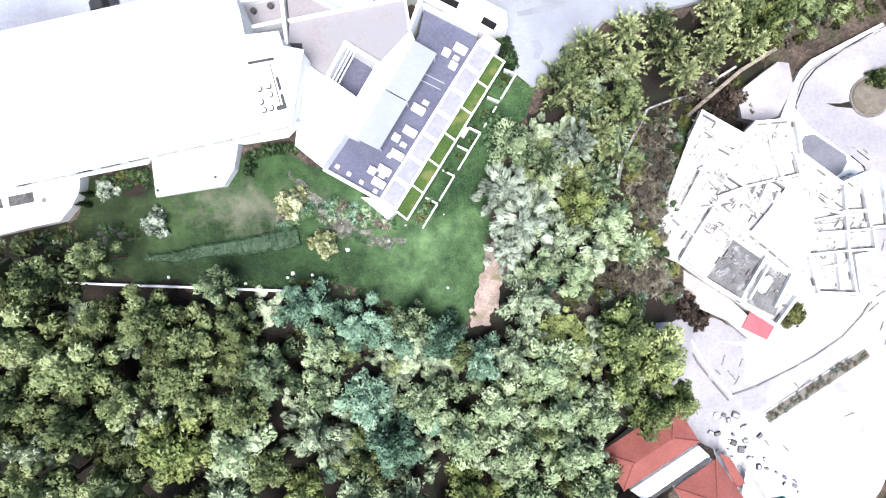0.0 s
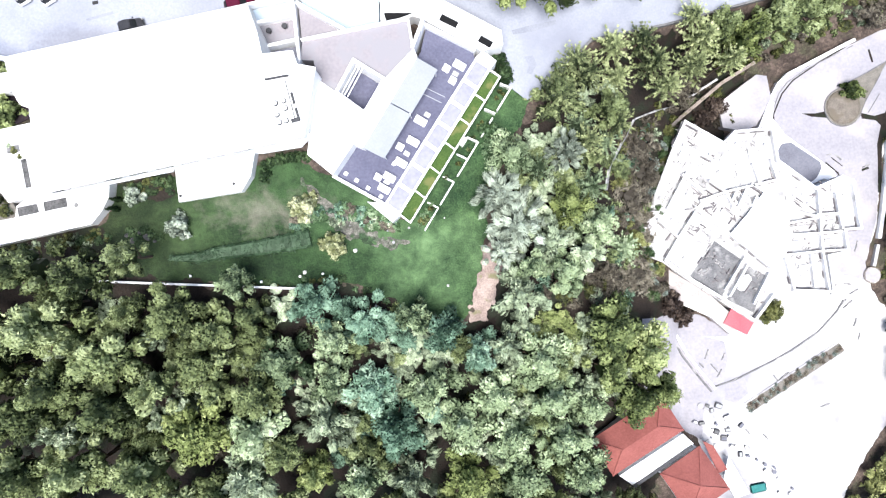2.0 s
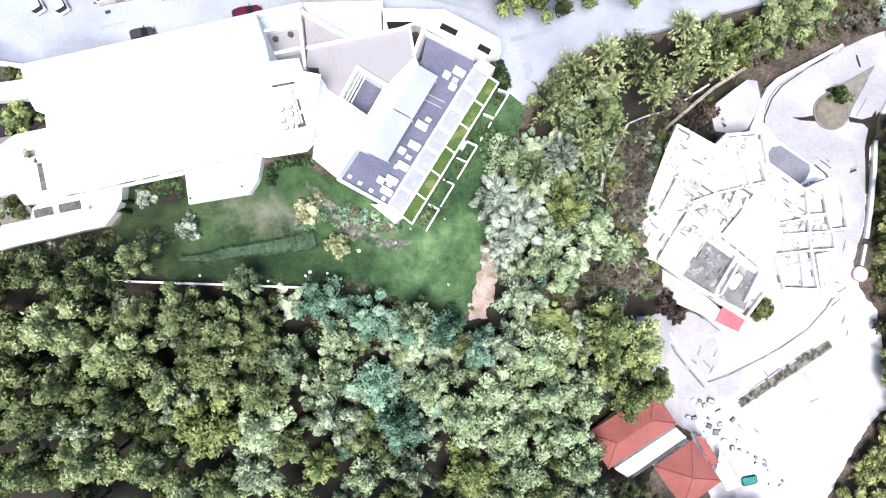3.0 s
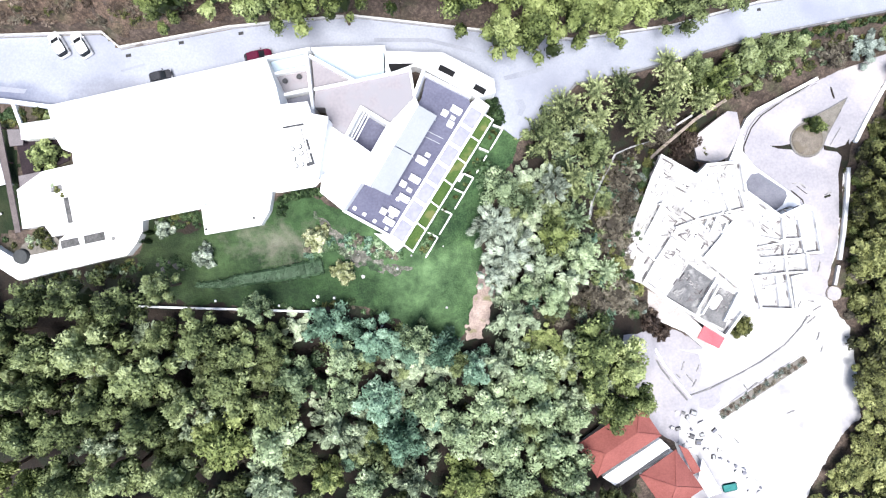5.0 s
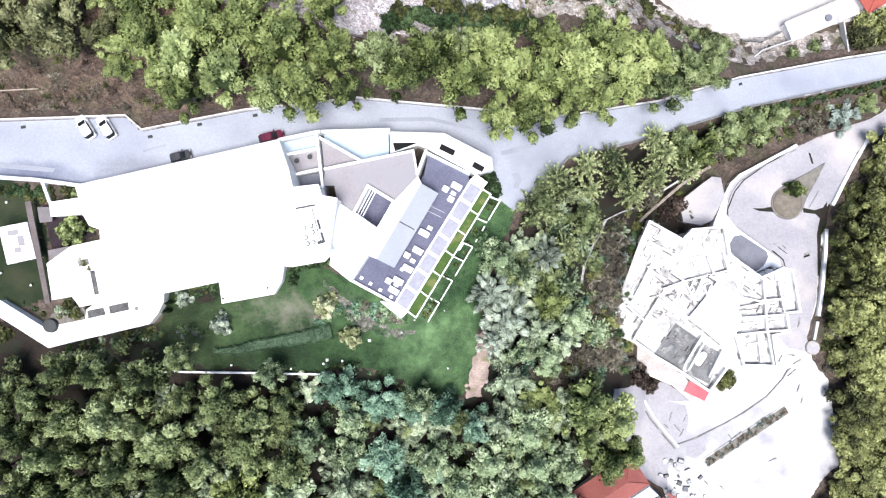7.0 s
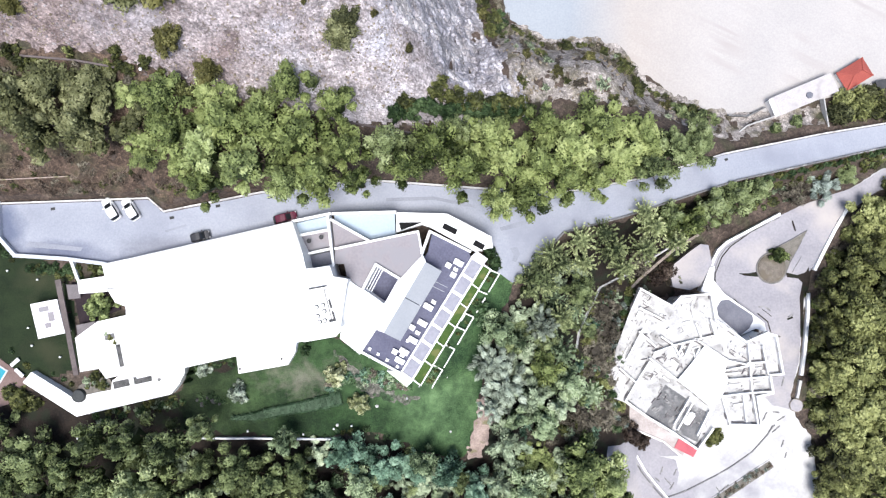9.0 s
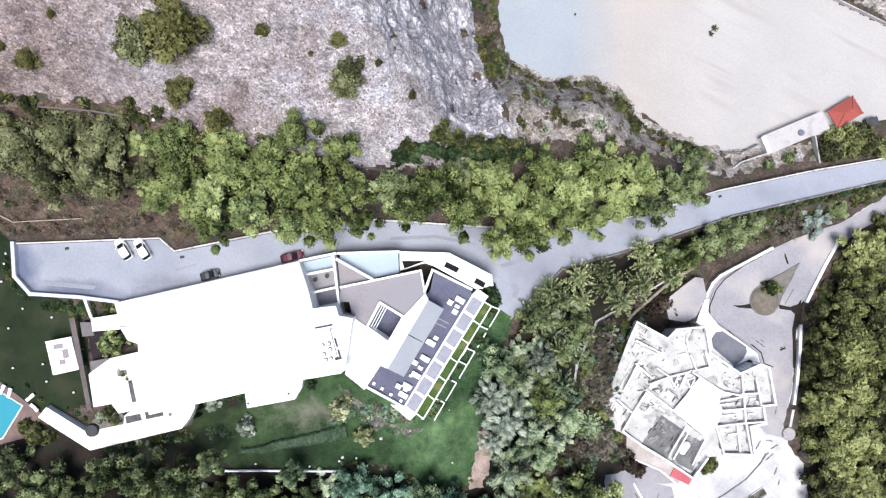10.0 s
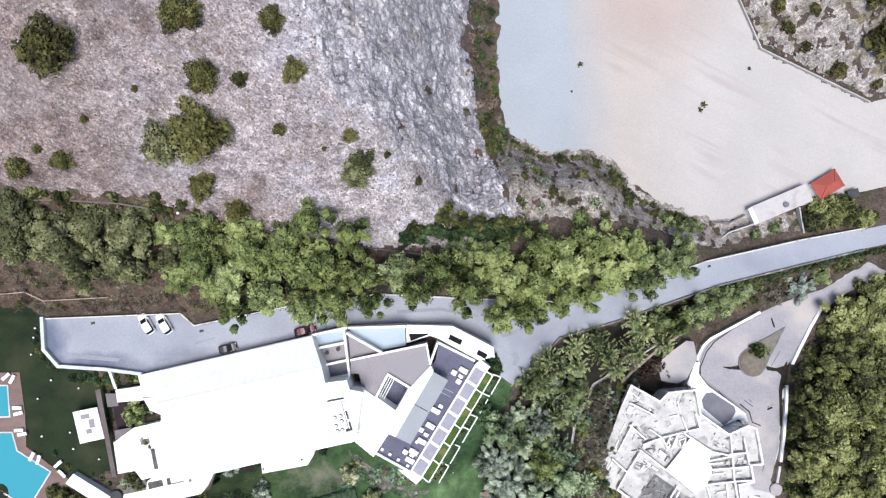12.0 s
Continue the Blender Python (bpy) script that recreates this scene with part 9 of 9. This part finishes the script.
def stones(name, count, inside_box, size, material, label, keep, seed):
    """Loose stones and tufts over a stretch of ground, in one mesh."""
    rng = np.random.default_rng(seed)
    x = rng.uniform(inside_box[0], inside_box[1], count)
    y = rng.uniform(inside_box[2], inside_box[3], count)
    ok = keep(x, y)
    x, y = x[ok], y[ok]
    z = land(x, y) + roughness(x, y) + 0.12
    shape = np.array([(1, 0, 0), (0.1, 1, 0.1), (-1, 0.1, 0), (0, -0.9, 0.05), (0.1, 0.1, 0.9), (0, 0, -0.6)])
    tris = np.array([(0, 1, 4), (1, 2, 4), (2, 3, 4), (3, 0, 4), (1, 0, 5), (2, 1, 5), (3, 2, 5), (0, 3, 5)])
    s = size[0] + (size[1] - size[0]) * rng.random(len(x)) ** 3
    a = rng.uniform(0, 6.28, len(x))
    warp = rng.uniform(0.6, 1.3, (len(x), 6, 3)) * shape
    c, sn = np.cos(a)[:, None], np.sin(a)[:, None]
    vx, vy = warp[:, :, 0] * c - warp[:, :, 1] * sn, warp[:, :, 0] * sn + warp[:, :, 1] * c
    v = np.stack([vx, vy, warp[:, :, 2] * 0.8], -1) * s[:, None, None] + np.stack([x, y, z], -1)[:, None]
    f = tris[None] + 6 * np.arange(len(x))[:, None, None]
    me = bpy.data.meshes.new(name)
    me.from_pydata(v.reshape(-1, 3).tolist(), [], f.reshape(-1, 3).tolist())
    me.materials.append(material)
    tagged(new(name, me), label, "stones", kind="stuff")


STONE = surface("loose_limestone", (0.15, 0.138, 0.147), (0.36, 0.335, 0.345), 1.5, per_piece=0.9, bump=0.2)
TUFT = surface("dry_tuft", (0.13, 0.105, 0.075), (0.27, 0.225, 0.17), 1.5, per_piece=0.8, bump=0.2)
on_hill = lambda x, y: (outside(x, y, HILL) <= 0)
stones("scree", 14000, (-85, 14, 49, 100), (0.05, 0.3), STONE, "loose limestone scree over the hillside", on_hill, 3)
stones("dry_tufts", 12000, (-85, -5, 49, 100), (0.06, 0.28), TUFT, "dry grass tufts over the stony hillside", lambda x, y: on_hill(x, y) & (cliff(x, y) < 0.5), 4)
stones("bank_rubble", 3500, (5, 60, 48, 92), (0.06, 0.4), TUFT, "rubble on the bank above the quarry", lambda x, y: (outside(x, y, LOT) > 0.3) & (outside(x, y, QBANK) <= 0), 6)
stones("rubble_bank", 1500, (62, 100, 76, 105), (0.06, 0.45), STONE, "rubble bank beyond the quarry wall", lambda x, y: (outside(x, y, LOT) > 0.6), 7)
